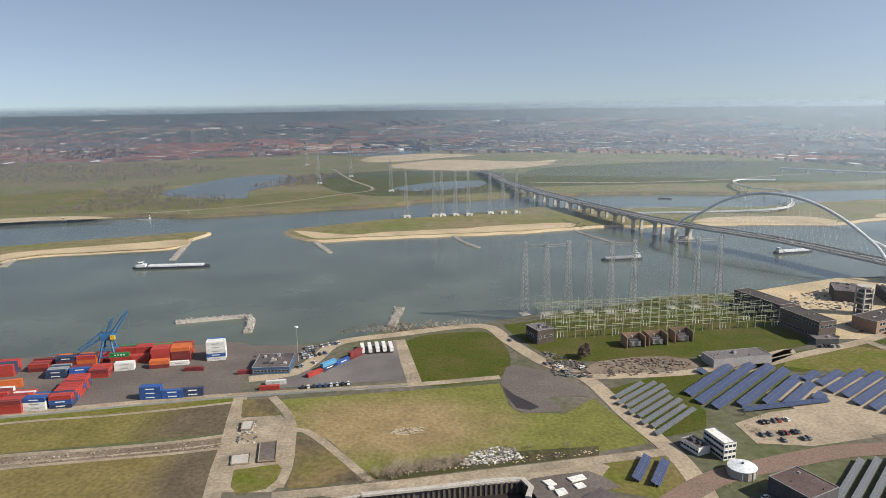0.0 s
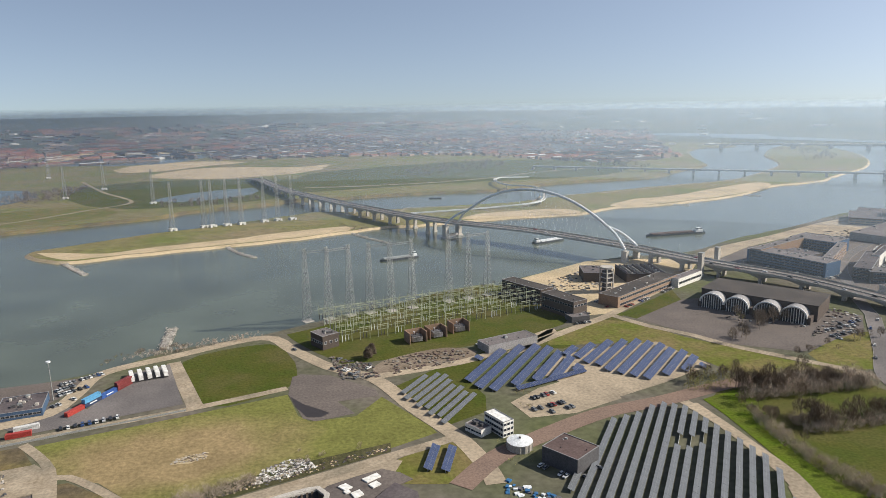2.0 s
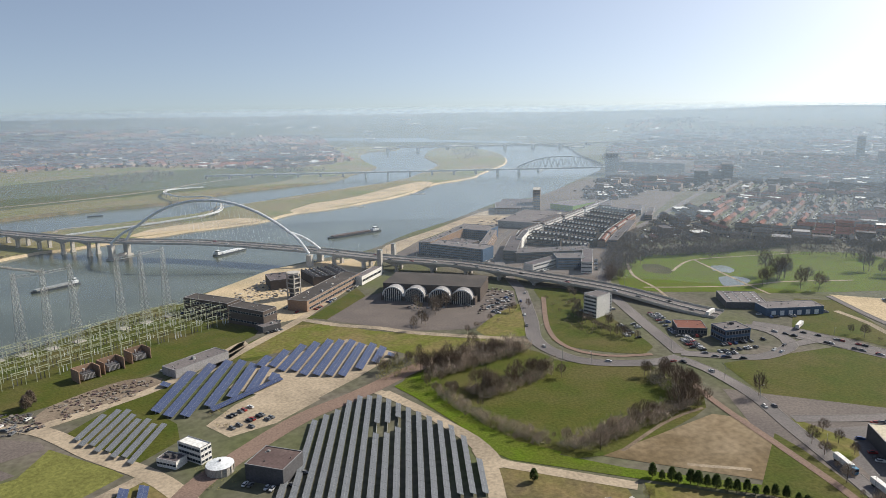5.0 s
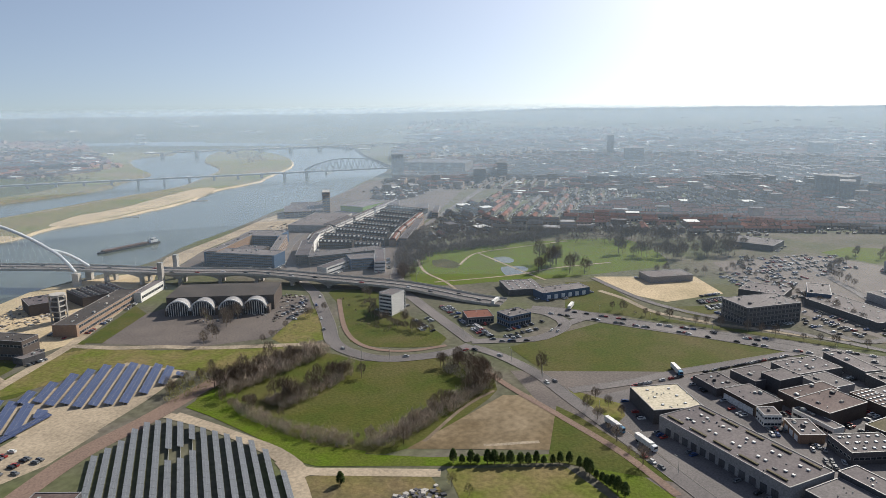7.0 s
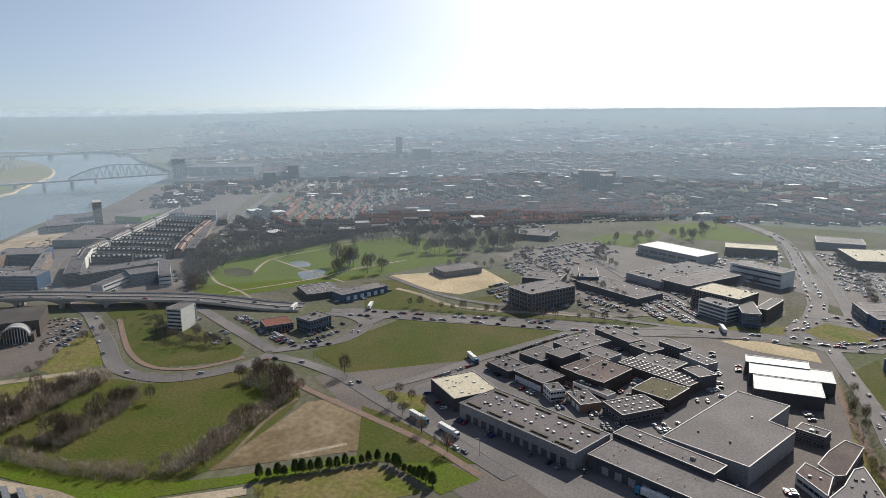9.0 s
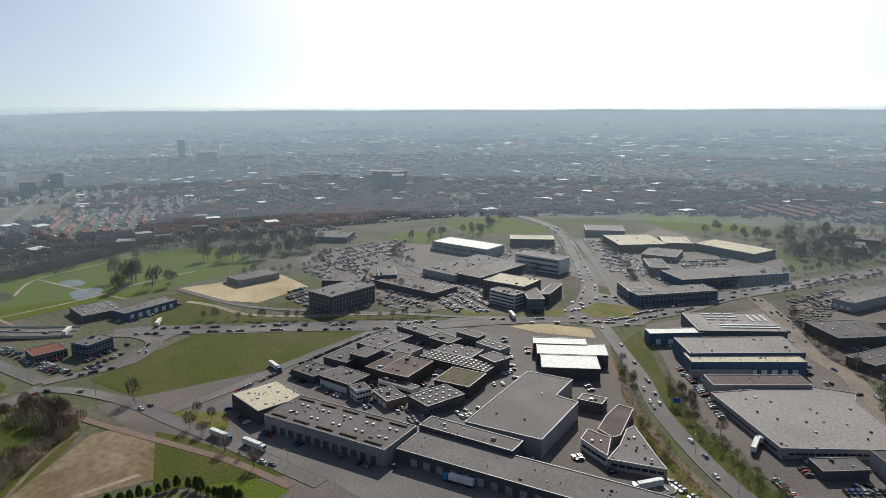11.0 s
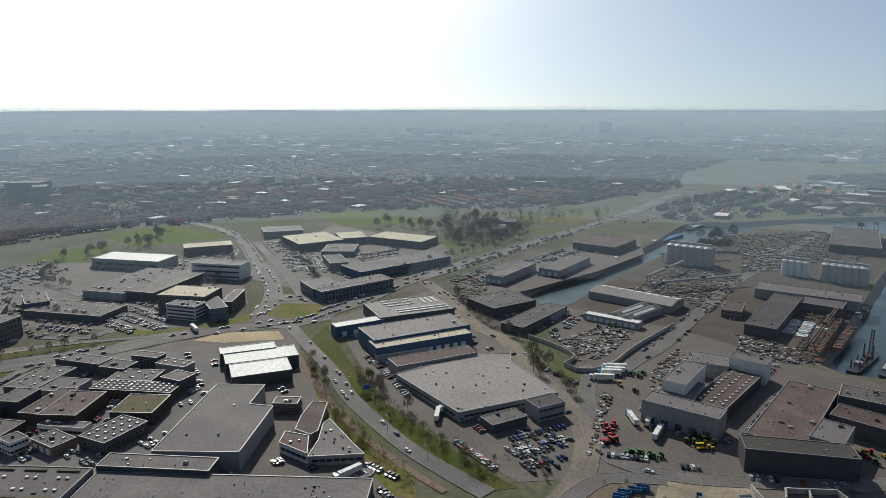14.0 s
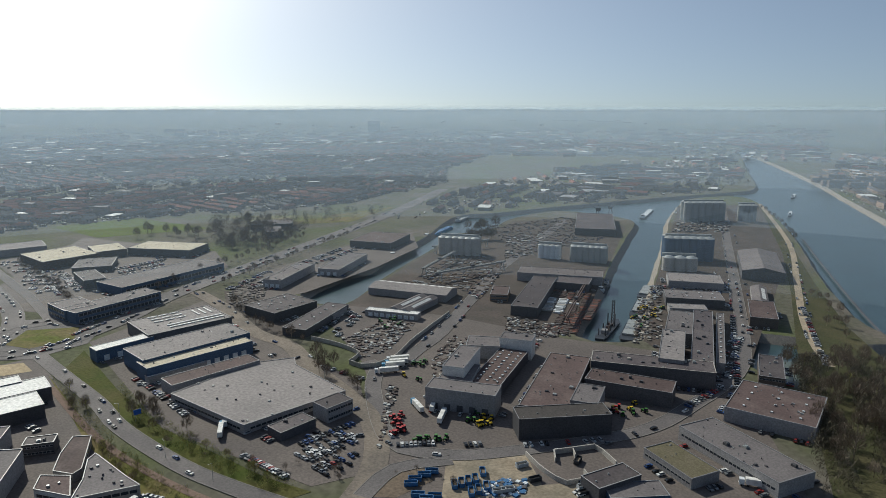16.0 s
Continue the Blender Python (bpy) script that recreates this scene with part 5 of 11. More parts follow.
W(140.8, -405.2, -158.9, 74.4, 19.3, 11.0, DARKCLAD, BITUMEN, "long dark quay building with pale roof edges", "factory", "factory", units=8, rim=CONCRETE)
W(139.5, -439.4, -162.7, 15.5, 61.1, 13.0, CLAD, PALEROOF, "grey-clad hall with a pale grey roof", units=2)
W(133.1, -484.7, -163.5, 14.1, 120.8, 9.0, DARKCLAD, BITUMEN, "long dark hall beside the quay road", units=8)
W(155.4, -505.4, -164.0, 20.4, 57.1, 9.0, DARKCLAD, GREYROOF, "grey hall behind the quay", units=3)
W(123.8, -496.1, -164.3, 5.4, 116.0, 7.0, CLAD, GREYROOF, "narrow grey hall with rooflights", lights=10)
W(167.6, -558.5, -152.1, 29.8, 15.1, 6.0, CLAD, PALEROOF, "small hall with a pale grey roof")
W(192.0, -655.2, -157.7, 49.1, 34.2, 7.0, CLAD, PALEROOF, "long shed with a pale roof")
W(173.9, -593.8, -155.5, 47.8, 28.3, 7.0, DARKCLAD, GREYROOF, "long grey shed with rooflights", lights=8)
W(114.5, -580.5, -164.3, 20.2, 51.7, 8.0, DARKBRICK, BROWNROOF, "brown-roofed hall on the canal road")
W(81.1, -454.2, -166.6, 14.7, 40.6, 7.0, DARKBRICK, BITUMEN, "dark brick building among bare trees", win=(("f", 2, 8, 1.6, 1.3),), units=3)
W(304.4, -596.2, -157.2, 82.0, 28.3, 8.0, CLAD, GREYROOF, "long grey shed on the quay")
W(289.1, -519.7, -160.7, 22.3, 106.4, 8.0, DARKCLAD, BITUMEN, "dark timber shed on the pier")
W(280.8, -578.4, -162.0, 31.4, 28.0, 7.0, DARKCLAD, BITUMEN, "low dark shed on the quay")
W(405.3, -893.8, -154.7, 52.5, 135.0, 9.0, DARKCLAD, BITUMEN, "dark shed at the pier end")
W(318.0, -506.7, -152.3, 15.5, 28.7, 6.0, BRICK, BROWNROOF, "brick office on the pier", win=(("f", 2, 7, 1.6, 1.2),))
W(65.8, -394.7, -177.8, 44.7, 45.7, 8.0, CLAD, BROWNROOF, "brown-roofed shed with pale curved rooflights", lights=12)
W(67.8, -330.8, 151.8, 60.6, 23.2, 7.2, CLAD, GREYROOF, "pale long hall with a row of windows", units=4, win=(("f", 1, 24, 2, 1.4),))
W(89.3, -305.4, 151.7, 31.6, 17.0, 5.0, CLAD, MOSSROOF, "low shed with a grey-green roof", win=(("f", 1, 12, 1.6, 1.2),))
W(108.8, -270.0, -114.8, 24.6, 12.3, 6.0, DARKCLAD, BITUMEN, "small dark shed in the yard")
W(96.9, -268.9, -138.2, 26.3, 12.5, 4.0, BLUECLAD, GREYROOF, "low blue-grey metal shed")
# business park and retail park
W(580.0, 14.3, -47.3, 49.7, 29.8, 14.8, DARKCLAD, GREYROOF, "dark glass office block", "office", "office_building", win=(("f", 4, 14, 2.6, 2.6), ("l", 4, 8, 2.6, 2.6)), units=5)
W(590.3, -138.5, -132.9, 42.2, 31.1, 14.0, DARKBRICK, BEIGEROOF, "brown office block with a pale flat roof", "office", "office_building", win=(("f", 4, 14, 1.8, 1.8),), units=2)
W(563.5, -127.9, -141.4, 27.7, 14.2, 12.0, WHITEWALL, GREYROOF, "white office wing with square windows", "office", "office_building", win=(("f", 4, 12, 1.6, 1.5), ("r", 4, 6, 1.6, 1.5), ("l", 4, 6, 1.6, 1.5)), units=3)
W(555.3, -148.4, -94.2, 13.9, 35.6, 11.0, BLUECLAD, BITUMEN, "dark glazed office wing", "office", "office_building", win=(("f", 3, 10, 2.2, 2.2),))
W(571.2, -169.1, -34.1, 38.1, 9.2, 10.0, DARKBRICK, GREYROOF, "curved brick wing of the office", "office", "office_building")
W(664.2, -135.6, -49.0, 81.1, 31.0, 8.0, DARKCLAD, BITUMEN, "dark hall with a long flat roof")
W(688.7, -113.2, -49.1, 89.9, 42.6, 7.0, CLAD, GREYROOF, "wide grey hall with roof plant", units=16)
W(623.8, -54.2, -136.9, 72.3, 33.5, 5.5, DARKCLAD, BITUMEN, "long dark hall with a grey roof", lights=10)
W(685.3, -192.7, -136.2, 53.5, 21.1, 15.0, WHITEWALL, GREYROOF, "long white office with ribbon windows", "office", "office_building", win=(("f", 3, 22, 3.2, 1.8),))
W(785.2, -129.7, -136.6, 80.5, 35.0, 10.0, CLAD, WHITEROOF, "hall with a bright roof", win=(("f", 1, 6, 3, 3),))
W(814.1, -215.1, -102.0, 54.0, 28.2, 9.0, DARKBRICK, BEIGEROOF, "store with a sand-coloured roof")
W(581.7, 178.3, -39.9, 48.8, 17.5, 6.2, BLUECLAD, GREYROOF, "dark blue hall with a ribbed front", doors=6)
W(582.3, 217.6, -53.4, 32.0, 35.1, 5.0, DARKCLAD, GREYROOF, "row of low ridged sheds", lights=20)
W(678.6, 103.4, -52.2, 44.1, 24.6, 5.8, CLAD, GREYROOF, "grey hall on a sandy plot")
W(655.4, 13.7, -102.0, 37.1, 30.7, 6.0, DARKCLAD, BITUMEN, "dark low hall with roof plant", units=6)
W(666.3, -28.1, -89.3, 18.4, 36.9, 8.0, BLUECLAD, GREYROOF, "small blue-grey office building", units=2)
W(887.3, 33.4, -104.0, 51.9, 43.5, 6.0, DARKCLAD, BITUMEN, "low dark school building", units=6)
W(555.4, -274.7, -85.7, 76.1, 23.0, 9.0, BLUECLAD, GREYROOF, "blue glass showroom with a curved end", "showroom", "showroom", win=(("f", 2, 20, 4, 2.6),), units=2)
W(570.5, -249.0, 177.0, 33.7, 25.5, 9.0, BLUECLAD, GREYROOF, "rounded end of the blue glass showroom", "showroom", "showroom", win=(("f", 2, 6, 4, 2.6),))
W(614.7, -357.3, -84.9, 115.3, 39.4, 8.0, BLUECLAD, GREYROOF, "long dark blue glazed showroom", "showroom", "showroom", win=(("f", 1, 26, 4, 3),))
W(660.7, -307.3, -103.9, 19.2, 43.1, 8.0, DARKCLAD, BITUMEN, "dark cube-shaped glazed showroom", "showroom", "showroom", units=2)
W(721.9, -343.1, -125.1, 37.5, 44.3, 6.0, DARKCLAD, GREYROOF, "dark retail hall with roof plant", units=3)
W(782.8, -334.3, -92.7, 58.0, 62.7, 9.0, DARKBRICK, BEIGEROOF, "large store with a sand-coloured roof", units=2)
W(778.6, -385.3, -105.7, 33.1, 43.9, 8.0, DARKBRICK, BEIGEROOF, "store with a sand-coloured roof")
W(871.6, -329.1, -105.7, 50.6, 41.7, 8.0, CLAD, GREYROOF, "grey store with a flat roof")
W(730.9, -433.9, -152.7, 77.7, 42.3, 8.0, DARKCLAD, BEIGEROOF, "long store with a pale roof")
W(765.6, -615.1, -134.0, 55.5, 35.1, 8.0, DARKCLAD, BITUMEN, "dark hall behind trees", units=4)
W(719.8, -579.1, -124.0, 22.1, 41.0, 8.0, DARKCLAD, BITUMEN, "dark hall behind trees", units=3)
# hotel, dealer and halls by the bridge road
W(481.0, 295.7, -19.6, 17.3, 14.1, 14.7, WHITEWALL, GREYROOF, "white office block with dark window bands", "office", "office_building", win=(("f", 6, 9, 2.4, 1.6), ("l", 6, 6, 2.4, 1.6)), units=4)
W(486.4, 187.2, -30.6, 20.8, 16.7, 9.1, BLUECLAD, GREYROOF, "dark glass car showroom", "showroom", "showroom", win=(("f", 2, 8, 3.6, 2.6), ("l", 2, 6, 3.6, 2.6)), units=2)
W(482.4, 216.5, -53.1, 21.5, 19.9, 5.0, DARKCLAD, REDTILE, "low showroom with a red roof", "showroom", "showroom", win=(("f", 1, 9, 3.6, 2.6),))
W(258.5, 532.6, -70.9, 48.6, 14.6, 12.6, DARKBRICK, DARKROOF, "gutted dark power station hall", "power station", "power_station", win=(("f", 2, 14, 2, 2),))
W(267.2, 481.0, -74.0, 37.3, 15.1, 13.8, DARKBRICK, DARKROOF, "brick switch house with tall windows", "power station", "power_station", win=(("f", 2, 12, 1.8, 1.8), ("r", 2, 4, 1.8, 1.8)))
W(356.8, 505.0, 25.9, 103.5, 18.8, 9.1, BRICK, DARKROOF, "long brick power station hall", "power station", "power_station", win=(("f", 2, 30, 2, 2.2),), units=4)
SAW = (391.3, 554.6, -14.3, 38.3, 35.8, 8.0)[3:5]
saw = W(391.3, 554.6, -14.3, 38.3, 35.8, 8.0, DARKBRICK, GREYROOF, "ridged workshop roofs of the power station", "power station", "power_station", lights=20)
for k in range(9):
    bm = bmesh.new()
    v = [bm.verts.new(p) for p in ((SAW[0] * (k / 9 - 0.5), -SAW[1] / 2, 8.2), (SAW[0] * ((k + 0.85) / 9 - 0.5), -SAW[1] / 2, 8.2), (SAW[0] * ((k + 0.1) / 9 - 0.5), -SAW[1] / 2, 10.2), (SAW[0] * (k / 9 - 0.5), SAW[1] / 2, 8.2), (SAW[0] * ((k + 0.85) / 9 - 0.5), SAW[1] / 2, 8.2), (SAW[0] * ((k + 0.1) / 9 - 0.5), SAW[1] / 2, 10.2))]
    for f in ((0, 1, 2), (3, 5, 4), (0, 2, 5, 3), (1, 4, 5, 2)):
        bm.faces.new([v[q] for q in f])
    part("sawtooth", bm, CONCRETE if k % 2 else GREYROOF, saw)
W(349.7, 567.1, -21.6, 28.1, 29.2, 9.0, DARKBRICK, BITUMEN, "dark waterside power station block", "power station", "power_station", units=5)
W(420.1, 522.0, 24.6, 45.8, 8.7, 8.0, WHITEWALL, GREYROOF, "pale hall beside the bridge", win=(("f", 1, 14, 1.6, 2.4),))
W(192.2, 425.5, -79.3, 14.5, 41.8, 5.0, CLAD, GREYROOF, "pale low store in the substation", units=2)
W(267.5, 458.9, -90.4, 11.2, 15.8, 4.0, DARKCLAD, GREYROOF, "low dark store beside the road", units=1)
W(69.4, 472.7, -66.4, 15.9, 13.6, 9.5, DARKBRICK, GREYROOF, "brown brick control house with white roof panels", "control house", "control_house", win=(("f", 1, 6, 2, 2), ("r", 1, 3, 2, 2)), units=8)
W(134.1, 307.8, -74.4, 15.9, 6.8, 8.7, WHITEWALL, WHITEROOF, "white three-storey office with window bands", "office", "office_building", win=(("f", 3, 8, 2.6, 1.5), ("r", 3, 3, 2, 1.5)))
W(123.6, 310.8, -65.5, 11.8, 7.6, 4.0, WHITEWALL, BITUMEN, "white stacked office cabins", "cabin", "cabin", win=(("f", 1, 6, 2, 1.2),), units=4)
W(153.3, 265.9, -63.1, 20.0, 18.2, 8.4, DARKCLAD, BROWNROOF, "dark low hall with a brown roof", units=0)
W(471.1, 290.4, -92.3, 12.4, 18.7, 17.7, WHITEWALL, GREYROOF, "white lower office wing", "office", "office_building", win=(("f", 6, 8, 2.2, 1.6),))
# container office
W(-112.4, 426.6, 2.6, 23.7, 24.5, 4.5, BLUECLAD, BITUMEN, "low dark-blue terminal office", "office", "office_building", win=(("f", 1, 10, 1.8, 1.4),), units=12)
# apartment blocks and terraces of the waterfront quarter
FLAT = dict(name="apartment_block", category="apartments")
W(556.4, 531.0, -77.9, 85.4, 24.5, 14.0, BLUECLAD, GREYROOF, "glassy waterfront apartment block", win=(("f", 5, 30, 2.4, 1.7), ("l", 5, 4, 2.4, 1.7)), units=6, **FLAT)
W(584.0, 577.5, -70.4, 11.2, 96.9, 15.0, BRICK, GREYROOF, "brick wing of the waterfront block", win=(("f", 5, 4, 2, 1.6), ("l", 5, 14, 2, 1.6)), units=4, **FLAT)
W(614.3, 531.4, -56.8, 8.5, 93.4, 14.0, BRICK, GREYROOF, "brick wing of the courtyard block", win=(("f", 4, 4, 2, 1.6), ("r", 4, 12, 2, 1.6)), units=3, **FLAT)
W(582.1, 543.9, -79.1, 32.0, 22.8, 12.0, DARKBRICK, BITUMEN, "dark brick courtyard block of flats", win=(("f", 4, 12, 2, 1.6),), units=3, **FLAT)
W(652.4, 586.6, -71.3, 48.4, 37.7, 14.0, BLUECLAD, GREYROOF, "rounded glassy apartment block", win=(("f", 5, 16, 2, 1.6),), units=4, **FLAT)
W(618.3, 441.7, -37.4, 86.7, 24.4, 10.0, DARKBRICK, GREYROOF, "long dark brick residential bar", win=(("f", 3, 36, 1.8, 1.5),), units=8, **FLAT)
W(600.9, 406.5, -45.3, 29.4, 25.4, 11.0, BLUECLAD, GREYROOF, "blue-grey apartment block with windows", win=(("f", 4, 12, 1.8, 1.5),), units=2, **FLAT)
W(574.3, 421.7, -0.5, 47.9, 12.1, 8.0, WHITEWALL, BITUMEN, "row of white-fronted town houses", win=(("f", 2, 12, 1.6, 1.5),), **FLAT)
W(614.5, 492.7, -56.5, 15.0, 86.2, 11.0, DARKBRICK, BITUMEN, "dark brick corner block of flats", win=(("f", 4, 6, 1.8, 1.5), ("r", 4, 8, 1.8, 1.5)), **FLAT)
W(660.8, 515.8, -60.7, 7.0, 58.7, 12.0, WHITEWALL, BITUMEN, "narrow white apartment block", win=(("f", 4, 3, 1.8, 1.5),), **FLAT)
W(613.3, 391.6, -58.1, 11.2, 65.8, 11.0, WHITEWALL, BITUMEN, "white stair block with dark bands", win=(("f", 3, 3, 3, 1.2),), **FLAT)
def terrace(x, y, rot, w, d=9.6, h=7.6, wall=DARKBRICK, roof=GREYTILE, label="terrace of dark brick houses with white dormers"):
    """A row of houses: front to the local -y, pitched roof, a white dormer and a chimney for each house, window strips for each storey."""
    g = thing("terrace", x, y, 0, rot, label, "terrace", "terraces of the riverside quarter")
    X, Y, e = w / 2, d / 2, h + 2.6
    bm = bmesh.new()
    box(bm, -X, -Y, 0, X, Y, h)
    part("wall", bm, wall, g)
    bm = bmesh.new()
    q = [(-X - 0.2, -Y - 0.4, h - 0.1), (-X - 0.2, -Y * 0.35, e), (-X - 0.2, Y * 0.35, e), (-X - 0.2, Y + 0.4, h - 0.1)]
    a, b = [bm.verts.new(p) for p in q], [bm.verts.new((-p[0], p[1], p[2])) for p in q]
    for k in range(4):
        bm.faces.new((a[k], b[k], b[(k + 1) % 4], a[(k + 1) % 4]))
    bm.faces.new(a)
    bm.faces.new(b[::-1])
    part("roof", bm, roof, g)
    n = max(3, round(w / 5.6))
    for fl in range(2):
        for turn in (0, 180):
            reuse("window_band", band_mesh(w * 0.96, 1.6, n * 2), g, pose(0, 0, 0, 0, 0, turn) @ pose(0, -Y, 0.9 + fl * 3.3))
    bm = bmesh.new()
    for k in range(n):
        u = -X + (k + 0.5) * w / n
        for s0 in (-1, 1):
            box(bm, u - 1.15, min(s0 * (Y - 0.3), s0 * Y * 0.4), h + 0.05, u + 1.15, max(s0 * (Y - 0.3), s0 * Y * 0.4), h + 1.9)
    tagged(part("dormers", bm, WHITEWALL, g, "white boxed dormers"), kind="stuff")
    bm = bmesh.new()
    for k in range(n):
        u = -X + k * w / n + 0.5
        box(bm, u - 0.4, -0.5, e - 0.1, u + 0.4, 0.5, e + 1.2)
    tagged(part("chimneys", bm, BRICK, g), kind="stuff")
    return g


for x, y, rot, w in ((672.0, 490.7, -74.0, 43.2), (674.3, 447.3, -74.0, 31.1), (707.0, 505.3, -81.9, 52.4), (705.9, 456.6, -96.3, 36.4), (743.3, 499.6, -90.7, 81.7), (767.2, 509.9, -91.5, 68.9), (795.1, 511.6, -94.4, 75.9), (829.4, 521.9, -91.9, 62.2), (866.0, 525.5, -96.4, 67.6), (900.2, 538.1, -98.2, 67.4), (941.8, 545.0, -96.7, 62.6)):
    terrace(x, y, rot, w)
# white fronts along the avenue, brown fronts along the park road
for a, b in zip([(664, 524), (693, 541), (750, 553), (819, 568), (905, 588)], [(689, 539), (744, 552), (813, 567), (899, 587), (1010, 611)]):
    d = Vector((b[0] - a[0], b[1] - a[1]))
    terrace((a[0] + b[0]) / 2, (a[1] + b[1]) / 2, math.degrees(math.atan2(d.y, d.x)), d.length - 2, 9.0, 8.6, WHITEWALL, BITUMEN, "row of white-fronted town houses with a dark roof")
for a, b in zip([(706, 432), (752, 452), (796, 467), (856, 486)], [(745, 449), (789, 465), (850, 484), (902, 500)]):
    d = Vector((b[0] - a[0], b[1] - a[1]))
    terrace((a[0] + b[0]) / 2, (a[1] + b[1]) / 2, math.degrees(math.atan2(d.y, d.x)), d.length - 2, 9.0, 8.0, BRICK, REDTILE, "row of brick town houses with red-brown roofs")
for x, y, rot, w, d, h in ((747.9, 434.4, -68.0, 10.4, 74.2, 9.0), (809.3, 455.9, -67.6, 10.4, 98.8, 9.0), (860.3, 702.7, -49.1, 39.8, 69.7, 9.0), (977.0, 592.5, -59.3, 18.6, 54.5, 10.0), (975.1, 538.9, -63.5, 22.8, 57.4, 8.0), (953.5, 500.5, -65.2, 9.8, 77.6, 8.0)):
    W(x, y, rot, w, d, h, BRICK, BITUMEN, "brick house block with a flat roof", win=(("f", 3, 6, 1.7, 1.5), ("r", 3, 6, 1.7, 1.5)), name="apartment_block", category="apartments")
W(796.7, 607.1, -72.0, 58.7, 112.1, 9.0, CONCRETE, GREYROOF, "wide grey flat-roofed factory", "factory", "factory", units=8)
W(796.4, 572.1, 9.3, 71.6, 18.0, 10.0, BRICK, BITUMEN, "brick factory front with window rows", "factory", "factory", win=(("f", 3, 12, 1.8, 1.6),))
W(950.9, 636.8, -1.7, 65.8, 44.4, 9.0, colour_mat("lime_cladding", (0.22, 0.34, 0.08)), GREYROOF, "bright lime-green clad factory hall", "factory", "factory")
W(889.2, 706.8, -54.3, 55.5, 100.3, 9.0, DARKBRICK, BITUMEN, "old brick waterside factory", "factory", "factory", win=(("f", 3, 14, 1.8, 1.6),), units=6)
W(909.5, 681.1, -54.3, 12.2, 36.5, 33.0, BRICK, CONCRETE, "tall brick factory tower", "tower", "factory_tower", win=(("f", 8, 2, 1.4, 1.4), ("l", 8, 2, 1.4, 1.4)))
W(1493.4, 893.0, -57.1, 29.0, 61.9, 50.0, DARKCLAD, BITUMEN, "dark residential tower by the river", "tower", "apartment_tower", win=(("f", 16, 8, 2.4, 1.6), ("l", 16, 6, 2.4, 1.6)))
W(2602.9, -2815.3, -137.0, 64.6, 245.1, 85.0, CLAD, BITUMEN, "far grey slab office tower", "tower", "office_tower", win=(("f", 20, 12, 4, 2.2),))
for x, y, rot, w, d, h in ((1403.4, 625.2, -66.5, 27.3, 55.1, 30.0), (1526.7, 621.2, -68.2, 23.8, 64.8, 35.0), (2203.7, 526.9, -76.7, 20.6, 80.1, 70.0), (2111.2, 432.7, -79.0, 56.5, 81.3, 38.0), (1601.5, 831.8, -76.5, 163.0, 105.6, 25.0), (1397.3, -57.8, -92.3, 23.3, 43.1, 40.0), (1368.2, -85.1, -93.5, 23.2, 39.3, 34.0), (1475.6, -73.6, -121.6, 62.2, 43.4, 32.0), (2534.3, -61.6, -92.2, 55.1, 75.2, 40.0), (2500.3, -68.8, -74.4, 56.9, 65.0, 40.0)):
    W(x, y, rot, w, d, h, DARKBRICK, BITUMEN, "distant dark block of flats", win=(("f", max(4, int(h / 4)), 10, 2.6, 1.6),), **FLAT)


# ---- road bridge over the river ----
DECK = [(90, 1663, 4), (110, 1574, 8), (138, 1354, 10), (184, 1181, 11), (249, 982, 12.5), (300, 868, 13.5), (372, 760, 14), (426, 643, 13.5), (461, 541, 12.5), (500, 467, 10.5), (521, 384, 7.5), (537, 312, 4.5), (534, 248, 1.6), (536, 216, 0.5)]


def along(line, step):
    """Points of a 3D line every step metres, with the heading."""
    out, carry = [], 0.0
    for a, b in zip(line, line[1:]):
        a, b = Vector(a), Vector(b)
        L = (b - a).length
        t = carry
        while t < L:
            out.append((a.lerp(b, t / L), (b - a).normalized()))
            t += step
        carry = t - L
    return out


def curve3(line, step):
    xy = smooth_line([(p[0], p[1]) for p in line], step)
    cum = [0.0]
    for a, b in zip(line, line[1:]):
        cum.append(cum[-1] + math.hypot(b[0] - a[0], b[1] - a[1]))
    out, s, prev = [], 0.0, xy[0]
    for p in xy:
        s += math.hypot(p[0] - prev[0], p[1] - prev[1])
        prev = p
        out.append((p[0], p[1], float(np.interp(s, cum, [q[2] for q in line]))))
    return out


def sweep(bm, line, prof, mi=0):
    """A profile of (across, up) points swept along a 3D line."""
    rows = []
    for i, p in enumerate(line):
        a, b = Vector(line[max(i - 1, 0)]), Vector(line[min(i + 1, len(line) - 1)])
        d = (b - a)
        d.z = 0
        d.normalize()
        n = Vector((d.y, -d.x, 0))
        rows.append([bm.verts.new((p[0] + n.x * u, p[1] + n.y * u, p[2] + v)) for u, v in prof])
    k = len(prof)
    for a, b in zip(rows, rows[1:]):
        for j in range(k):
            bm.faces.new((a[j], a[(j + 1) % k], b[(j + 1) % k], b[j])).material_index = mi
    bm.faces.new(rows[0][::-1]).material_index = mi
    bm.faces.new(rows[-1]).material_index = mi


DK = curve3(DECK, 10)
bridge = thing("road_bridge", 0, 0, 0, 0, "long concrete road bridge with one white steel arch over the river", "bridge")
bm = bmesh.new()
sweep(bm, DK, [(-12.2, -0.2), (-12.2, -1.0), (-8, -2.2), (8, -2.2), (12.2, -1.0), (12.2, -0.2)])
part("deck", bm, CONCRETE, bridge)
bm = bmesh.new()
sweep(bm, DK, [(-9.6, -0.19), (-9.6, 0.0), (9.6, 0.0), (9.6, -0.19)])
part("carriageway", bm, ASPHALT, bridge)
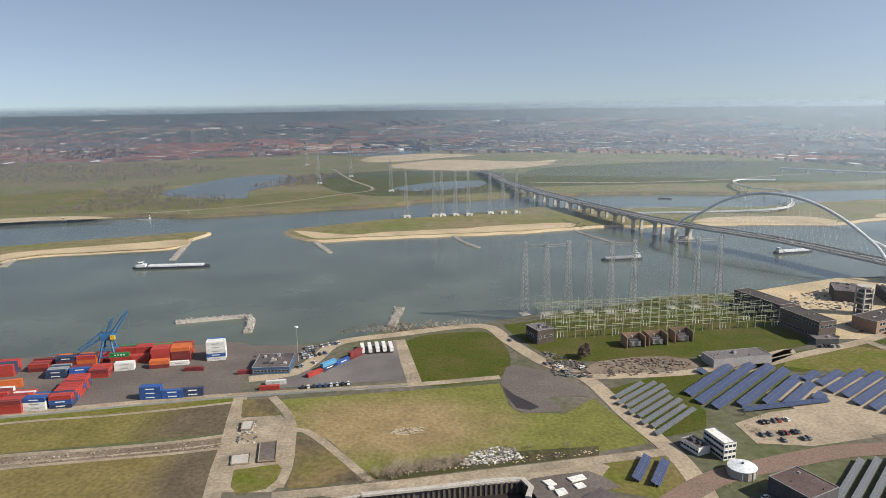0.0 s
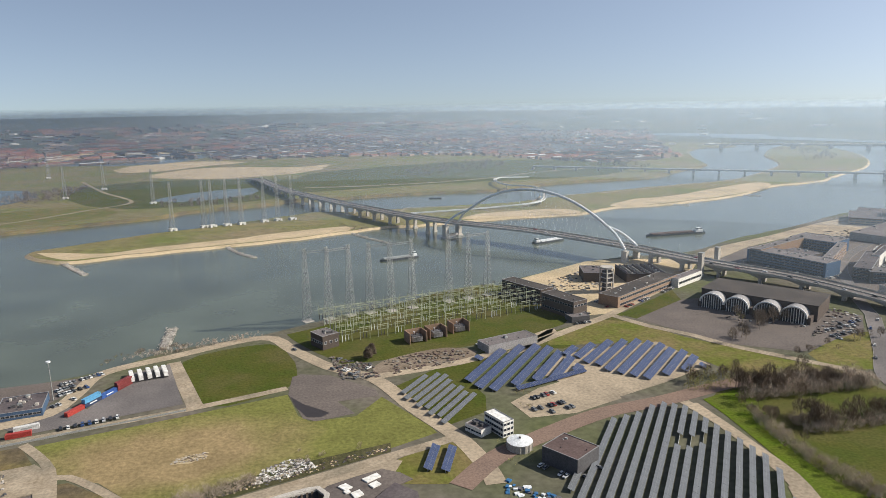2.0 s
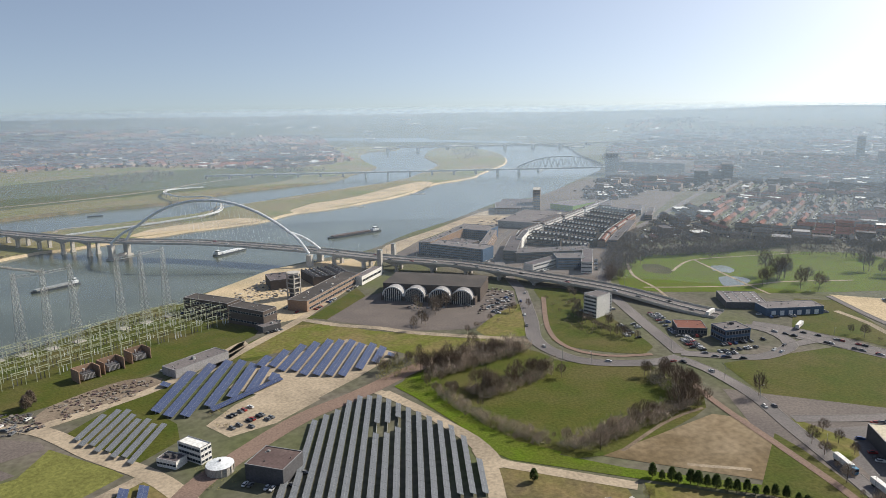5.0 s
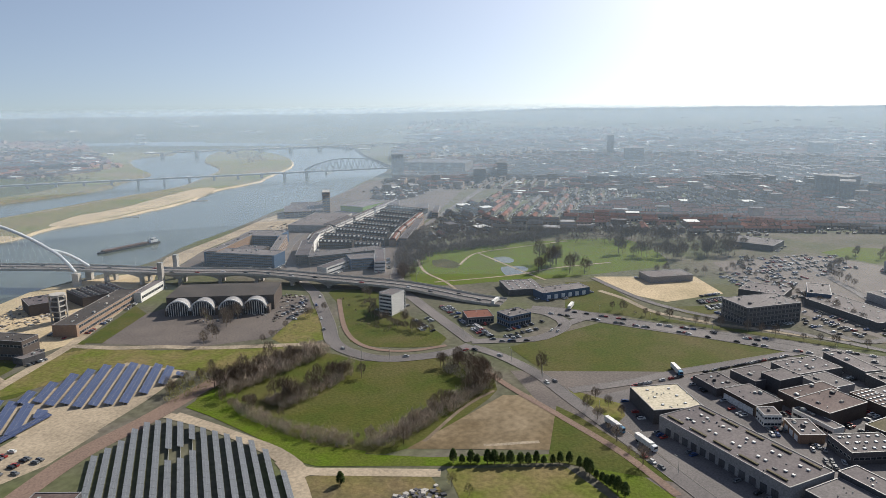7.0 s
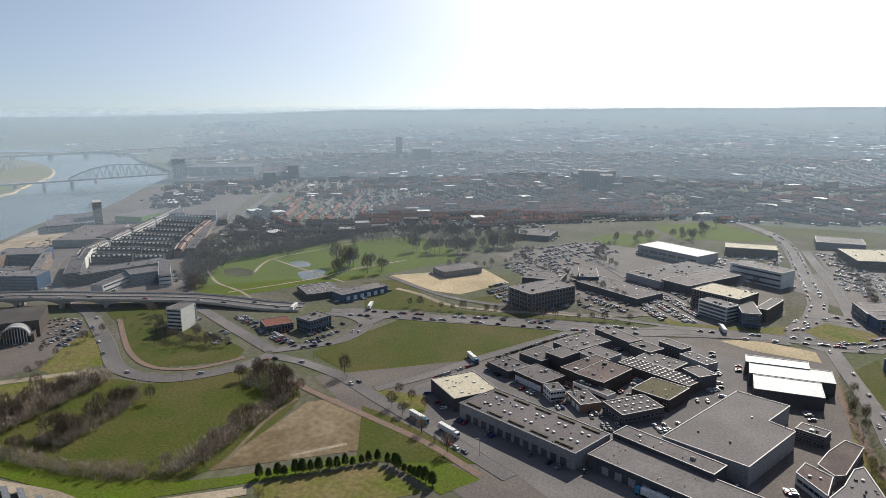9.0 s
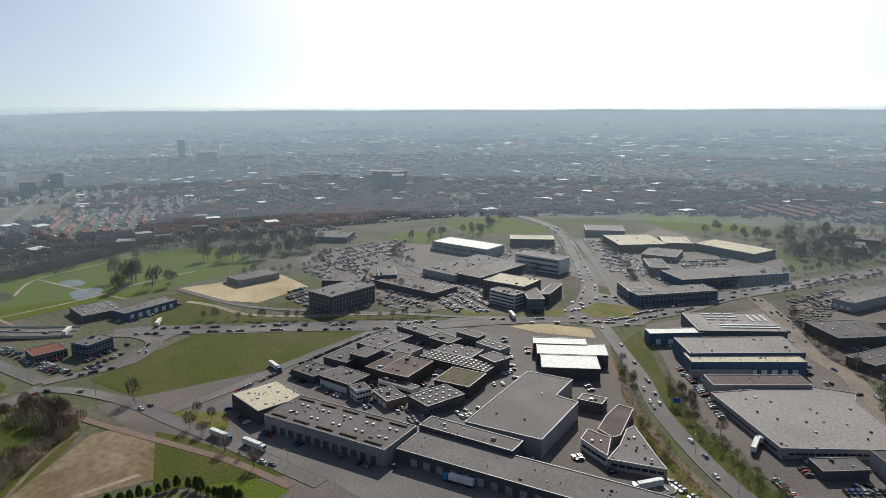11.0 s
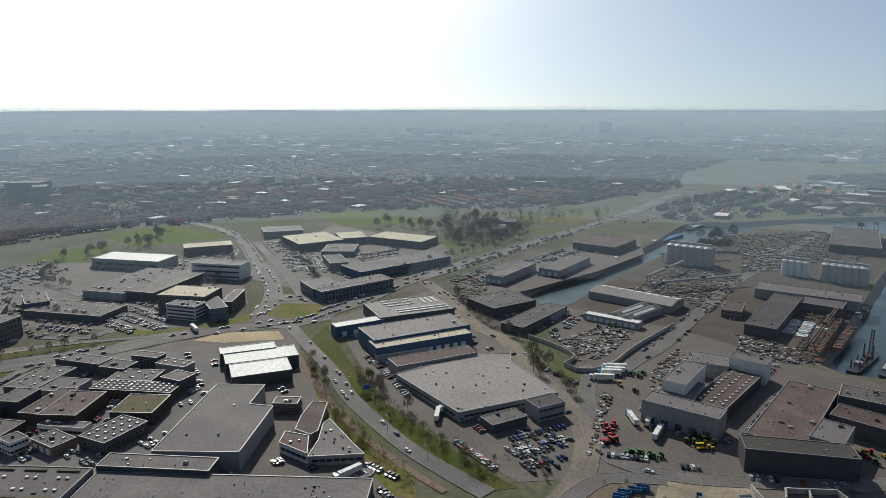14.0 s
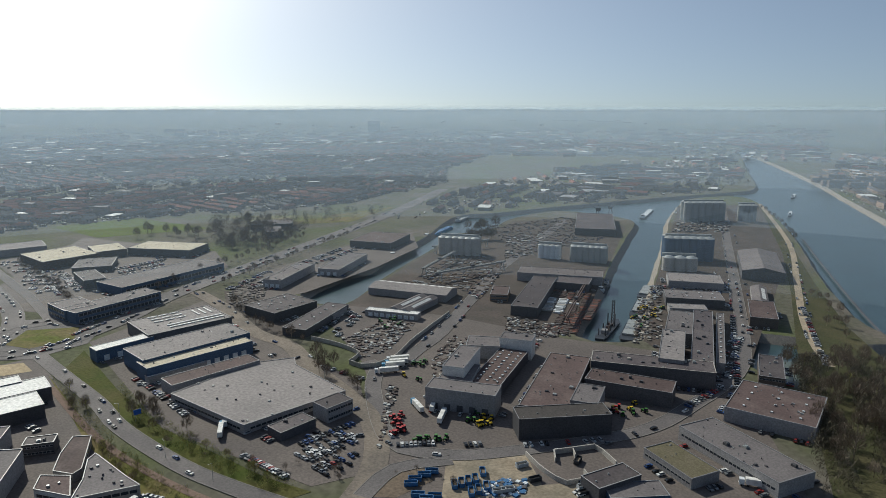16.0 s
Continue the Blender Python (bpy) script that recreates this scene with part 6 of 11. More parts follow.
for s in (-1, 1):
    for name, at, hgt, mat in (("parapet", 11.9, 1.1, CONCRETE), ("crash_barrier", 9.9, 0.8, GALV)):
        bm = bmesh.new()
        sweep(bm, DK, [(s * at - 0.12, -0.19), (s * at - 0.12, hgt), (s * at + 0.12, hgt), (s * at + 0.12, -0.19)])
        part(name, bm, mat, bridge)
bm = bmesh.new()
sweep(bm, DK, [(-0.4, -0.01), (-0.4, 0.8), (0.4, 0.8), (0.4, -0.01)])
part("median_barrier", bm, CONCRETE, bridge)
FEET = [Vector((303.7, 847.5, 13.5)), Vector((424.7, 625.5, 13.5))]
AX = (FEET[1] - FEET[0]).normalized()
NX = Vector((AX.y, -AX.x, 0))
MID = (FEET[0] + FEET[1]) / 2
SPAN = (FEET[1] - FEET[0]).length
RISE = 53.9


def arch_at(u):
    return MID + AX * (u * SPAN / 2) + Vector((0, 0, RISE * (1 - abs(u) ** 2.1)))


def tube(bm, pts, r, n=8, mi=0):
    rows = []
    for i, p in enumerate(pts):
        d = (Vector(pts[min(i + 1, len(pts) - 1)]) - Vector(pts[max(i - 1, 0)])).normalized()
        s = d.cross(Vector((0, 0, 1)))
        s = s.normalized() if s.length > 0.01 else Vector((1, 0, 0))
        u = s.cross(d)
        rows.append([bm.verts.new(Vector(p) + (s * math.cos(2 * math.pi * k / n) + u * math.sin(2 * math.pi * k / n)) * r) for k in range(n)])
    for a, b in zip(rows, rows[1:]):
        for k in range(n):
            bm.faces.new((a[k], a[(k + 1) % n], b[(k + 1) % n], b[k])).material_index = mi
    bm.faces.new(rows[0][::-1]).material_index = mi
    bm.faces.new(rows[-1]).material_index = mi


bm = bmesh.new()
tube(bm, [arch_at(-0.80 + 1.60 * k / 40) for k in range(41)], 1.6, 10)
part("arch_rib", bm, WHITESTEEL, bridge)
for e in (-1, 1):
    for s in (-1, 1):
        bm = bmesh.new()
        top = arch_at(0.80 * e)
        foot = MID + AX * (e * SPAN / 2 * 1.03) + NX * (s * 13.5)
        tube(bm, [top.lerp(foot, k / 8) + Vector((0, 0, 3.0 * math.sin(math.pi * k / 8))) for k in range(9)], 1.5, 8)
        part("arch_leg", bm, WHITESTEEL, bridge)
for k in range(30):
    u = -0.74 + 1.48 * k / 29
    for du in (-0.09, 0.09):
        bm = bmesh.new()
        a = arch_at(u)
        b = MID + AX * ((u + du) * SPAN / 2) + Vector((0, 0, 0.3))
        beam(bm, a, b, 0.05)
        part("hanger", bm, WHITESTEEL, bridge)
# piers with flat concrete arches between them
PIERS = [(p, d) for p, d in along([q for q in DK if q[1] > 880], 42)] + [(p, d) for p, d in along([q for q in DK if 300 < q[1] < 600], 38)]
PIERS = [q for q in PIERS if q[0].z > 5]
for p, d in PIERS:
    n = Vector((d.y, -d.x, 0)).normalized()
    rot = math.degrees(math.atan2(n.y, n.x))
    for s in (-1, 1):
        bm = bmesh.new()
        box(bm, -2.2, -1.3, -p.z - 8, 2.2, 1.3, -2)
        box(bm, -3.0, -1.9, -p.z - 8, 3.0, 1.9, -p.z - 3)
        o = part("pier", bm, CONCRETE, bridge)
        o.matrix_basis = Matrix.Translation(p + n * (7 * s)) @ pose(0, 0, 0, 0, 0, rot)
for grp in ([q for q in PIERS if q[0].y > 870], [q for q in PIERS if q[0].y < 640]):
    for (p, d), (q, d2) in zip(grp, grp[1:]):
        for s in (-1, 1):
            n = Vector((d.y, -d.x, 0)).normalized() * (7 * s)
            bm = bmesh.new()
            m = 10
            lo = [p.lerp(q, k / m) + n + Vector((0, 0, -2.1 - 4.0 * abs(2 * k / m - 1) ** 2.2)) for k in range(m + 1)]
            up = [p.lerp(q, k / m) + n + Vector((0, 0, -1.6)) for k in range(m + 1)]
            w = Vector((d.y, -d.x, 0)).normalized() * 2.0
            A = [bm.verts.new(v - w) for v in lo]
            B = [bm.verts.new(v + w) for v in lo]
            C = [bm.verts.new(v - w) for v in up]
            E = [bm.verts.new(v + w) for v in up]
            for k in range(m):
                bm.faces.new((A[k], A[k + 1], B[k + 1], B[k]))
                bm.faces.new((C[k], A[k], A[k + 1], C[k + 1]))
                bm.faces.new((E[k], B[k], B[k + 1], E[k + 1]))
            part("spandrel_arch", bm, CONCRETE, bridge)
for e in (-1, 1):
    for s in (-1, 1):
        bm = bmesh.new()
        foot = MID + AX * (e * SPAN / 2 * 1.03) + NX * (s * 13)
        box(bm, -3, -3, -9, 3, 3, foot.z - 1)
        box(bm, -4.5, -5, -9, 4.5, 5, -3.5)
        o = part("river_pier", bm, CONCRETE, bridge)
        o.matrix_basis = Matrix.Translation((foot.x, foot.y, 0)) @ pose(0, 0, 0, 0, 0, math.degrees(math.atan2(AX.y, AX.x)))
    bm = bmesh.new()
    foot = MID + AX * (e * SPAN / 2 * 1.03)
    beam(bm, foot - NX * 13 + Vector((0, 0, -16)), foot + NX * 13 + Vector((0, 0, -16)), 4, 3)
    part("pier_beam", bm, CONCRETE, bridge)
for x, y in ((446.6, 534.6), (478.6, 549.5)):
    g = thing("stair_tower", x, y, 0, 20, "tall pale concrete stair tower beside the bridge", "tower")
    bm = bmesh.new()
    box(bm, -2.2, -2.2, 0, 2.2, 2.2, 24)
    part("shaft", bm, CONCRETE, g)
    bm = bmesh.new()
    box(bm, -2.4, -2.4, 24, 2.4, 2.4, 24.5)
    part("cap", bm, GALV, g)
# street lamps on the bridge
LAMP = thing("street_lamp", 0, 0, -500, 0, "slim grey street lamp with a single arm", "street lamp", "lamps along the bridge")
bm = bmesh.new()
drum(bm, 0, 0, 0, 9, 0.12, 0.07, 6)
part("pole", bm, GALV, LAMP)
bm = bmesh.new()
beam(bm, (0, 0, 9), (0, 1.8, 9.2), 0.09)
box(bm, -0.15, 1.3, 9.15, 0.15, 2.1, 9.3)
part("lamp_head", bm, GALV, LAMP)
first = True
for p, d in along(DK, 36):
    if p.z < 3:
        continue
    m = pose(p.x, p.y, p.z, 0, 0, math.degrees(math.atan2(d.y, d.x))) @ pose(0, 10.6, 0)
    if first:
        LAMP.matrix_world = m
        first = False
    else:
        copy_thing(LAMP, m)
for x, y in [(436.1, 207.6), (454.8, 246.0), (373.5, 233.0), (368.8, 252.7), (396.6, 291.3), (408.8, 158.8), (391.7, 131.0), (350.3, 84.2), (327.4, 58.2), (308.1, 36.1), (532.8, 131.3), (527.9, 90.0), (524.3, 44.1), (524.5, 5.9), (519.1, -36.6)] + [(513.2, -119.3), (518.1, -148.8), (495.0, -219.4), (353.8, -172.5), (294.5, -163.8), (257.4, -165.1), (305.1, -279.7), (261.3, -271.8), (684.2, -235.7), (807.2, -263.1), (512.9, -264.8), (555.7, -341.1), (585.1, -426.5)]:
    copy_thing(LAMP, pose(x, y, 0.2, 0, 0, (x * 7) % 360))

CY = curve3([(302.5, 1048.5, -2.6), (433.8, 1042.8, -1.0), (524.2, 1045.7, 2.5), (575.2, 1114.5, 5.5), (601.1, 1213.3, 7.0), (566.1, 1258.7, 7.5), (574.6, 1340.9, 7.0), (602.7, 1399.0, 5.0), (634.6, 1429.1, 3.0), (700.1, 1437.0, 0.2)], 8)
loop = thing("cycle_bridge", 0, 0, 0, 0, "slender white cycle bridge curving down to the island", "bridge")
bm = bmesh.new()
sweep(bm, CY, [(-2.4, -0.7), (-2.4, 0), (2.4, 0), (2.4, -0.7)])
part("deck", bm, CONCRETE, loop)
for s in (-1, 1):
    bm = bmesh.new()
    sweep(bm, CY, [(s * 2.5 - 0.12, -0.5), (s * 2.5 - 0.12, 1.2), (s * 2.5 + 0.12, 1.2), (s * 2.5 + 0.12, -0.5)])
    part("parapet", bm, WHITESTEEL, loop)
for p, d in along(CY, 34):
    if p.z > 0:
        bm = bmesh.new()
        drum(bm, p.x, p.y, -7, p.z - 0.7, 0.7, 0.7, 8)
        part("pier", bm, CONCRETE, loop)

# ---- railway bridge and old road bridge upstream ----
rail = thing("railway_bridge", 0, 0, 0, 0, "grey steel railway bridge with one trussed arch span", "bridge")
R0, R1 = Vector((1388, 1102, 8)), Vector((1560, 955, 8))
RD = (R1 - R0).normalized()
RN = Vector((RD.y, -RD.x, 0))
bm = bmesh.new()
start = R0 - RD * 780
sweep(bm, [tuple(start), tuple(R0), tuple(R1), tuple(R1 + RD * 160)], [(-6, -3), (-6, 0.6), (6, 0.6), (6, -3)])
part("deck", bm, GALV, rail)
for k in range(15):
    p = start + RD * (k * 56)
    bm = bmesh.new()
    box(bm, -7, -2.5, -8, 7, 2.5, 5)
    o = part("pier", bm, CONCRETE, rail)
    o.matrix_basis = pose(p.x, p.y, 0, 0, 0, math.degrees(math.atan2(RN.y, RN.x)))
L = (R1 - R0).length
for s in (-1, 1):
    top = [R0 + RD * (L * k / 14) + RN * (5.5 * s) + Vector((0, 0, 4 + 25 * (1 - abs(2 * k / 14 - 1) ** 2.2))) for k in range(15)]
    low = [R0 + RD * (L * k / 14) + RN * (5.5 * s) for k in range(15)]
    bm = bmesh.new()
    for a, b in zip(top, top[1:]):
        beam(bm, a, b, 1.6)
    beam(bm, low[0], top[0], 1.4)
    beam(bm, low[-1], top[-1], 1.4)
    part("arch_chord", bm, GALV, rail)
    bm = bmesh.new()
    for k in range(14):
        m = (low[k] + low[k + 1]) / 2
        beam(bm, top[k], m, 0.9)
        beam(bm, m, top[k + 1], 0.9)
    part("truss_web", bm, GALV, rail)
old = thing("old_road_bridge", 0, 0, 0, 0, "distant low arched road bridge", "bridge")
O0, O1 = Vector((1700, 2060, 12)), Vector((2700, 1420, 12))
bm = bmesh.new()
sweep(bm, [tuple(O0), tuple(O1)], [(-9, -2.5), (-9, 1.2), (9, 1.2), (9, -2.5)])
part("deck", bm, CONCRETE, old)
OD = (O1 - O0).normalized()
for k in range(10):
    p = O0.lerp(O1, (k + 0.5) / 10)
    bm = bmesh.new()
    box(bm, -12, -5, -8, 12, 5, 9)
    o = part("pier", bm, CONCRETE, old)
    o.matrix_basis = pose(p.x, p.y, 0, 0, 0, math.degrees(math.atan2(OD.x, -OD.y)))
for k in range(9):
    a, b = O0.lerp(O1, (k + 0.5) / 10), O0.lerp(O1, (k + 1.5) / 10)
    bm = bmesh.new()
    for j in range(8):
        h0, h1 = -9 * (2 * j / 8 - 1) ** 2, -9 * (2 * (j + 1) / 8 - 1) ** 2
        beam(bm, a.lerp(b, j / 8) + Vector((0, 0, h0 - 2)), a.lerp(b, (j + 1) / 8) + Vector((0, 0, h1 - 2)), 12, 1.5)
    part("arch_span", bm, CONCRETE, old)

# ---- old vaulted hall ----
def vaulted_hall(x, y, rot, w, d, h):
    g = thing("vaulted_hall", x, y, 0, rot, "old dark industrial hall with four arched glass gables", "hall")
    bm = bmesh.new()
    box(bm, -w / 2, -d / 2 + 4, 0, w / 2, d / 2, h + 1.5)
    part("wall", bm, DARKBRICK, g)
    bm = bmesh.new()
    box(bm, -w / 2 - 0.3, -d / 2 + 3.7, h + 1.51, w / 2 + 0.3, d / 2 + 0.3, h + 2.2)
    part("roof", bm, DARKROOF, g)
    bm = bmesh.new()
    for u in (-0.47, -0.25, -0.01, 0.23, 0.46):
        box(bm, u * w - 1.2, -d / 2 - 7, 0, u * w + 1.2, -d / 2 + 3.95, h * 0.55)
    part("buttress", bm, DARKBRICK, g)
    r = w / 9.6
    for k, u in enumerate((-0.36, -0.14, 0.12, 0.34)):
        cx = u * w
        bm = bmesh.new()
        n = 12
        for y0, y1 in ((-d / 2 - 8, -d / 2 + 3.9),):
            f = [bm.verts.new((cx + r * math.cos(math.pi * i / n), y0, h * 0.45 + r * 0.85 * math.sin(math.pi * i / n))) for i in range(n + 1)]
            b = [bm.verts.new((cx + r * math.cos(math.pi * i / n), y1, h * 0.45 + r * 0.85 * math.sin(math.pi * i / n))) for i in range(n + 1)]
            for i in range(n):
                bm.faces.new((f[i], f[i + 1], b[i + 1], b[i]))
            bl = [bm.verts.new((cx + s * r, yy, 0)) for yy in (y0, y1) for s in (1, -1)]
            bm.faces.new((bl[0], f[0], b[0], bl[2]))
            bm.faces.new((bl[1], bl[3], b[-1], f[-1]))
        part("vault", bm, CLAD, g)
        bm = bmesh.new()
        tube(bm, [(cx + r * math.cos(math.pi * i / n), -d / 2 - 8, h * 0.45 + r * 0.85 * math.sin(math.pi * i / n)) for i in range(n + 1)], 0.7, 6)
        part("arch_rim", bm, WHITEWALL, g)
        bm = bmesh.new()
        y0 = -d / 2 - 7.6
        f = [bm.verts.new((cx + r * 0.92 * math.cos(math.pi * i / n), y0, h * 0.45 + r * 0.78 * math.sin(math.pi * i / n))) for i in range(n + 1)]
        lo = [bm.verts.new((cx + s * r * 0.92, y0, 0)) for s in (1, -1)]
        bm.faces.new([lo[0]] + f + [lo[1]])
        part("glass_gable", bm, GLASS, g)
        for i in range(-4, 5):
            bm = bmesh.new()
            a = i * r * 0.2
            top = h * 0.45 + 0.78 * math.sqrt(max(r * r * 0.85 - a * a, 0.1))
            box(bm, cx + a - 0.22, y0 - 0.3, 0, cx + a + 0.22, y0 - 0.02, top)
            part("mullion", bm, WHITEWALL, g)
    return g


vaulted_hall(428.6, 434.2, -58.6, 89.4, 46.3, 11.0)
# brick tower of the power station
x, y = 333.7, 522.7
g = thing("coal_tower", x, y, 0, 15, "stripped concrete tower with open floors", "tower")
for k in range(5):
    bm = bmesh.new()
    box(bm, -4.5, -4.5, k * 4.4, 4.5, 4.5, k * 4.4 + 0.6)
    part("floor_slab", bm, CONCRETE, g)
    for sx in (-1, 1):
        for sy in (-1, 1):
            bm = bmesh.new()
            box(bm, sx * 4.1 - 0.5, sy * 4.1 - 0.5, k * 4.4 + 0.6, sx * 4.1 + 0.5, sy * 4.1 + 0.5, k * 4.4 + 4.4)
            part("column", bm, CONCRETE, g)
bm = bmesh.new()
box(bm, -3, -3, 0.6, 3, 3, 20)
part("core", bm, DARKCLAD, g)
bm = bmesh.new()
drum(bm, 0, 0, 22, 23.5, 6.3, 6.3, 8)
part("crown", bm, CONCRETE, g)

# ---- substation ----
def lattice(bm, h, w0, w1, n, t):
    P = lambda k, i: Vector(((w0 + (w1 - w0) * k / n) / 2 * (1, -1, -1, 1)[i], (w0 + (w1 - w0) * k / n) / 2 * (1, 1, -1, -1)[i], h * k / n))
    for i in range(4):
        beam(bm, P(0, i), P(n, i), t * 1.5)
    for k in range(n):
        for i in range(4):
            j = (i + 1) % 4
            beam(bm, P(k, i), P(k + 1, j), t)
            beam(bm, P(k, j), P(k + 1, i), t)


bm = bmesh.new()
lattice(bm, 60, 6.0, 2.0, 15, 0.15)
PYLON = mesh_of("lattice_shaft", bm, GALV)
bm = bmesh.new()
box(bm, -4, -4, 0, 4, 4, 0.5)
PYLON_BASE = mesh_of("footing", bm, CONCRETE)
tops = []
for grp in ([(65.6, 534.6), (83.0, 533.8), (101.2, 537.6)], [(118.0, 538.3), (135.9, 537.5), (155.0, 539.8)], [(190.1, 546.1), (209.3, 548.4), (229.2, 552.4)]):
    row = []
    for x, y in grp:
        g = thing("lattice_tower", x, y, 0, 20, "tall slim galvanised lattice tower in the substation", "lattice tower", "towers of the river crossing")
        reuse("lattice_shaft", PYLON, g, pose(0, 0, 0))
        reuse("footing", PYLON_BASE, g, pose(0, 0, 0))
        row.append(Vector((x, y, 56)))
    g = thing("line_beam", 0, 0, 0, 0, "lattice crossbeam carrying lines between towers", "crossbeam")
    for a, b in zip(row, row[1:]):
        bm = bmesh.new()
        u = Vector((0, 0, 1.6))
        beam(bm, a, b, 0.35)
        beam(bm, a + u, b + u, 0.35)
        for k in range(14):
            beam(bm, a.lerp(b, k / 14) + u * (k % 2), a.lerp(b, (k + 1) / 14) + u * ((k + 1) % 2), 0.2)
        part("beam", bm, GALV, g)
S0, S1, S2 = Vector((*(78.2, 476.6), 0)), Vector((*(258.7, 498.9), 0)), Vector((*(94.4, 510.0), 0))
su = (S1 - S0)
SL = su.length
su.normalize()
sv = Vector((-su.y, su.x, 0))
srot = math.degrees(math.atan2(su.y, su.x))
for k in range(13):
    p = S0 + su * (SL * (k + 0.5) / 13)
    g = thing("gantry", p.x, p.y, 0, srot, "pale green steel portal gantry with insulators", "gantry", "gantries of the substation")
    for j in range(5):
        y = j * 15.0 - 4
        hgt = 13 if j % 2 else 10
        for sx in (-3.8, 3.8):
            bm = bmesh.new()
            beam(bm, (sx, y, 0), (sx, y, hgt), 0.28)
            beam(bm, (sx, y, hgt), (sx, y, hgt + 3), 0.14)
            part("post", bm, GREENSTEEL, g)
        bm = bmesh.new()
        beam(bm, (-4.6, y, hgt - 0.4), (4.6, y, hgt - 0.4), 0.36)
        beam(bm, (-4.6, y, hgt - 4), (4.6, y, hgt - 4), 0.2)
        part("crossbeam", bm, GREENSTEEL, g)
        for sx in (-2.4, 0, 2.4):
            bm = bmesh.new()
            drum(bm, sx, y + 3.5, 0, 2.4, 0.32, 0.32, 6)
            drum(bm, sx, y + 3.5, 2.4, 4.4, 0.22, 0.22, 6)
            part("insulator", bm, DARKCLAD if (j + k) % 3 else WHITESTEEL, g)
bm = bmesh.new()
for j in range(11):
    o = sv * (j * 6.2 - 6)
    z = 9 + 3 * (j % 2)
    beam(bm, S0 + o + Vector((0, 0, z)), S1 + o + Vector((0, 0, z)), 0.18)
tagged(new("busbar", mesh_of("busbar", bm, GREENSTEEL)), "long parallel pale green busbars over the gantries", "busbar", kind="stuff")
for (x, y) in [(133.4, 457.8), (150.2, 461.8), (170.4, 468.1)]:
    g = thing("transformer", x, y, 0, srot, "large grey transformer between firewalls", "transformer", "transformers in a row")
    bm = bmesh.new()
    box(bm, -4, -2.6, 0.8, 4, 2.6, 5)
    part("tank", bm, DARKCLAD, g)
    bm = bmesh.new()
    drum(bm, 0, 3.4, 5.2, 6.4, 0.7, 0.7, 10)
    box(bm, -4, -2.9, 0.9, -3.2, 3, 4.4)
    part("conservator", bm, CLAD, g)
    for k in range(9):
        bm = bmesh.new()
        box(bm, -3.6 + k * 0.85, -4.2, 1.0, -3.3 + k * 0.85, -2.62, 4.4)
        part("radiator_fin", bm, CLAD, g)
    for sx in (-2, 0, 2):
        bm = bmesh.new()
        drum(bm, sx, 0, 5, 7.4, 0.35, 0.2, 8)
        part("bushing", bm, BROWNROOF, g)
    for sx in (-6.6, 6.6):
        bm = bmesh.new()
        box(bm, sx - 0.3, -5, 0, sx + 0.3, 6, 8)
        part("firewall", bm, BRICK, g)
    bm = bmesh.new()
    box(bm, -6.3, 5.4, 0, 6.3, 6, 8)
    part("back_wall", bm, BRICK, g)

# ---- solar fields ----
bm = bmesh.new()
xs = [-3.0] + [v for i in range(6) for v in (-2.98 + i * 0.995, -2.03 + i * 0.995)] + [3.0]
ys = [-1.7, -1.67, -0.03, 0.03, 1.67, 1.7]
V = [[bm.verts.new((px, py, 0.03 if 0 < i < len(xs) - 1 else 0.0)) for i, px in enumerate(xs)] for py in ys]
for j in range(5):
    for i in range(len(xs) - 1):
        bm.faces.new((V[j][i], V[j][i + 1], V[j + 1][i + 1], V[j + 1][i])).material_index = 0 if j % 2 and i % 2 else 1
PANELS = bpy.data.meshes.new("solar_panel")
bm.to_mesh(PANELS)
bm.free()
PANELS.materials.append(PANEL)
PANELS.materials.append(ALU)
SHEEN_PANELS = PANELS.copy()
SHEEN_PANELS.materials[0] = SHEENPANEL


def solar_field(poly, a, b, spacing, wide, holes=(), tilt=20, mesh=None):
    """Rows of tilted panel tables inside an outline, along the way from a to b."""
    d = (Vector(b) - Vector(a)).normalized()
    n = Vector((-d.y, d.x))
    if n.dot(Vector(SUN_DIR[:2])) > 0:
        n = -n
    rot = math.degrees(math.atan2(d.y, d.x)) if Vector((-d.y, d.x)).dot(n) > 0 else math.degrees(math.atan2(-d.y, -d.x))
    us = [Vector(p).dot(d) for p in poly]
    vs = [Vector(p).dot(n) for p in poly]
    v = min(vs) + spacing * 0.5
    while v < max(vs):
        g, ks = None, []
        u = min(us) + 3.1
        while u < max(us):
            c = d * u + n * v
            if inside(c, poly) and not any(inside(c, h) for h in holes):
                if g is None:
                    g = thing("solar_row", c.x, c.y, 0, rot, "row of tilted blue-black solar panels on steel racks", "solar panels", "rows of the solar field")
                    u0 = u
                k = (u - u0) * (1 if abs(math.cos(radians(rot)) - d.x) < 1e-3 and abs(math.sin(radians(rot)) - d.y) < 1e-3 else -1)
                m = pose(k, 0, 1.6) @ pose(0, 0, 0, tilt) @ Matrix.Diagonal((1, wide / 3.4, 1, 1))
                reuse("solar_panel", mesh or PANELS, g, m)
                ks.append(k)
            u += 6.08
        if g:
            bm = bmesh.new()
            box(bm, min(ks) - 3, -0.06, 0, max(ks) + 3, 0.06, 1.55)
            part("rack", bm, GALV, g)
        v += spacing


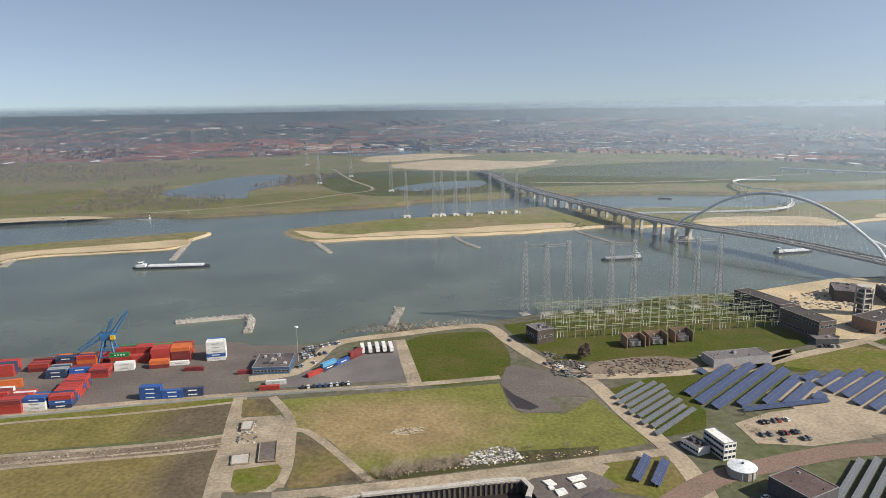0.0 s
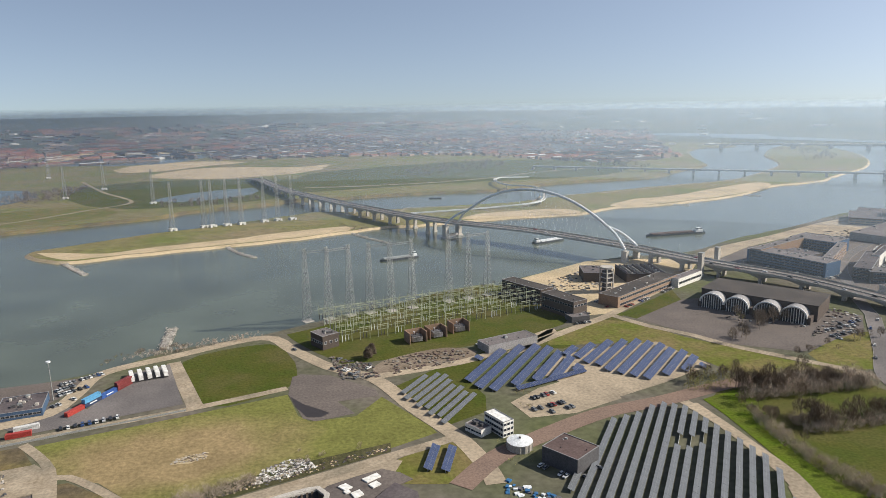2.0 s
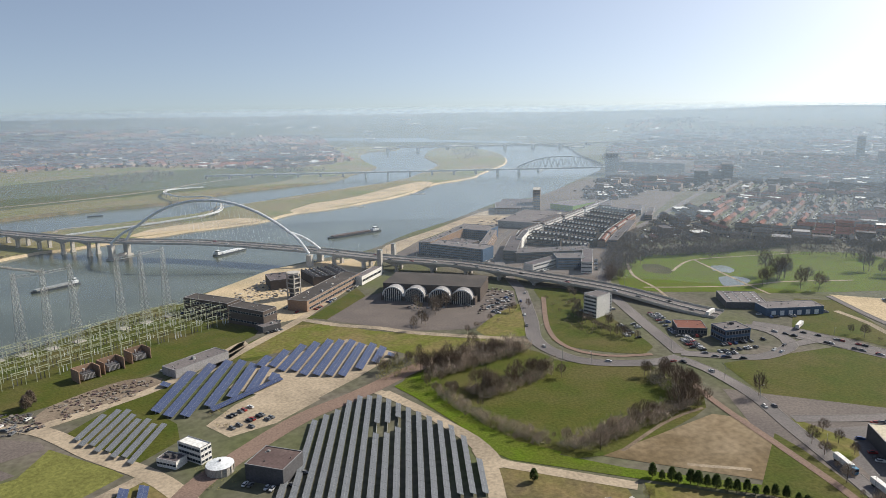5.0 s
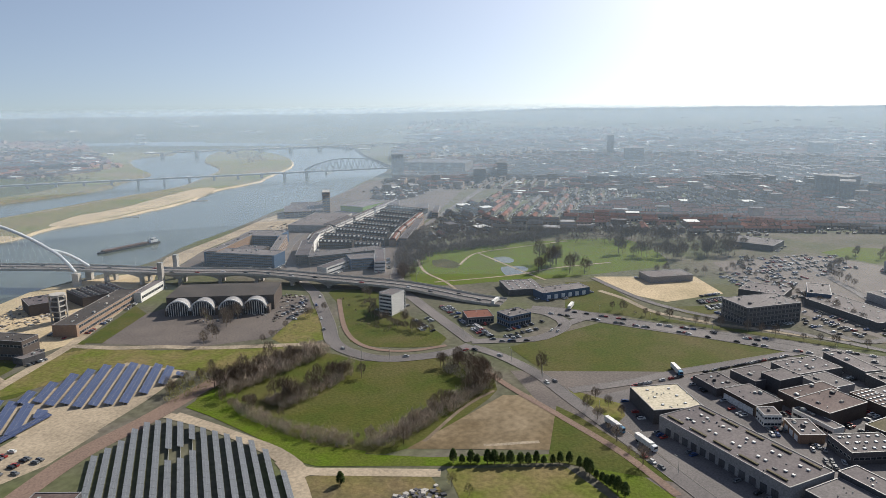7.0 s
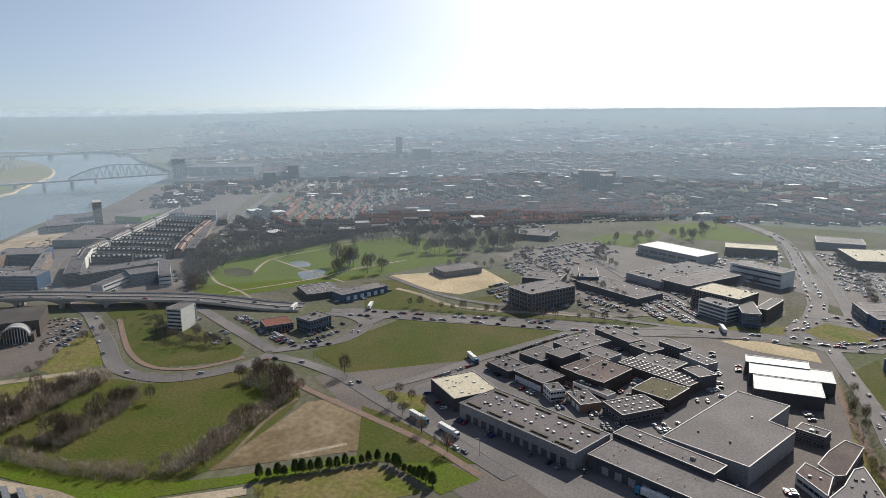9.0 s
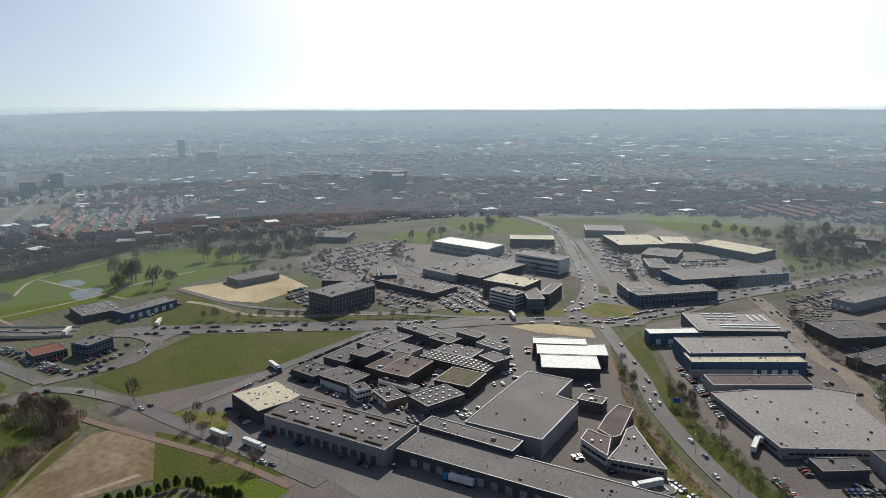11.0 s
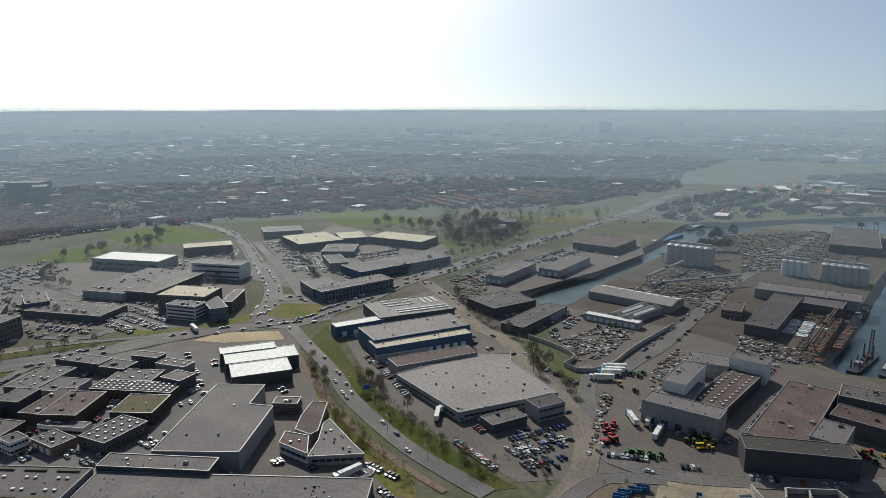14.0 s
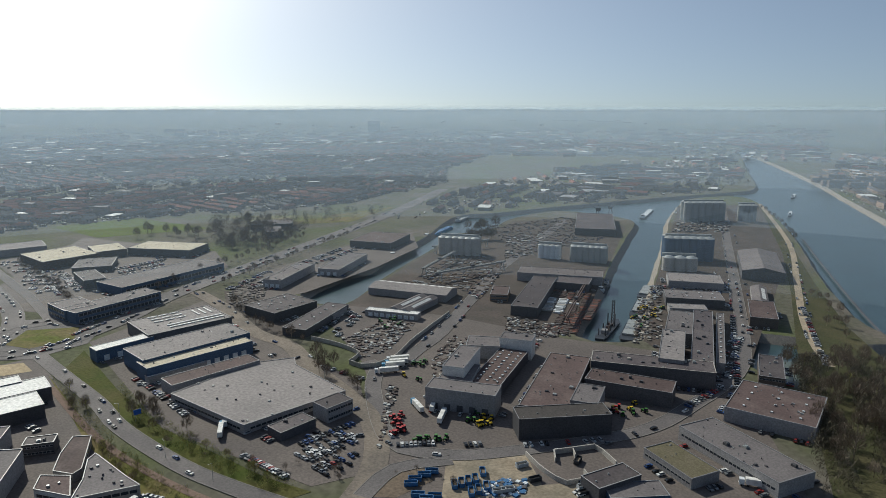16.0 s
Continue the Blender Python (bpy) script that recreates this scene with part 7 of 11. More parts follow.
solar_field([(141.6, 249.6), (177.6, 280.3), (192.4, 294.8), (208.3, 299.8), (233.4, 301.8), (242.2, 297.6), (245.5, 279.6), (243.0, 238.7), (240.5, 220.4), (222.9, 196.4), (210.9, 180.3), (131.8, 217.2)], *[(170.9, 224.6), (238.5, 298.5)], 5.7, 3.1, ([(213.6, 268.7), (234.5, 266.6), (228.1, 256.3), (207.9, 259.9)],), mesh=SHEEN_PANELS)
solar_field([(139.8, 383.6), (162.9, 407.3), (198.3, 420.4), (219.0, 410.0), (221.9, 366.6), (205.2, 359.6), (161.8, 355.1), (147.2, 358.4)], *[(147.2, 358.4), (193.1, 404.4)], 9.4, 5.6)
solar_field([(159.5, 347.4), (163.1, 352.2), (217.7, 363.7), (214.2, 358.6)], *[(161.2, 350.1), (216.1, 361.5)], 6, 3.6)
solar_field([(220.8, 393.8), (226.5, 402.1), (259.7, 405.3), (288.8, 395.8), (299.6, 365.8), (297.1, 340.0), (250.6, 337.2), (234.6, 352.9)], *[(235.7, 354.5), (284.1, 392.9)], 8.4, 5.2)
solar_field([(98.2, 371.3), (109.6, 384.6), (128.3, 395.9), (137.7, 351.5), (110.4, 322.3)], *[(110.1, 326.0), (136.5, 351.6)], 5.6, 3.0, mesh=SHEEN_PANELS)
solar_field([(84.0, 282.4), (94.4, 301.8), (108.4, 295.6), (98.3, 278.3)], *[(86.5, 283.3), (95.6, 300.1)], 8.5, 4.4)

# ---- tank, round plaza, silos ----
x, y = 136.5, 287.1
g = thing("storage_tank", x, y, 0, 0, "round white-roofed concrete tank", "tank")
bm = bmesh.new()
drum(bm, 0, 0, 0, 4.2, 6.4, 6.4, 32)
part("shell", bm, CONCRETE, g)
bm = bmesh.new()
drum(bm, 0, 0, 4.21, 5.4, 6.6, 1.0, 32)
part("roof", bm, WHITESTEEL, g)
for k in range(16):
    bm = bmesh.new()
    drum(bm, 6.5 * math.cos(k * math.pi / 8), 6.5 * math.sin(k * math.pi / 8), 0, 4.1, 0.25, 0.25, 6)
    part("rib", bm, CONCRETE, g)
bm = bmesh.new()
drum(bm, 0.2, 0.1, 5.3, 6, 0.6, 0.6, 10)
part("hatch", bm, DARKCLAD, g)
x, y = 265.5, -134.4
g = thing("round_basin", x, y, 0, 0, "round pale basin with a low rim", "basin")
bm = bmesh.new()
drum(bm, 0, 0, 0, 0.9, 5.4, 5.2, 28)
part("rim", bm, CONCRETE, g)
bm = bmesh.new()
drum(bm, 0, 0, 0.91, 0.98, 4.6, 4.6, 28)
part("surface", bm, GREYROOF, g)
bm = bmesh.new()
beam(bm, (-3.5, 0, 1.3), (3.5, 1, 1.3), 0.4)
part("bridge", bm, WHITESTEEL, g)


def silos(a, b, n, rows, r, h, mat, label):
    a, b = Vector((*a, 0)), Vector((*b, 0))
    d = (b - a).normalized()
    back = Vector((-d.y, d.x, 0))
    if back.dot(a) < 0:
        back = -back
    for k in range(n):
        for j in range(rows):
            p = a.lerp(b, (k + 0.5) / n) + back * (j * r * 2.05)
            g = thing("silo", p.x, p.y, 0, 0, label, "silo", "harbour silos")
            bm = bmesh.new()
            drum(bm, 0, 0, 0, h, r, r, 18)
            part("shell", bm, mat, g)
            bm = bmesh.new()
            drum(bm, 0, 0, h + 0.01, h + r * 0.3, r * 1.02, r * 0.3, 18)
            part("cap", bm, GALV, g)
    bm = bmesh.new()
    beam(bm, a + Vector((0, 0, h + 2.2)) + back * r, b + Vector((0, 0, h + 2.2)) + back * r, 2.2, 2.4)
    g = thing("conveyor_bridge", 0, 0, 0, 0, "roof conveyor along the silo tops", "conveyor")
    part("gallery", bm, GALV, g)
    for q in (a, b):
        bm = bmesh.new()
        beam(bm, q + back * r, q + back * r + Vector((0, 0, h + 1.2)), 0.5)
        part("leg", bm, GALV, g)


silos(*[(474.0, -621.2), (431.4, -638.1)], 6, 2, 5.2, 20, CONCRETE, "pale round concrete silo")
silos(*[(334.4, -678.7), (298.7, -691.8)], 6, 2, 4.6, 17, GALV, "round grey steel silo")
silos(*[(372.0, -671.9), (347.4, -679.5)], 4, 1, 3.6, 15, WHITESTEEL, "bright round steel silo")
silos(*[(254.2, -750.2), (210.0, -772.9)], 6, 2, 6.4, 25, BLUECLAD, "dark blue round steel silo")
silos(*[(238.1, -698.1), (208.1, -714.6)], 3, 1, 6.5, 14, CONCRETE, "pale round squat silo")
silos(*[(320.9, -1020.5), (273.9, -1056.1)], 6, 2, 6.4, 28, GALV, "grey round steel silo")
silos(*[(256.4, -1069.4), (236.9, -1084.1)], 4, 1, 5, 24, GALV, "grey round steel silo")


def gabled(x, y, rot, w, d, h, wall, roof, label, ridges=1, strips=0, name="shed", category="shed"):
    """A shed with one or more gables; the ridges run from front to back."""
    g = thing(name, x, y, 0, rot, label, category)
    bm = bmesh.new()
    box(bm, -w / 2, -d / 2, 0, w / 2, d / 2, h * 0.7)
    part("wall", bm, wall, g)
    rw = w / ridges
    for k in range(ridges):
        x0, x1 = -w / 2 + k * rw, -w / 2 + (k + 1) * rw
        xm = (x0 + x1) / 2
        bm = bmesh.new()
        for s, e in ((x0, xm), (xm, x1)):
            z0, z1 = (h * 0.7, h) if s == x0 else (h, h * 0.7)
            q = [(s, -d / 2 - 0.3, z0), (e, -d / 2 - 0.3, z1), (e, d / 2 + 0.3, z1), (s, d / 2 + 0.3, z0)]
            v = [bm.verts.new(p) for p in q] + [bm.verts.new((p[0], p[1], p[2] + 0.25)) for p in q]
            for f in ((0, 1, 2, 3), (7, 6, 5, 4), (0, 4, 5, 1), (1, 5, 6, 2), (2, 6, 7, 3), (3, 7, 4, 0)):
                bm.faces.new([v[i] for i in f])
        part("roof", bm, roof, g)
        bm = bmesh.new()
        for yy in (-d / 2, d / 2):
            bm.faces.new([bm.verts.new(p) for p in ((x0, yy, h * 0.7), (x1, yy, h * 0.7), (xm, yy, h - 0.02))])
        part("gable", bm, wall, g)
        for s in range(strips):
            bm = bmesh.new()
            u = ((s + 0.5) / strips - 0.5) * d
            q = [(xm + 0.12 * rw, u - d / strips * 0.32, h - 0.3 * h * 0.24 + 0.28), (xm + 0.36 * rw, u - d / strips * 0.32, h - 0.3 * h * 0.72 + 0.28), (xm + 0.36 * rw, u + d / strips * 0.32, h - 0.3 * h * 0.72 + 0.28), (xm + 0.12 * rw, u + d / strips * 0.32, h - 0.3 * h * 0.24 + 0.28)]
            v = [bm.verts.new(p) for p in q] + [bm.verts.new((p[0], p[1], p[2] + 0.12)) for p in q]
            for f in ((0, 1, 2, 3), (7, 6, 5, 4), (0, 4, 5, 1), (1, 5, 6, 2), (2, 6, 7, 3), (3, 7, 4, 0)):
                bm.faces.new([v[i] for i in f])
            part("rooflight", bm, WHITEROOF, g)
    return g


gabled(386.7, -466.2, -73.7, 28.9, 75.8, 9.0, CLAD, PALEROOF, "long pale shed with a low gable and white rooflights", 1, 9)
gabled(357.7, -432.6, -172.3, 21.2, 46.1, 7.0, CLAD, GREYROOF, "grey twin-gabled shed with white rooflights", 2, 1)
gabled(157.1, -761.2, -163.4, 39.4, 102.0, 13.0, DARKCLAD, GREYROOF, "large dark hangar with a low gable", 1, 0, "hangar", "hangar")
gabled(129.4, -637.8, -165.2, 13.2, 58.2, 7.0, CLAD, GREYROOF, "narrow grey gabled shed", 1, 1)


# ---- container terminal ----
PAINTS = {"red": (0.36, 0.05, 0.04), "maroon": (0.17, 0.035, 0.035), "blue": (0.035, 0.09, 0.28), "orange": (0.5, 0.13, 0.04), "white": (0.62, 0.62, 0.6), "green": (0.03, 0.2, 0.06), "grey": (0.25, 0.26, 0.27), "navy": (0.035, 0.05, 0.10), "sky": (0.10, 0.30, 0.50)}
CONT = {}
for cname, c in PAINTS.items():
    m = colour_mat(cname + "_container_paint", c, 0.55)
    base = thing("shipping_container", 0, 0, -300, 0, "%s ribbed steel shipping container" % cname, "container", "containers of the terminal")
    bm = bmesh.new()
    box(bm, -6.0, -1.14, 0.12, 6.0, 1.14, 2.5)
    for k in range(24):
        for s in (-1, 1):
            box(bm, -5.8 + k * 0.49, s * 1.17 - 0.04, 0.15, -5.58 + k * 0.49, s * 1.17 + 0.04, 2.45)
    part("body", bm, m, base)
    bm = bmesh.new()
    for sx in (-6.05, 6.05):
        for sy in (-1.17, 1.17):
            box(bm, sx - 0.05, sy - 0.06, 0, sx + 0.05, sy + 0.06, 2.59)
    for sy in (-1.17, 1.17):
        box(bm, -6.0, sy - 0.05, 2.5, 6.0, sy + 0.05, 2.59)
        box(bm, -6.0, sy - 0.05, 0, 6.0, sy + 0.05, 0.13)
    part("frame", bm, m, base)
    bm = bmesh.new()
    box(bm, 6.01, -1.1, 0.15, 6.09, -0.03, 2.48)
    box(bm, 6.01, 0.03, 0.15, 6.09, 1.1, 2.48)
    part("doors", bm, m, base)
    if cname in ("blue", "green", "navy", "white"):
        bm = bmesh.new()
        w = 2.6 if cname != "green" else 3.6
        for s in (-1, 1):
            if cname == "green":
                for k in range(4):
                    box(bm, -3.6 + k * 1.9, s * 1.215 - 0.012, 1.2, -2.5 + k * 1.9, s * 1.215 + 0.012, 1.9)
            else:
                box(bm, -w, s * 1.215 - 0.012, 1.1, w, s * 1.215 + 0.012, 1.7)
        part("marking", bm, WHITESTEEL if cname != "white" else GALV, base)
    CONT[cname] = base
USED = set()


def put_container(cname, m):
    if cname in USED:
        return copy_thing(CONT[cname], m)
    USED.add(cname)
    CONT[cname].matrix_basis = m
    return CONT[cname]


crng = random.Random(5)


INNER = []


def stack(a, b, rows, levels, colours, depth=2.6, gap=12.6, miss=0.0, full=False):
    """Rows of containers on the ground line a to b, laid along it, going back row by row."""
    a, b = Vector((*a, 0)), Vector((*b, 0))
    d = (b - a).normalized()
    back = Vector((-d.y, d.x, 0))
    if back.dot(a) < 0:
        back = -back
    rot = math.degrees(math.atan2(d.y, d.x))
    n = max(1, int((b - a).length / gap))
    tall = [levels] * n
    for j in range(rows):
        for k in range(n):
            if crng.random() < miss:
                continue
            tall[k] = levels if full else max(1, min(levels, tall[k] + crng.choice((-1, 0, 0, 0, 1, 1))))
            p = a + d * ((k + 0.5) * gap) + back * (j * depth + 1.3)
            paint = colours[(k * 5 + j // 4) % len(colours)] if crng.random() < 0.6 else crng.choice(colours)
            for z in range(tall[k]):
                m = pose(p.x, p.y, 0.06 + z * 2.6, 0, 0, rot + crng.choice((0, 180)))
                c = paint if crng.random() < 0.5 else crng.choice(colours)
                if 0 < j and z < tall[k] - 1 and k < n - 1:
                    INNER.append((c, m))
                else:
                    put_container(c, m)


MIX = ["red", "red", "maroon", "blue", "orange", "navy", "grey", "white", "green", "maroon"]
stack(*[(-265.4, 358.1), (-239.5, 361.6)], 9, 3, ["red", "red", "orange", "maroon", "white"])
stack(*[(-241.1, 363.8), (-228.2, 364.9)], 8, 3, ["white", "orange", "white", "blue"])
stack(*[(-227.7, 366.3), (-203.2, 370.1)], 13, 3, ["navy", "red", "blue", "red", "maroon", "red"], full=True)
stack(*[(-303.0, 412.3), (-274.6, 416.9)], 5, 3, ["navy", "red", "maroon", "red", "blue"])
stack(*[(-274.3, 395.5), (-258.9, 400.2)], 1, 2, ["maroon", "orange"])
stack(*[(-272.8, 422.5), (-256.3, 424.8)], 3, 2, ["maroon", "red", "red"])
stack(*[(-255.0, 410.7), (-241.1, 413.0)], 5, 2, ["navy", "navy", "grey"], full=True)
stack(*[(-241.0, 412.0), (-229.5, 414.4)], 5, 2, ["blue", "blue", "maroon"])
stack(*[(-227.6, 410.7), (-214.3, 413.0)], 5, 2, ["maroon", "red", "red"], full=True)
stack(*[(-257.2, 427.8), (-225.8, 432.6)], 3, 3, ["navy", "orange", "red", "maroon"], full=True)
stack(*[(-216.5, 422.4), (-195.3, 426.6)], 2, 2, ["white", "white", "navy"])
stack(*[(-194.8, 425.6), (-182.4, 428.1)], 2, 2, ["white", "orange", "maroon"])
stack(*[(-183.6, 431.1), (-172.1, 432.7)], 1, 1, ["white"])
stack(*[(-274.8, 432.3), (-224.3, 440.7)], 3, 2, ["maroon", "red", "navy", "red"])
stack(*[(-224.9, 443.9), (-163.8, 453.4)], 3, 3, ["red", "orange", "maroon", "green", "red"], full=True)
stack(*[(-170.0, 420.8), (-161.4, 421.5)], 1, 1, ["maroon"])
stack(*[(-224.3, 433.6), (-198.0, 438.7)], 5, 3, ["orange", "red", "navy", "green", "maroon"])
stack(*[(-196.7, 433.6), (-161.8, 440.5)], 5, 4, ["red", "green", "maroon", "red", "maroon", "orange"], full=True)
stack(*[(-161.1, 438.4), (-148.1, 441.1)], 4, 5, ["white", "white", "white", "blue"], full=True)
stack(*[(-180.3, 377.0), (-167.8, 378.2)], 2, 3, ["blue", "blue", "navy"], full=True)
stack(*[(-167.8, 378.2), (-156.5, 379.4)], 1, 2, ["blue", "maroon"], full=True)
stack(*[(-156.5, 380.2), (-145.1, 382.2)], 1, 2, ["green", "maroon", "navy", "blue"], full=True)
stack(*[(-112.9, 388.6), (-100.5, 389.8)], 1, 1, ["red"])
stack(*[(-110.7, 396.1), (-96.5, 398.2)], 1, 1, ["white"])
stack(*[(-86.2, 406.8), (-54.3, 449.3)], 1, 2, ["red", "red", "maroon", "blue", "sky", "navy", "white"])
stack(*[(-133.3, 413.9), (-124.7, 415.4)], 1, 1, ["maroon"])
paints = list(PAINTS)
bm = bmesh.new()
for c, m in INNER:
    n = len(bm.faces)
    vs = [bm.verts.new(m @ Vector((x, y, z))) for x in (-6.05, 6.05) for y in (-1.2, 1.2) for z in (0.02, 2.58)]
    for f in ((0, 1, 3, 2), (4, 6, 7, 5), (0, 4, 5, 1), (2, 3, 7, 6), (0, 2, 6, 4), (1, 5, 7, 3)):
        bm.faces.new([vs[i] for i in f]).material_index = paints.index(c)
tagged(new("stacked_containers", mesh_of("stacked_containers", bm, *[CONT[c].children[0].data.materials[0] for c in paints])), "containers buried inside the terminal stacks", "containers", kind="stuff")

# blue quay crane
x, y = -227.4, 440.8
crane = thing("harbour_crane", x, y, 0, 8, "blue steel lattice harbour crane with a raised jib", "crane")
for sx in (-6, 6):
    for sy in (-6, 6):
        bm = bmesh.new()
        beam(bm, (sx, sy, 0), (sx * 0.4, sy * 0.4, 16), 0.9)
        part("leg", bm, STEELBLUE, crane)
bm = bmesh.new()
for z in (5, 10):
    k = 6 - 3.6 * z / 16
    for a, b in (((-k, -k), (k, -k)), ((k, -k), (k, k)), ((k, k), (-k, k)), ((-k, k), (-k, -k))):
        beam(bm, (*a, z), (*b, z), 0.6)
part("brace", bm, STEELBLUE, crane)
bm = bmesh.new()
box(bm, -4, -3, 16, 5, 3, 20)
part("machine_house", bm, STEELBLUE, crane)
bm = bmesh.new()
box(bm, 3, -5, 17, 6, -3.05, 19.6)
part("cab", bm, colour_mat("yellow_paint", (0.6, 0.4, 0.02)), crane)


def truss_boom(name, a, b, w, parent, n=12):
    a, b = Vector(a), Vector(b)
    d = (b - a).normalized()
    s = d.cross(Vector((0, 0, 1))).normalized() * w / 2
    u = s.cross(d).normalized() * w / 2
    bm = bmesh.new()
    C = [s + u, s - u, -s - u, -s + u]
    for c in C:
        beam(bm, a + c, b + c * 0.5, 0.35)
    for k in range(n):
        for i in range(4):
            p, q = a.lerp(b, k / n) + C[i] * (1 - 0.5 * k / n), a.lerp(b, (k + 1) / n) + C[(i + 1) % 4] * (1 - 0.5 * (k + 1) / n)
            beam(bm, p, q, 0.2)
    return part(name, bm, STEELBLUE, parent)


truss_boom("jib", (3, 0, 19), (13, 4, 34), 2.6, crane)
truss_boom("counter_jib", (-2, 0, 20), (-18, -4, 10), 3.6, crane)
truss_boom("mast", (0, 0, 20), (4, 0, 30), 2.4, crane, 6)
bm = bmesh.new()
for q in ((13, 4, 34), (-14, -3, 12)):
    beam(bm, (4, 0, 30), q, 0.18)
beam(bm, (13, 4, 34), (13, 4, 8), 0.12)
part("stay_cable", bm, STEELBLUE, crane)


# ---- ships and breakwaters ----
HULL = {"dark": colour_mat("dark_hull", (0.03, 0.035, 0.045)), "blue": colour_mat("blue_hull", (0.06, 0.22, 0.36)), "red": colour_mat("red_hull", (0.25, 0.07, 0.05)), "grey": colour_mat("grey_hull", (0.22, 0.23, 0.24))}


def ship(x, y, rot, L, B, hull, cargo, label, name="barge", house=True):
    g = thing(name, x, y, -6, rot, label, "ship")
    bm = bmesh.new()
    pts = [(-L / 2, -B * 0.36), (-L / 2 + B * 0.5, -B / 2), (L / 2 - B, -B / 2), (L / 2 - 1, -B * 0.18), (L / 2, 0)]
    outline = pts + [(px, -py) for px, py in pts[-2::-1]]
    lo, hi = [bm.verts.new((px * 0.99, py * 0.94, -1)) for px, py in outline], [bm.verts.new((px, py, 2.0)) for px, py in outline]
    n = len(outline)
    for k in range(n):
        bm.faces.new((lo[k], lo[(k + 1) % n], hi[(k + 1) % n], hi[k]))
    bm.faces.new(hi)
    part("hull", bm, hull, g)
    if cargo:
        k = max(3, int(L / 14))
        for i in range(k):
            bm = bmesh.new()
            x0 = -L * 0.30 + i * L * 0.72 / k
            box(bm, x0, -B * 0.38, 2.01, x0 + L * 0.72 / k - 0.5, B * 0.38, 3.4)
            part("hatch_cover", bm, cargo, g)
    if house:
        bm = bmesh.new()
        box(bm, -L * 0.46, -B * 0.34, 2.01, -L * 0.34, B * 0.34, 4.6)
        box(bm, -L * 0.44, -B * 0.24, 4.6, -L * 0.38, B * 0.24, 7.0)
        part("wheelhouse", bm, WHITESTEEL, g)
        bm = bmesh.new()
        box(bm, -L * 0.442, -B * 0.245, 5.4, -L * 0.378, B * 0.245, 6.4)
        part("wheelhouse_window", bm, GLASS, g)
        bm = bmesh.new()
        drum(bm, -L * 0.36, 0, 7, 11, 0.12, 0.08, 6)
        part("mast", bm, WHITESTEEL, g)
    return g


def ship_line(stern, bow, B, *args, **kw):
    a, b = Vector(stern), Vector(bow)
    c = (a + b) / 2
    return ship(c.x, c.y, math.degrees(math.atan2(b.y - a.y, b.x - a.x)), (b - a).length, B, *args, **kw)


ship_line(*[(-342.3, 737.8), (-259.9, 743.8)], 11, HULL["dark"], WHITESTEEL, "dark cargo barge with white hatch covers under way")
ship_line(*[(224.0, 754.1), (176.7, 745.6)], 9, HULL["dark"], GALV, "dark cargo barge under way")
ship_line(*[(381.9, 767.9), (431.3, 780.1)], 10, HULL["dark"], WHITESTEEL, "long dark barge with a pale deck passing the bridge")
ship_line(*[(627.0, 749.2), (539.4, 754.8)], 11, HULL["dark"], BROWNROOF, "push barge loaded with dark cargo")
ship_line(*[(1641.4, 987.6), (1607.0, 985.0)], 8, HULL["grey"], None, "small grey tug near the bridge")
ship_line(*[(1474.4, 1101.1), (1533.5, 1128.8)], 9, HULL["grey"], WHITESTEEL, "small grey ship under way")
ship_line(*[(-459.6, 1068.5), (-480.8, 1059.7)], 7, HULL["grey"], None, "white work boat at its mooring", "work_boat")
ship_line(*[(-405.3, 1091.4), (-436.7, 1082.9)], 7, HULL["dark"], None, "dark work boat at its mooring", "work_boat")
ship_line(*[(-587.7, 1057.7), (-635.1, 1051.2)], 6, HULL["grey"], CONCRETE, "long low pontoon at the far bank")
ship_line(*[(410.7, 1215.6), (388.1, 1224.3)], 6, HULL["dark"], None, "dark barge moored in the side channel", house=False)
for x, y, z, k in ((-55.4, 1041.8, -3.2, 1.1), (-12.5, 1050.0, -3.2, 1.1), (-0.8, 1050.4, -3.2, 1.1), (20.0, 1052.5, -3.2, 1.1), (40.3, 1055.0, -3.2, 1.1), (74.5, 1066.4, -3.2, 1.1), (95.1, 1069.5, -3.2, 1.1), (116.5, 1069.3, -3.2, 1.1), (-267.4, 1488.6, -1.0, 1.0), (-215.0, 1620.5, -1.0, 1.0), (-100.1, 1340.3, -1.0, 1.0), (-382.2, 1951.0, -1.0, 1.0)):
    g = thing("lattice_tower", x, y, z, 20, "tall lattice pylon on a white concrete plinth by the river", "lattice tower", "towers of the river crossing")
    reuse("lattice_shaft", PYLON, g, pose(0, 0, 3.2) @ Matrix.Diagonal((1, 1, k, 1)))
    bm = bmesh.new()
    for sx in (-3.4, 3.4):
        for sy in (-3.4, 3.4):
            box(bm, sx - 1.5, sy - 1.5, -0.3, sx + 1.5, sy + 1.5, 3.2)
    box(bm, -4.4, -4.4, 2.2, 4.4, 4.4, 3.2)
    part("plinth", bm, WHITEWALL, g)
ship_line(*[(558.2, -696.9), (584.3, -795.7)], 10, HULL["blue"], STEELBLUE, "blue river barge moored in the harbour")
ship_line(*[(517.1, -582.5), (541.7, -662.4)], 10, HULL["grey"], WHITESTEEL, "white river barge moored in the harbour")
ship_line(*[(602.1, -831.5), (619.6, -892.6)], 9, HULL["grey"], GALV, "grey barge moored in the harbour")
ship_line(*[(508.0, -510.0), (510.8, -561.7)], 11, HULL["red"], None, "flat reddish moored pontoon", "pontoon", house=False)
rig = ship_line(*[(203.9, -467.0), (213.0, -522.0)], 9, HULL["dark"], None, "dark work pontoon with pilings and a lattice crane", "pontoon", house=False)
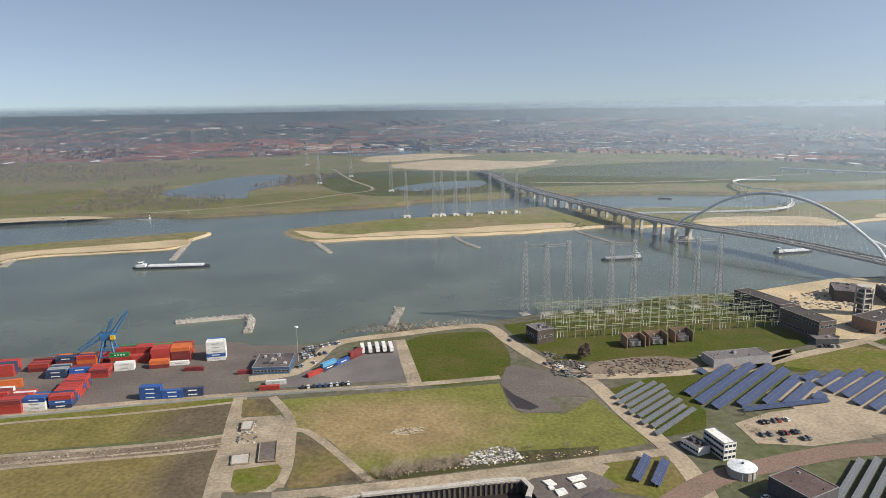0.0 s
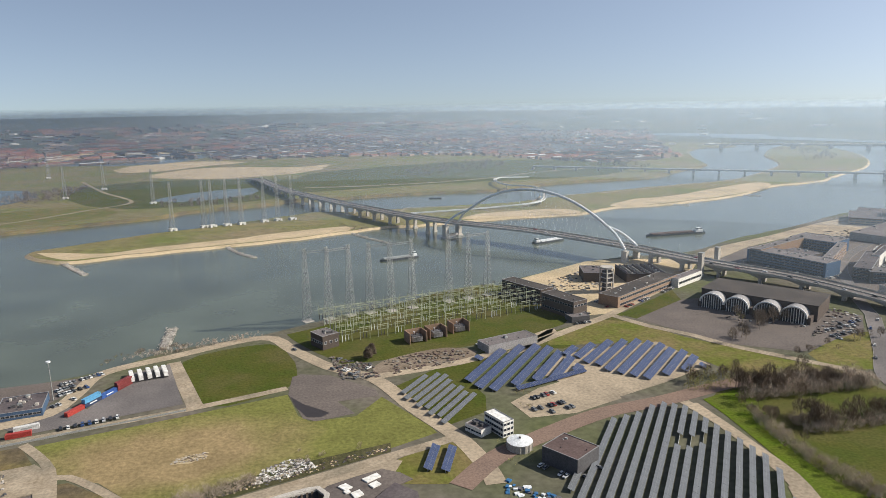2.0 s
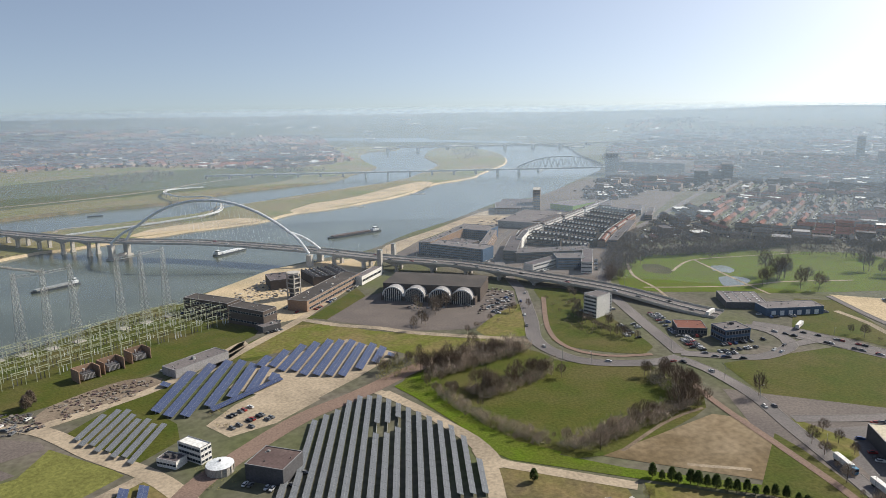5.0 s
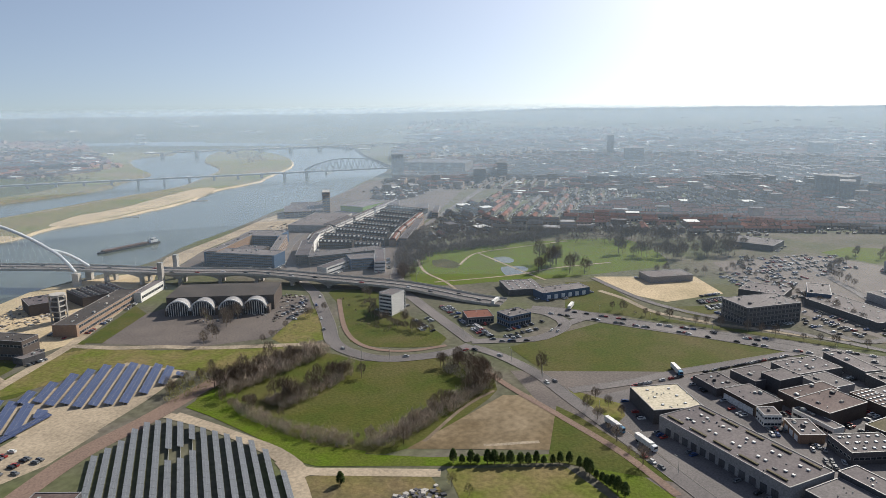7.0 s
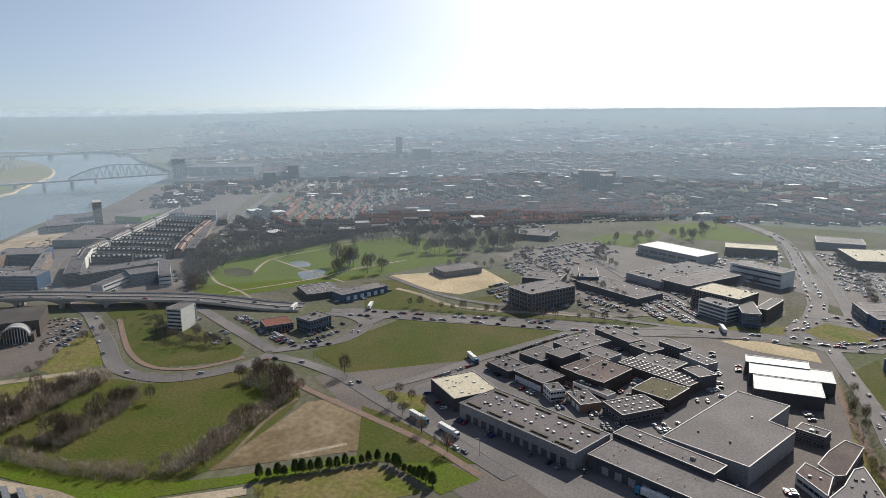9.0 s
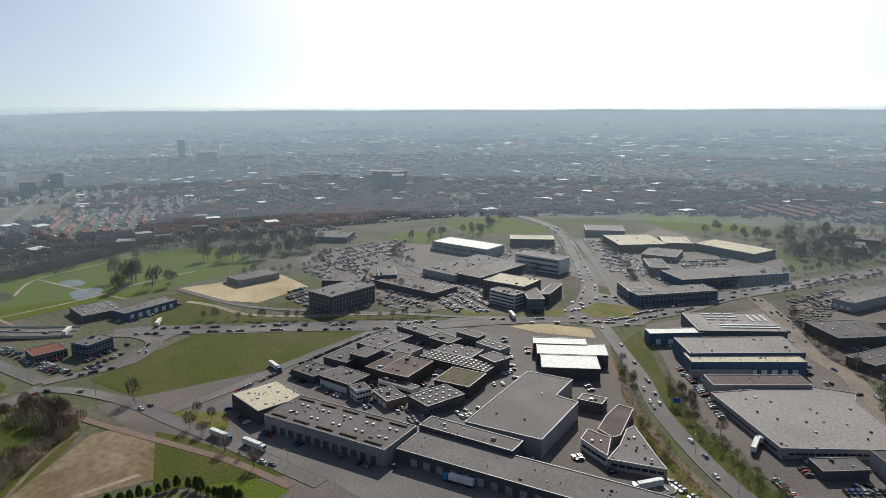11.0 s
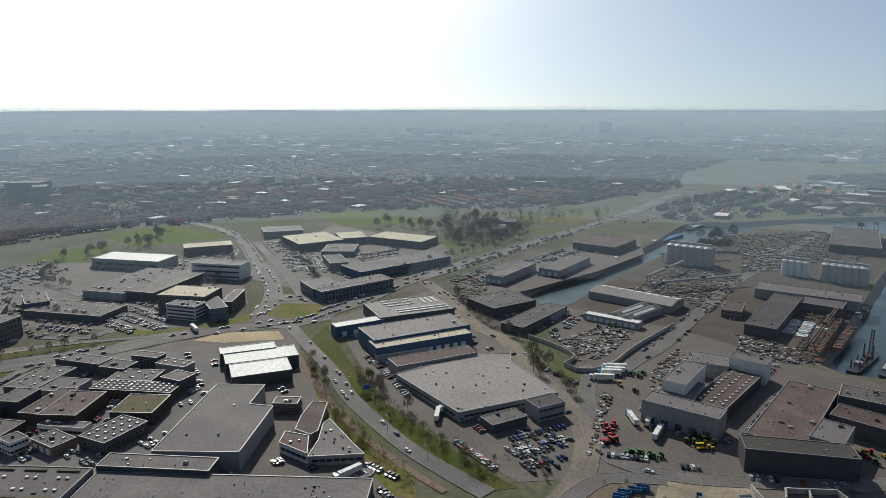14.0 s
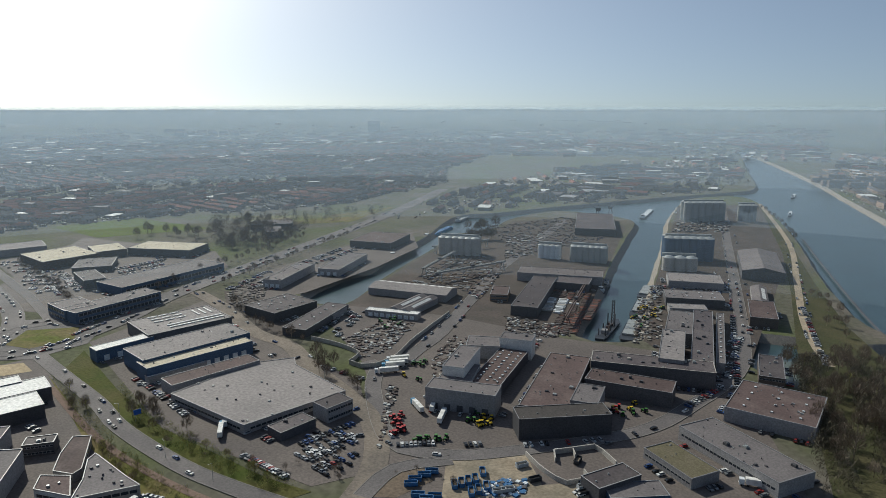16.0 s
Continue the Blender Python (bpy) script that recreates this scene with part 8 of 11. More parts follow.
for px, py in ((-20, -2.6), (-20, 2.6), (-6, -2.8), (-6, 2.8), (8, -2.8), (8, 2.8)):
    bm = bmesh.new()
    drum(bm, px, py, 1.4, 7.5 if px < 0 else 12.0, 0.55, 0.5, 8)
    part("piling", bm, DARKCLAD, rig)
bm = bmesh.new()
for qx, qy in ((-1.1, -1.1), (1.1, -1.1), (1.1, 1.1), (-1.1, 1.1)):
    beam(bm, (13 + qx, qy, 2), (13 + qx * 0.7, qy * 0.7, 22), 0.35)
for k in range(7):
    z = 3 + k * 2.7
    beam(bm, (12, -1, z), (14, 1, z + 2.4), 0.25)
    beam(bm, (14, -1, z), (12, 1, z + 2.4), 0.25)
part("lattice_mast", bm, DARKCLAD, rig)
bm = bmesh.new()
box(bm, -15, -2.2, 2.01, -10, 2.2, 4.6)
part("deck_house", bm, CLAD, rig)
bm = bmesh.new()
for k in range(14):
    qx, qy = -9 + (k * 7) % 20, -1.8 + (k * 5) % 4
    box(bm, qx, qy, 2.01, qx + 1.6, qy + 1.1, 2.8 + (k % 3) * 0.5)
part("deck_gear", bm, BROWNROOF, rig)
ship_line(*[(186.4, -476.8), (200.1, -529.0)], 12, HULL["dark"], GALV, "dark hopper barge moored at the quay", house=False)
ship_line(*[(203.6, -537.9), (218.0, -595.6)], 12, HULL["dark"], GALV, "dark hopper barge moored at the quay", house=False)
ship_line(*[(221.1, -598.0), (230.9, -641.0)], 11, HULL["dark"], GALV, "dark barge moored at the quay", house=False)
ship_line(*[(258.5, -589.1), (269.0, -628.4)], 9, HULL["dark"], None, "dark tug moored at the quay", "tug")
ship_line(*[(389.5, -1032.3), (412.6, -1132.8)], 10, HULL["dark"], WHITESTEEL, "barge moored at the pier end")
ship_line(*[(356.1, -1085.3), (384.6, -1186.8)], 10, HULL["dark"], GALV, "barge moored at the silo quay")
ship_line(*[(250.5, -1435.3), (258.9, -1502.5)], 7, HULL["dark"], WHITESTEEL, "small ship on the canal")
ship_line(*[(210.0, -1196.1), (218.3, -1248.8)], 6, HULL["grey"], WHITESTEEL, "small ship on the canal")
strip("pier", [(156.5, -996.4), (115.5, -861.1), (56.0, -674.0), (30.0, -601.6)], 2.5, -4.2, DARKCLAD, "long timber guide wall in the canal")


RIPRAP = material("pale_riprap", (0.40, 0.375, 0.335), (0.30, 0.28, 0.25), 0.5, 0.6, 0.95, fine=4, island=0.3)


def rubble_bank(name, line, width, z0, z1, label):
    rng = random.Random(3)
    bm = bmesh.new()
    for p, d in along([(*q, 0) for q in smooth_line(line, 5)], 1.6):
        n = Vector((d.y, -d.x, 0))
        for k in range(9):
            c = p + n * rng.uniform(-width / 2, width / 2) + Vector((0, 0, z0 + (z1 - z0) * (1 - abs(rng.uniform(-1, 1)))))
            s = rng.uniform(0.25, 0.65)
            box(bm, c.x - s, c.y - s * rng.uniform(0.6, 1), c.z - s, c.x + s, c.y + s, c.z + s * rng.uniform(0.2, 0.6))
    sweep(bm, [(*q, 0) for q in smooth_line(line, 5)], [(-width / 2 - 2, z0 - 2), (-width * 0.3, z1 - 0.7), (width * 0.3, z1 - 0.7), (width / 2 + 2, z0 - 2)])
    return tagged(new(name, mesh_of(name, bm, RIPRAP)), label, "breakwater", kind="stuff")


rubble_bank("breakwater", [(-221.3, 541.5), (-192.0, 549.3), (-166.9, 554.4), (-159.3, 538.9), (-154.6, 513.2)], 7, -6.5, -3.6, "breakwater of pale piled stones")
rubble_bank("groyne", [(-38.1, 572.9), (-40.5, 548.8), (-42.4, 522.4)], 9, -6.5, -4, "stone groyne at the bank")
rubble_bank("groyne", [(-188.5, 921.9), (-162.5, 862.5), (-135.0, 803.4)], 7, -6.5, -4.6, "stone groyne of the river island")
rubble_bank("groyne", [(12.5, 907.6), (26.1, 857.0), (44.3, 821.1)], 6, -6.5, -4.6, "stone groyne of the river island")
rubble_bank("groyne", [(-337.1, 904.4), (-326.3, 838.4), (-314.0, 775.0)], 8, -6.5, -4.4, "stone groyne of the spit")
rubble_bank("groyne", [(-513.1, 817.4), (-502.1, 771.7), (-496.3, 752.0)], 8, -6.5, -4.4, "stone groyne of the spit")
rubble_bank("groyne", [(180.4, 948.2), (187.7, 905.9), (211.4, 845.7)], 5, -6.5, -4.8, "stone groyne of the river island")
rubble_bank("groyne", [(935.6, 1031.8), (946.8, 1011.0), (960.5, 999.8)], 6, -6.5, -4.8, "stone groyne of the river island")
rubble_bank("groyne", [(746.0, 995.8), (753.1, 971.5), (764.4, 953.3)], 6, -6.5, -4.8, "stone groyne of the river island")

# ---- trees ----
def bare_tree(seed, h, r, twigs, mat, trunk=True):
    rng = random.Random(seed)
    bm = bmesh.new()
    limbs = []
    rings = [(0, 0.028 * h), (0.3 * h, 0.02 * h), (0.75 * h, 0.008 * h)]
    tube(bm, [(0, 0, 0), (0.1, 0, 0.35 * h), (0, 0.15, 0.8 * h)], 0.018 * h, 5)
    for k in range(9):
        a = k * 2.4 + rng.uniform(-0.4, 0.4)
        z = h * rng.uniform(0.25, 0.6)
        q = Vector((math.cos(a) * r * 0.75, math.sin(a) * r * 0.75, z + h * rng.uniform(0.15, 0.32)))
        beam(bm, (0, 0, z), q, 0.012 * h)
        limbs.append((Vector((0, 0, z)), q))
    wood = mesh_of("trunk", bm, BARK)
    verts, faces = [], []
    for k in range(twigs):
        a, b = rng.choice(limbs)
        th, ph = rng.uniform(0, 2 * math.pi), math.acos(rng.uniform(-0.75, 1))
        rad = rng.uniform(0.35, 1.0) ** 0.5
        lump = 1 + 0.28 * math.sin(3 * th + seed) * math.sin(2 * ph + seed * 2)
        c = Vector((math.cos(th) * math.sin(ph) * r, math.sin(th) * math.sin(ph) * r, h * 0.62 + math.cos(ph) * h * 0.38)) * 1.0
        c = Vector((c.x * rad * lump, c.y * rad * lump, h * 0.6 + (c.z - h * 0.6) * rad * lump))
        d = (c - Vector((0, 0, h * 0.35))).normalized() + Vector((rng.uniform(-0.5, 0.5), rng.uniform(-0.5, 0.5), rng.uniform(-0.1, 0.6)))
        d = d.normalized() * rng.uniform(0.09, 0.17) * h
        w = d.cross(Vector((rng.uniform(-1, 1), rng.uniform(-1, 1), rng.uniform(-1, 1)))).normalized() * h * rng.uniform(0.004, 0.008)
        i = len(verts)
        verts += [tuple(c - d * 0.5 - w), tuple(c - d * 0.5 + w), tuple(c + d * 0.5)]
        faces.append((i, i + 1, i + 2))
    me = bpy.data.meshes.new("crown")
    me.from_pydata(verts, [], faces)
    me.materials.append(mat)
    return wood, me


TREES = {}
for kind, seed, h, r, tw, mat, label in (("a", 1, 11, 3.6, 620, TWIG, "bare deciduous tree with fine brown twigs"), ("b", 2, 13, 4.2, 680, TWIG, "tall bare deciduous tree with fine brown twigs"), ("c", 3, 9, 3.2, 560, BUDS, "deciduous tree with first yellow-green buds"),
                                         ("d", 4, 4, 2.4, 520, TWIG, "bare brown thorny shrub"), ("e", 5, 3.2, 2.2, 460, BUDS, "low budding olive-green shrub")):
    wood, crown = bare_tree(seed, h, r, tw, mat)
    name = "shrub" if kind in "de" else "tree"
    g = thing(name, 0, 0, -400, 0, label, name, "spring trees")
    reuse("trunk", wood, g, pose(0, 0, 0))
    reuse("crown", crown, g, pose(0, 0, 0))
    TREES[kind] = [g, False]
# evergreen: cone of many small clumps
rng = random.Random(8)
verts, faces = [], []
for k in range(1300):
    z = rng.uniform(0.03, 1)
    a, rr = rng.uniform(0, 6.283), math.sqrt(max(0.02, 1 - (z * 1.55 - 0.6) ** 2)) * (1 - 0.35 * z) * rng.uniform(0.55, 1.12)
    c = Vector((math.cos(a) * rr * 2.3, math.sin(a) * rr * 2.3, 1.5 + z * 5.6))
    d = Vector((math.cos(a), math.sin(a), rng.uniform(-0.4, 0.5))) * rng.uniform(0.22, 0.45)
    w = d.cross(Vector((rng.uniform(-1, 1), rng.uniform(-1, 1), 1))).normalized() * rng.uniform(0.14, 0.26)
    i = len(verts)
    verts += [tuple(c - d - w), tuple(c - d + w), tuple(c + d)]
    faces.append((i, i + 1, i + 2))
me = bpy.data.meshes.new("crown")
me.from_pydata(verts, [], faces)
me.materials.append(NEEDLE)
g = thing("conifer", 0, 0, -400, 0, "dark green rounded pine tree", "tree", "evergreens")
bm = bmesh.new()
drum(bm, 0, 0, 0, 6, 0.22, 0.06, 6)
part("trunk", bm, BARK, g)
reuse("crown", me, g, pose(0, 0, 0))
TREES["n"] = [g, False]
trng = random.Random(11)


PLANTED = []


def plant(kind, x, y, s=1.0, z=0.0):
    s *= trng.uniform(0.75, 1.25)
    PLANTED.append((kind, pose(x, y, z - 0.05, 0, 0, trng.uniform(0, 360)) @ Matrix.Diagonal((s, s, s * trng.uniform(0.85, 1.15), 1))))


def grow(near):
    """The nearest trees become things; the rest are joined into one mesh of trunks and twigs."""
    PLANTED.sort(key=lambda q: q[1].translation.x ** 2 + q[1].translation.y ** 2)
    verts, faces, mats = [], [], []
    for k, (kind, m) in enumerate(PLANTED):
        base, used = TREES[kind]
        if not used:
            base.matrix_basis = m
            TREES[kind][1] = True
        elif k < near:
            copy_thing(base, m)
        else:
            for ch, mi in zip(base.children, (0, {"c": 2, "e": 2, "n": 3}.get(kind, 1))):
                o = sum(len(v) for v in verts)
                n = len(ch.data.vertices)
                co = np.empty(n * 3, "f")
                ch.data.vertices.foreach_get("co", co)
                M = np.array(m)
                verts.append(co.reshape(-1, 3) @ M[:3, :3].T + M[:3, 3])
                for p in ch.data.polygons:
                    faces.append([o + i for i in p.vertices])
                    mats.append(mi)
    me = bpy.data.meshes.new("far_trees")
    me.from_pydata(np.concatenate(verts).tolist(), [], faces)
    for mt in (BARK, TWIG, BUDS, NEEDLE):
        me.materials.append(mt)
    me.polygons.foreach_set("material_index", mats)
    tagged(new("far_trees", me), "many bare spring trees and shrubs", "trees", kind="stuff")


def belt(line, n, spread, kinds, s=1.0, z=0.0):
    L = smooth_line(line, 4)
    for k in range(n):
        p = L[min(len(L) - 1, int(trng.random() * len(L)))]
        plant(trng.choice(kinds), p[0] + trng.gauss(0, spread), p[1] + trng.gauss(0, spread), s, z)


def row(line, n, kinds, s=1.0):
    L = along([(*p, 0) for p in smooth_line(line, 3)], 1.0)
    for k in range(n):
        p = L[int((k + 0.5) / n * len(L))][0]
        plant(kinds[k % len(kinds)], p.x + trng.uniform(-0.6, 0.6), p.y + trng.uniform(-0.6, 0.6), s)


belt([(286.4, 296.3), (299.2, 299.4), (318.9, 301.0), (337.9, 295.8), (353.8, 286.8)], 46, 7, "aabbd")
belt([(283.3, 293.3), (269.9, 259.1), (263.4, 225.7), (264.9, 194.0)], 40, 4, "aacde", 0.75)
belt([(288.8, 263.1), (299.3, 250.6), (313.7, 249.1), (343.7, 249.2)], 26, 5, "abd", 0.9)
belt([(266.2, 191.4), (275.4, 176.6), (292.5, 173.0), (322.0, 167.7), (351.7, 160.1), (366.7, 158.4)], 50, 4, "aabdd", 0.85)
belt([(381.7, 192.1), (378.4, 176.2), (373.7, 160.3)], 16, 5, "ab")
belt([(266.9, 327.4), (286.9, 325.2), (312.2, 326.5)], 16, 4, "cde", 0.9)
row([(270.7, 136.7), (282.2, 110.6), (297.2, 82.1)], 15, "n", 0.85)
row([(294.6, 80.2), (287.2, 67.9), (276.6, 52.8)], 9, "n", 0.85)
plant("n", *(231.7, 172.9), 1.2)
plant("n", *(95.7, 437.3), 1.5)
plant("n", *(92.2, 433.3), 1.3)
plant("c", *(252.4, 126.2), 1.0)
plant("c", *(248.3, 115.8), 1.0)
plant("b", *(396.7, 133.5), 1.0)
row([(508.7, 345.8), (476.9, 296.0)], 5, "abd", 0.8)
row([(453.6, 300.8), (435.1, 255.3), (438.5, 232.5)], 14, "aab", 0.75)
belt([(431.9, 294.7), (425.7, 259.8)], 6, 3, "de")
belt([(374.8, 337.4), (403.3, 339.2), (447.6, 351.0)], 14, 5, "ade", 0.8)
belt([(376.6, 396.1), (414.8, 421.5), (425.3, 418.6)], 10, 5, "abc", 0.9)
belt([(344.3, 370.0), (379.5, 388.5), (409.6, 406.2)], 10, 5, "ab", 0.9)
row([(484.3, 353.8), (450.6, 307.2), (425.7, 259.8)], 6, "d")
row([(560.0, 332.4), (648.6, 378.5), (771.1, 432.0), (933.0, 462.3)], 26, "ab", 0.9)
belt([(628.4, 356.2), (713.5, 384.4), (776.5, 345.2), (836.5, 283.7), (894.0, 202.0)], 60, 6, "ab", 1.0)
belt([(660.7, 223.3), (701.4, 227.6), (692.3, 215.2)], 9, 5, "bb", 1.5)
belt([(661.1, 193.4), (692.1, 184.4)], 4, 6, "b", 1.2)
belt([(775.6, 167.9), (781.4, 118.8), (822.5, 63.5)], 30, 9, "bb", 1.35)
belt([(858.7, 186.6), (868.7, 119.7), (860.7, 54.6)], 22, 9, "b", 1.3)
row([(360.3, 96.6), (346.9, 83.3), (323.7, 65.8), (304.9, 48.4)], 6, "ab", 0.8)
row([(377.7, 96.4), (353.5, 69.5)], 3, "ab", 0.8)
belt([(336.5, -149.9), (300.7, -147.1), (263.9, -147.4), (237.3, -150.0)], 34, 3.0, "cdeea", 0.8)
belt([(366.0, -190.2), (310.1, -179.3), (268.6, -181.7), (240.4, -181.8), (223.4, -187.5)], 40, 3.0, "cdeea", 0.85)
belt([(426.1, -176.1), (376.1, -163.3)], 10, 2.5, "cde", 0.8)
row([(320.6, -286.6), (304.5, -281.3), (335.5, -299.2)], 4, "ab", 0.9)
belt([(856.2, -33.5), (890.5, -149.4), (989.7, -200.1)], 20, 10, "ab", 1.0)
belt([(716.9, -503.2), (668.2, -534.0), (767.6, -592.7)], 36, 14, "ab", 1.1)
belt([(856.5, -484.5), (789.4, -534.8), (819.2, -651.6)], 24, 12, "ab", 1.1)
belt([(77.4, -490.5), (53.8, -439.1), (35.6, -374.6), (24.9, -330.5)], 46, 6, "abcd", 0.9)
belt([(51.5, -510.1), (30.2, -437.3), (14.4, -383.4)], 44, 9, "abce", 1.0)
belt([(30.9, -500.6), (15.0, -413.6), (3.3, -358.7)], 30, 9, "ab", 1.0)
belt([(94.4, -690.9), (59.1, -594.7), (25.0, -505.1)], 26, 5, "ade", 0.8)
row([(263.4, -1236.5), (203.4, -1090.8), (154.1, -943.3)], 10, "ab", 0.8)
belt([(522.0, -752.4), (515.7, -767.8), (508.1, -784.4)], 9, 4, "b", 1.3)
belt([(244.5, -209.4), (227.4, -208.5), (212.0, -201.0)], 6, 4, "a", 0.7)
belt([(191.1, -216.7), (174.4, -229.3)], 8, 5, "ad", 0.6)
belt([(-79.1, 490.5), (-63.2, 500.3), (-41.8, 504.7), (-20.1, 506.6)], 26, 3, "dde", 0.8)
belt([(-38.9, 286.4), (-23.8, 293.4), (-7.9, 298.1), (8.5, 303.0)], 40, 2.5, "dde", 0.9)
belt([(31.7, 316.3), (47.8, 310.1), (59.5, 312.6)], 14, 4, "dde", 0.8)
belt([(66.7, 536.0), (100.7, 545.4), (149.5, 552.8), (203.0, 570.5), (253.4, 585.9)], 34, 2.5, "dde", 0.9)
belt([(303.4, 490.3), (275.8, 478.6)], 4, 3, "d")
belt([(129.4, 297.2), (138.8, 282.0), (128.3, 275.2)], 16, 3, "ee", 0.7)
row([(161.6, 347.3), (170.1, 342.3)], 3, "e")
row([(157.5, 330.9), (162.6, 325.7)], 3, "e")
belt([(481.5, 326.3), (455.8, 284.6), (446.7, 240.9)], 16, 4, "ad", 0.8)
belt([(171.2, 981.8), (192.2, 941.4), (222.4, 943.5)], 16, 6, "dd", 1.0, -3.2)

row([(492.9, -703.5), (481.0, -718.0), (470.3, -733.8)], 14, "bb", 1.2)
for line, n in (([(555.0, 130.0), (545.0, 64.0), (538.0, 0.0), (538.0, -60.0)], 20), ([(600.0, -60.0), (640.0, -30.0), (700.0, 10.0), (740.0, 40.0)], 18), ([(720.0, -60.0), (770.0, -40.0), (830.0, -60.0)], 16), ([(600.0, -110.0), (640.0, -160.0), (700.0, -205.0), (770.0, -230.0)], 20), ([(600.0, -262.0), (700.0, -285.0), (800.0, -300.0)], 18), ([(575.0, -300.0), (625.0, -440.0), (680.0, -600.0)], 30), ([(555.0, -380.0), (595.0, -500.0), (640.0, -640.0)], 26), ([(330.0, -300.0), (300.0, -292.0), (262.0, -272.0)], 7), ([(362.0, -318.0), (420.0, -322.0), (490.0, -345.0)], 10), ([(700.0, 120.0), (720.0, 60.0), (800.0, 30.0)], 16)):
    row(line, n, "abda", 0.72)
belt([(236.0, -196.0), (226.0, -214.0), (216.0, -206.0)], 8, 3, "ad", 0.7)

grow(230)

# ---- cars ----
CAR = {}
for cname, c in (("grey", (0.16, 0.165, 0.17)), ("silver", (0.42, 0.43, 0.44)), ("black", (0.02, 0.02, 0.022)), ("white", (0.66, 0.66, 0.64)), ("blue", (0.03, 0.07, 0.20)), ("red", (0.27, 0.03, 0.025))):
    m = colour_mat(cname + "_car_paint", c, 0.28)
    g = thing("car", 0, 0, -600, 0, "%s passenger car with dark windows" % cname, "car", "cars of the district")
    bm = bmesh.new()
    sec = [(-2.15, 0.35, 0.75), (-2.1, 0.35, 0.98), (-1.2, 0.3, 1.0), (0.9, 0.3, 0.98), (2.0, 0.35, 0.8), (2.15, 0.4, 0.6)]
    rows = [[bm.verts.new((px, s * (0.86 if abs(px) < 2 else 0.76), z)) for s, z in ((-1, z0), (1, z0), (1, z1), (-1, z1))] for px, z0, z1 in sec]
    for a, b in zip(rows, rows[1:]):
        for k in range(4):
            bm.faces.new((a[k], a[(k + 1) % 4], b[(k + 1) % 4], b[k]))
    bm.faces.new(rows[0][::-1])
    bm.faces.new(rows[-1])
    box(bm, -1.35, -0.62, 1.42, 0.35, 0.62, 1.47)
    part("body", bm, m, g)
    bm = bmesh.new()
    lo = [bm.verts.new(p) for p in ((-1.95, -0.78, 0.97), (1.05, -0.78, 0.97), (1.05, 0.78, 0.97), (-1.95, 0.78, 0.97))]
    hi = [bm.verts.new(p) for p in ((-1.45, -0.64, 1.42), (0.4, -0.64, 1.42), (0.4, 0.64, 1.42), (-1.45, 0.64, 1.42))]
    for k in range(4):
        bm.faces.new((lo[k], lo[(k + 1) % 4], hi[(k + 1) % 4], hi[k]))
    part("window", bm, GLASS, g)
    bm = bmesh.new()
    for k in range(1):
        n = 10
        a = [bm.verts.new((0.32 * math.cos(2 * math.pi * i / n), -0.11, 0.32 * math.sin(2 * math.pi * i / n))) for i in range(n)]
        b = [bm.verts.new((v.co.x, 0.11, v.co.z)) for v in a]
        for i in range(n):
            bm.faces.new((a[i], a[(i + 1) % n], b[(i + 1) % n], b[i]))
        bm.faces.new(a)
        bm.faces.new(b[::-1])
    wheel = mesh_of("wheel", bm, RUBBER)
    for sx in (-1.3, 1.35):
        for sy in (-0.76, 0.76):
            reuse("wheel", wheel, g, pose(sx, sy, 0.32))
    CAR[cname] = [g, False, m]
cars = []
vrng = random.Random(21)


def park(a, b, n, z=0.25, turn=90, fill=0.9):
    a, b = Vector(a), Vector(b)
    rot = math.degrees(math.atan2((b - a).y, (b - a).x))
    for k in range(n):
        if vrng.random() < fill:
            p = a.lerp(b, (k + 0.5) / n)
            cars.append((p.x, p.y, z, rot + turn + vrng.choice((0, 180)) + vrng.uniform(-3, 3)))


def lot(poly, a, b, fill=0.7, z=0.25):
    """Parking rows over an outline, along the way a to b."""
    d = (Vector(b) - Vector(a)).normalized()
    n = Vector((-d.y, d.x))
    us, vs = [Vector(p).dot(d) for p in poly], [Vector(p).dot(n) for p in poly]
    rot = math.degrees(math.atan2(d.y, d.x))
    v, j = min(vs) + 3, 0
    while v < max(vs):
        u = min(us) + 2
        while u < max(us):
            p = d * u + n * v
            if inside(p, poly) and vrng.random() < fill:
                cars.append((p.x, p.y, z, rot + 90 + vrng.choice((0, 180)) + vrng.uniform(-3, 3)))
            u += 2.7
        j += 1
        v += 5.4 if j % 2 else 11


def traffic(line, n, off=3.0, z=0.28):
    L = along([(*p, 0) for p in smooth_line(line, 6)], 2.0)
    for k in range(n):
        p, d = L[int(vrng.random() * len(L))]
        s = vrng.choice((-1, 1))
        q = p + Vector((d.y, -d.x, 0)) * (off * s + vrng.uniform(-0.4, 0.4))
        cars.append((q.x, q.y, z, math.degrees(math.atan2(d.y, d.x)) + (0 if s > 0 else 180)))


park(*[(-99.2, 458.8), (-75.4, 470.6)], 11)
park(*[(-98.7, 440.3), (-81.9, 450.4)], 10)
park(*[(-99.6, 448.9), (-89.8, 455.1)], 6)
park(*[(-97.6, 424.1), (-86.0, 433.6)], 5, fill=0.6)
park(*[(-88.7, 391.1), (-57.8, 396.9)], 9, fill=0.7)
park(*[(162.7, 335.9), (184.5, 340.5)], 9, fill=0.6)
park(*[(161.5, 323.3), (183.4, 326.4)], 10, fill=0.75)
park(*[(164.2, 316.7), (185.7, 319.6)], 8, fill=0.6)
lot([(64.1, 449.3), (87.7, 429.4), (91.3, 402.5), (75.5, 403.0)], *[(63.6, 446.0), (88.9, 408.0)], 0.35)
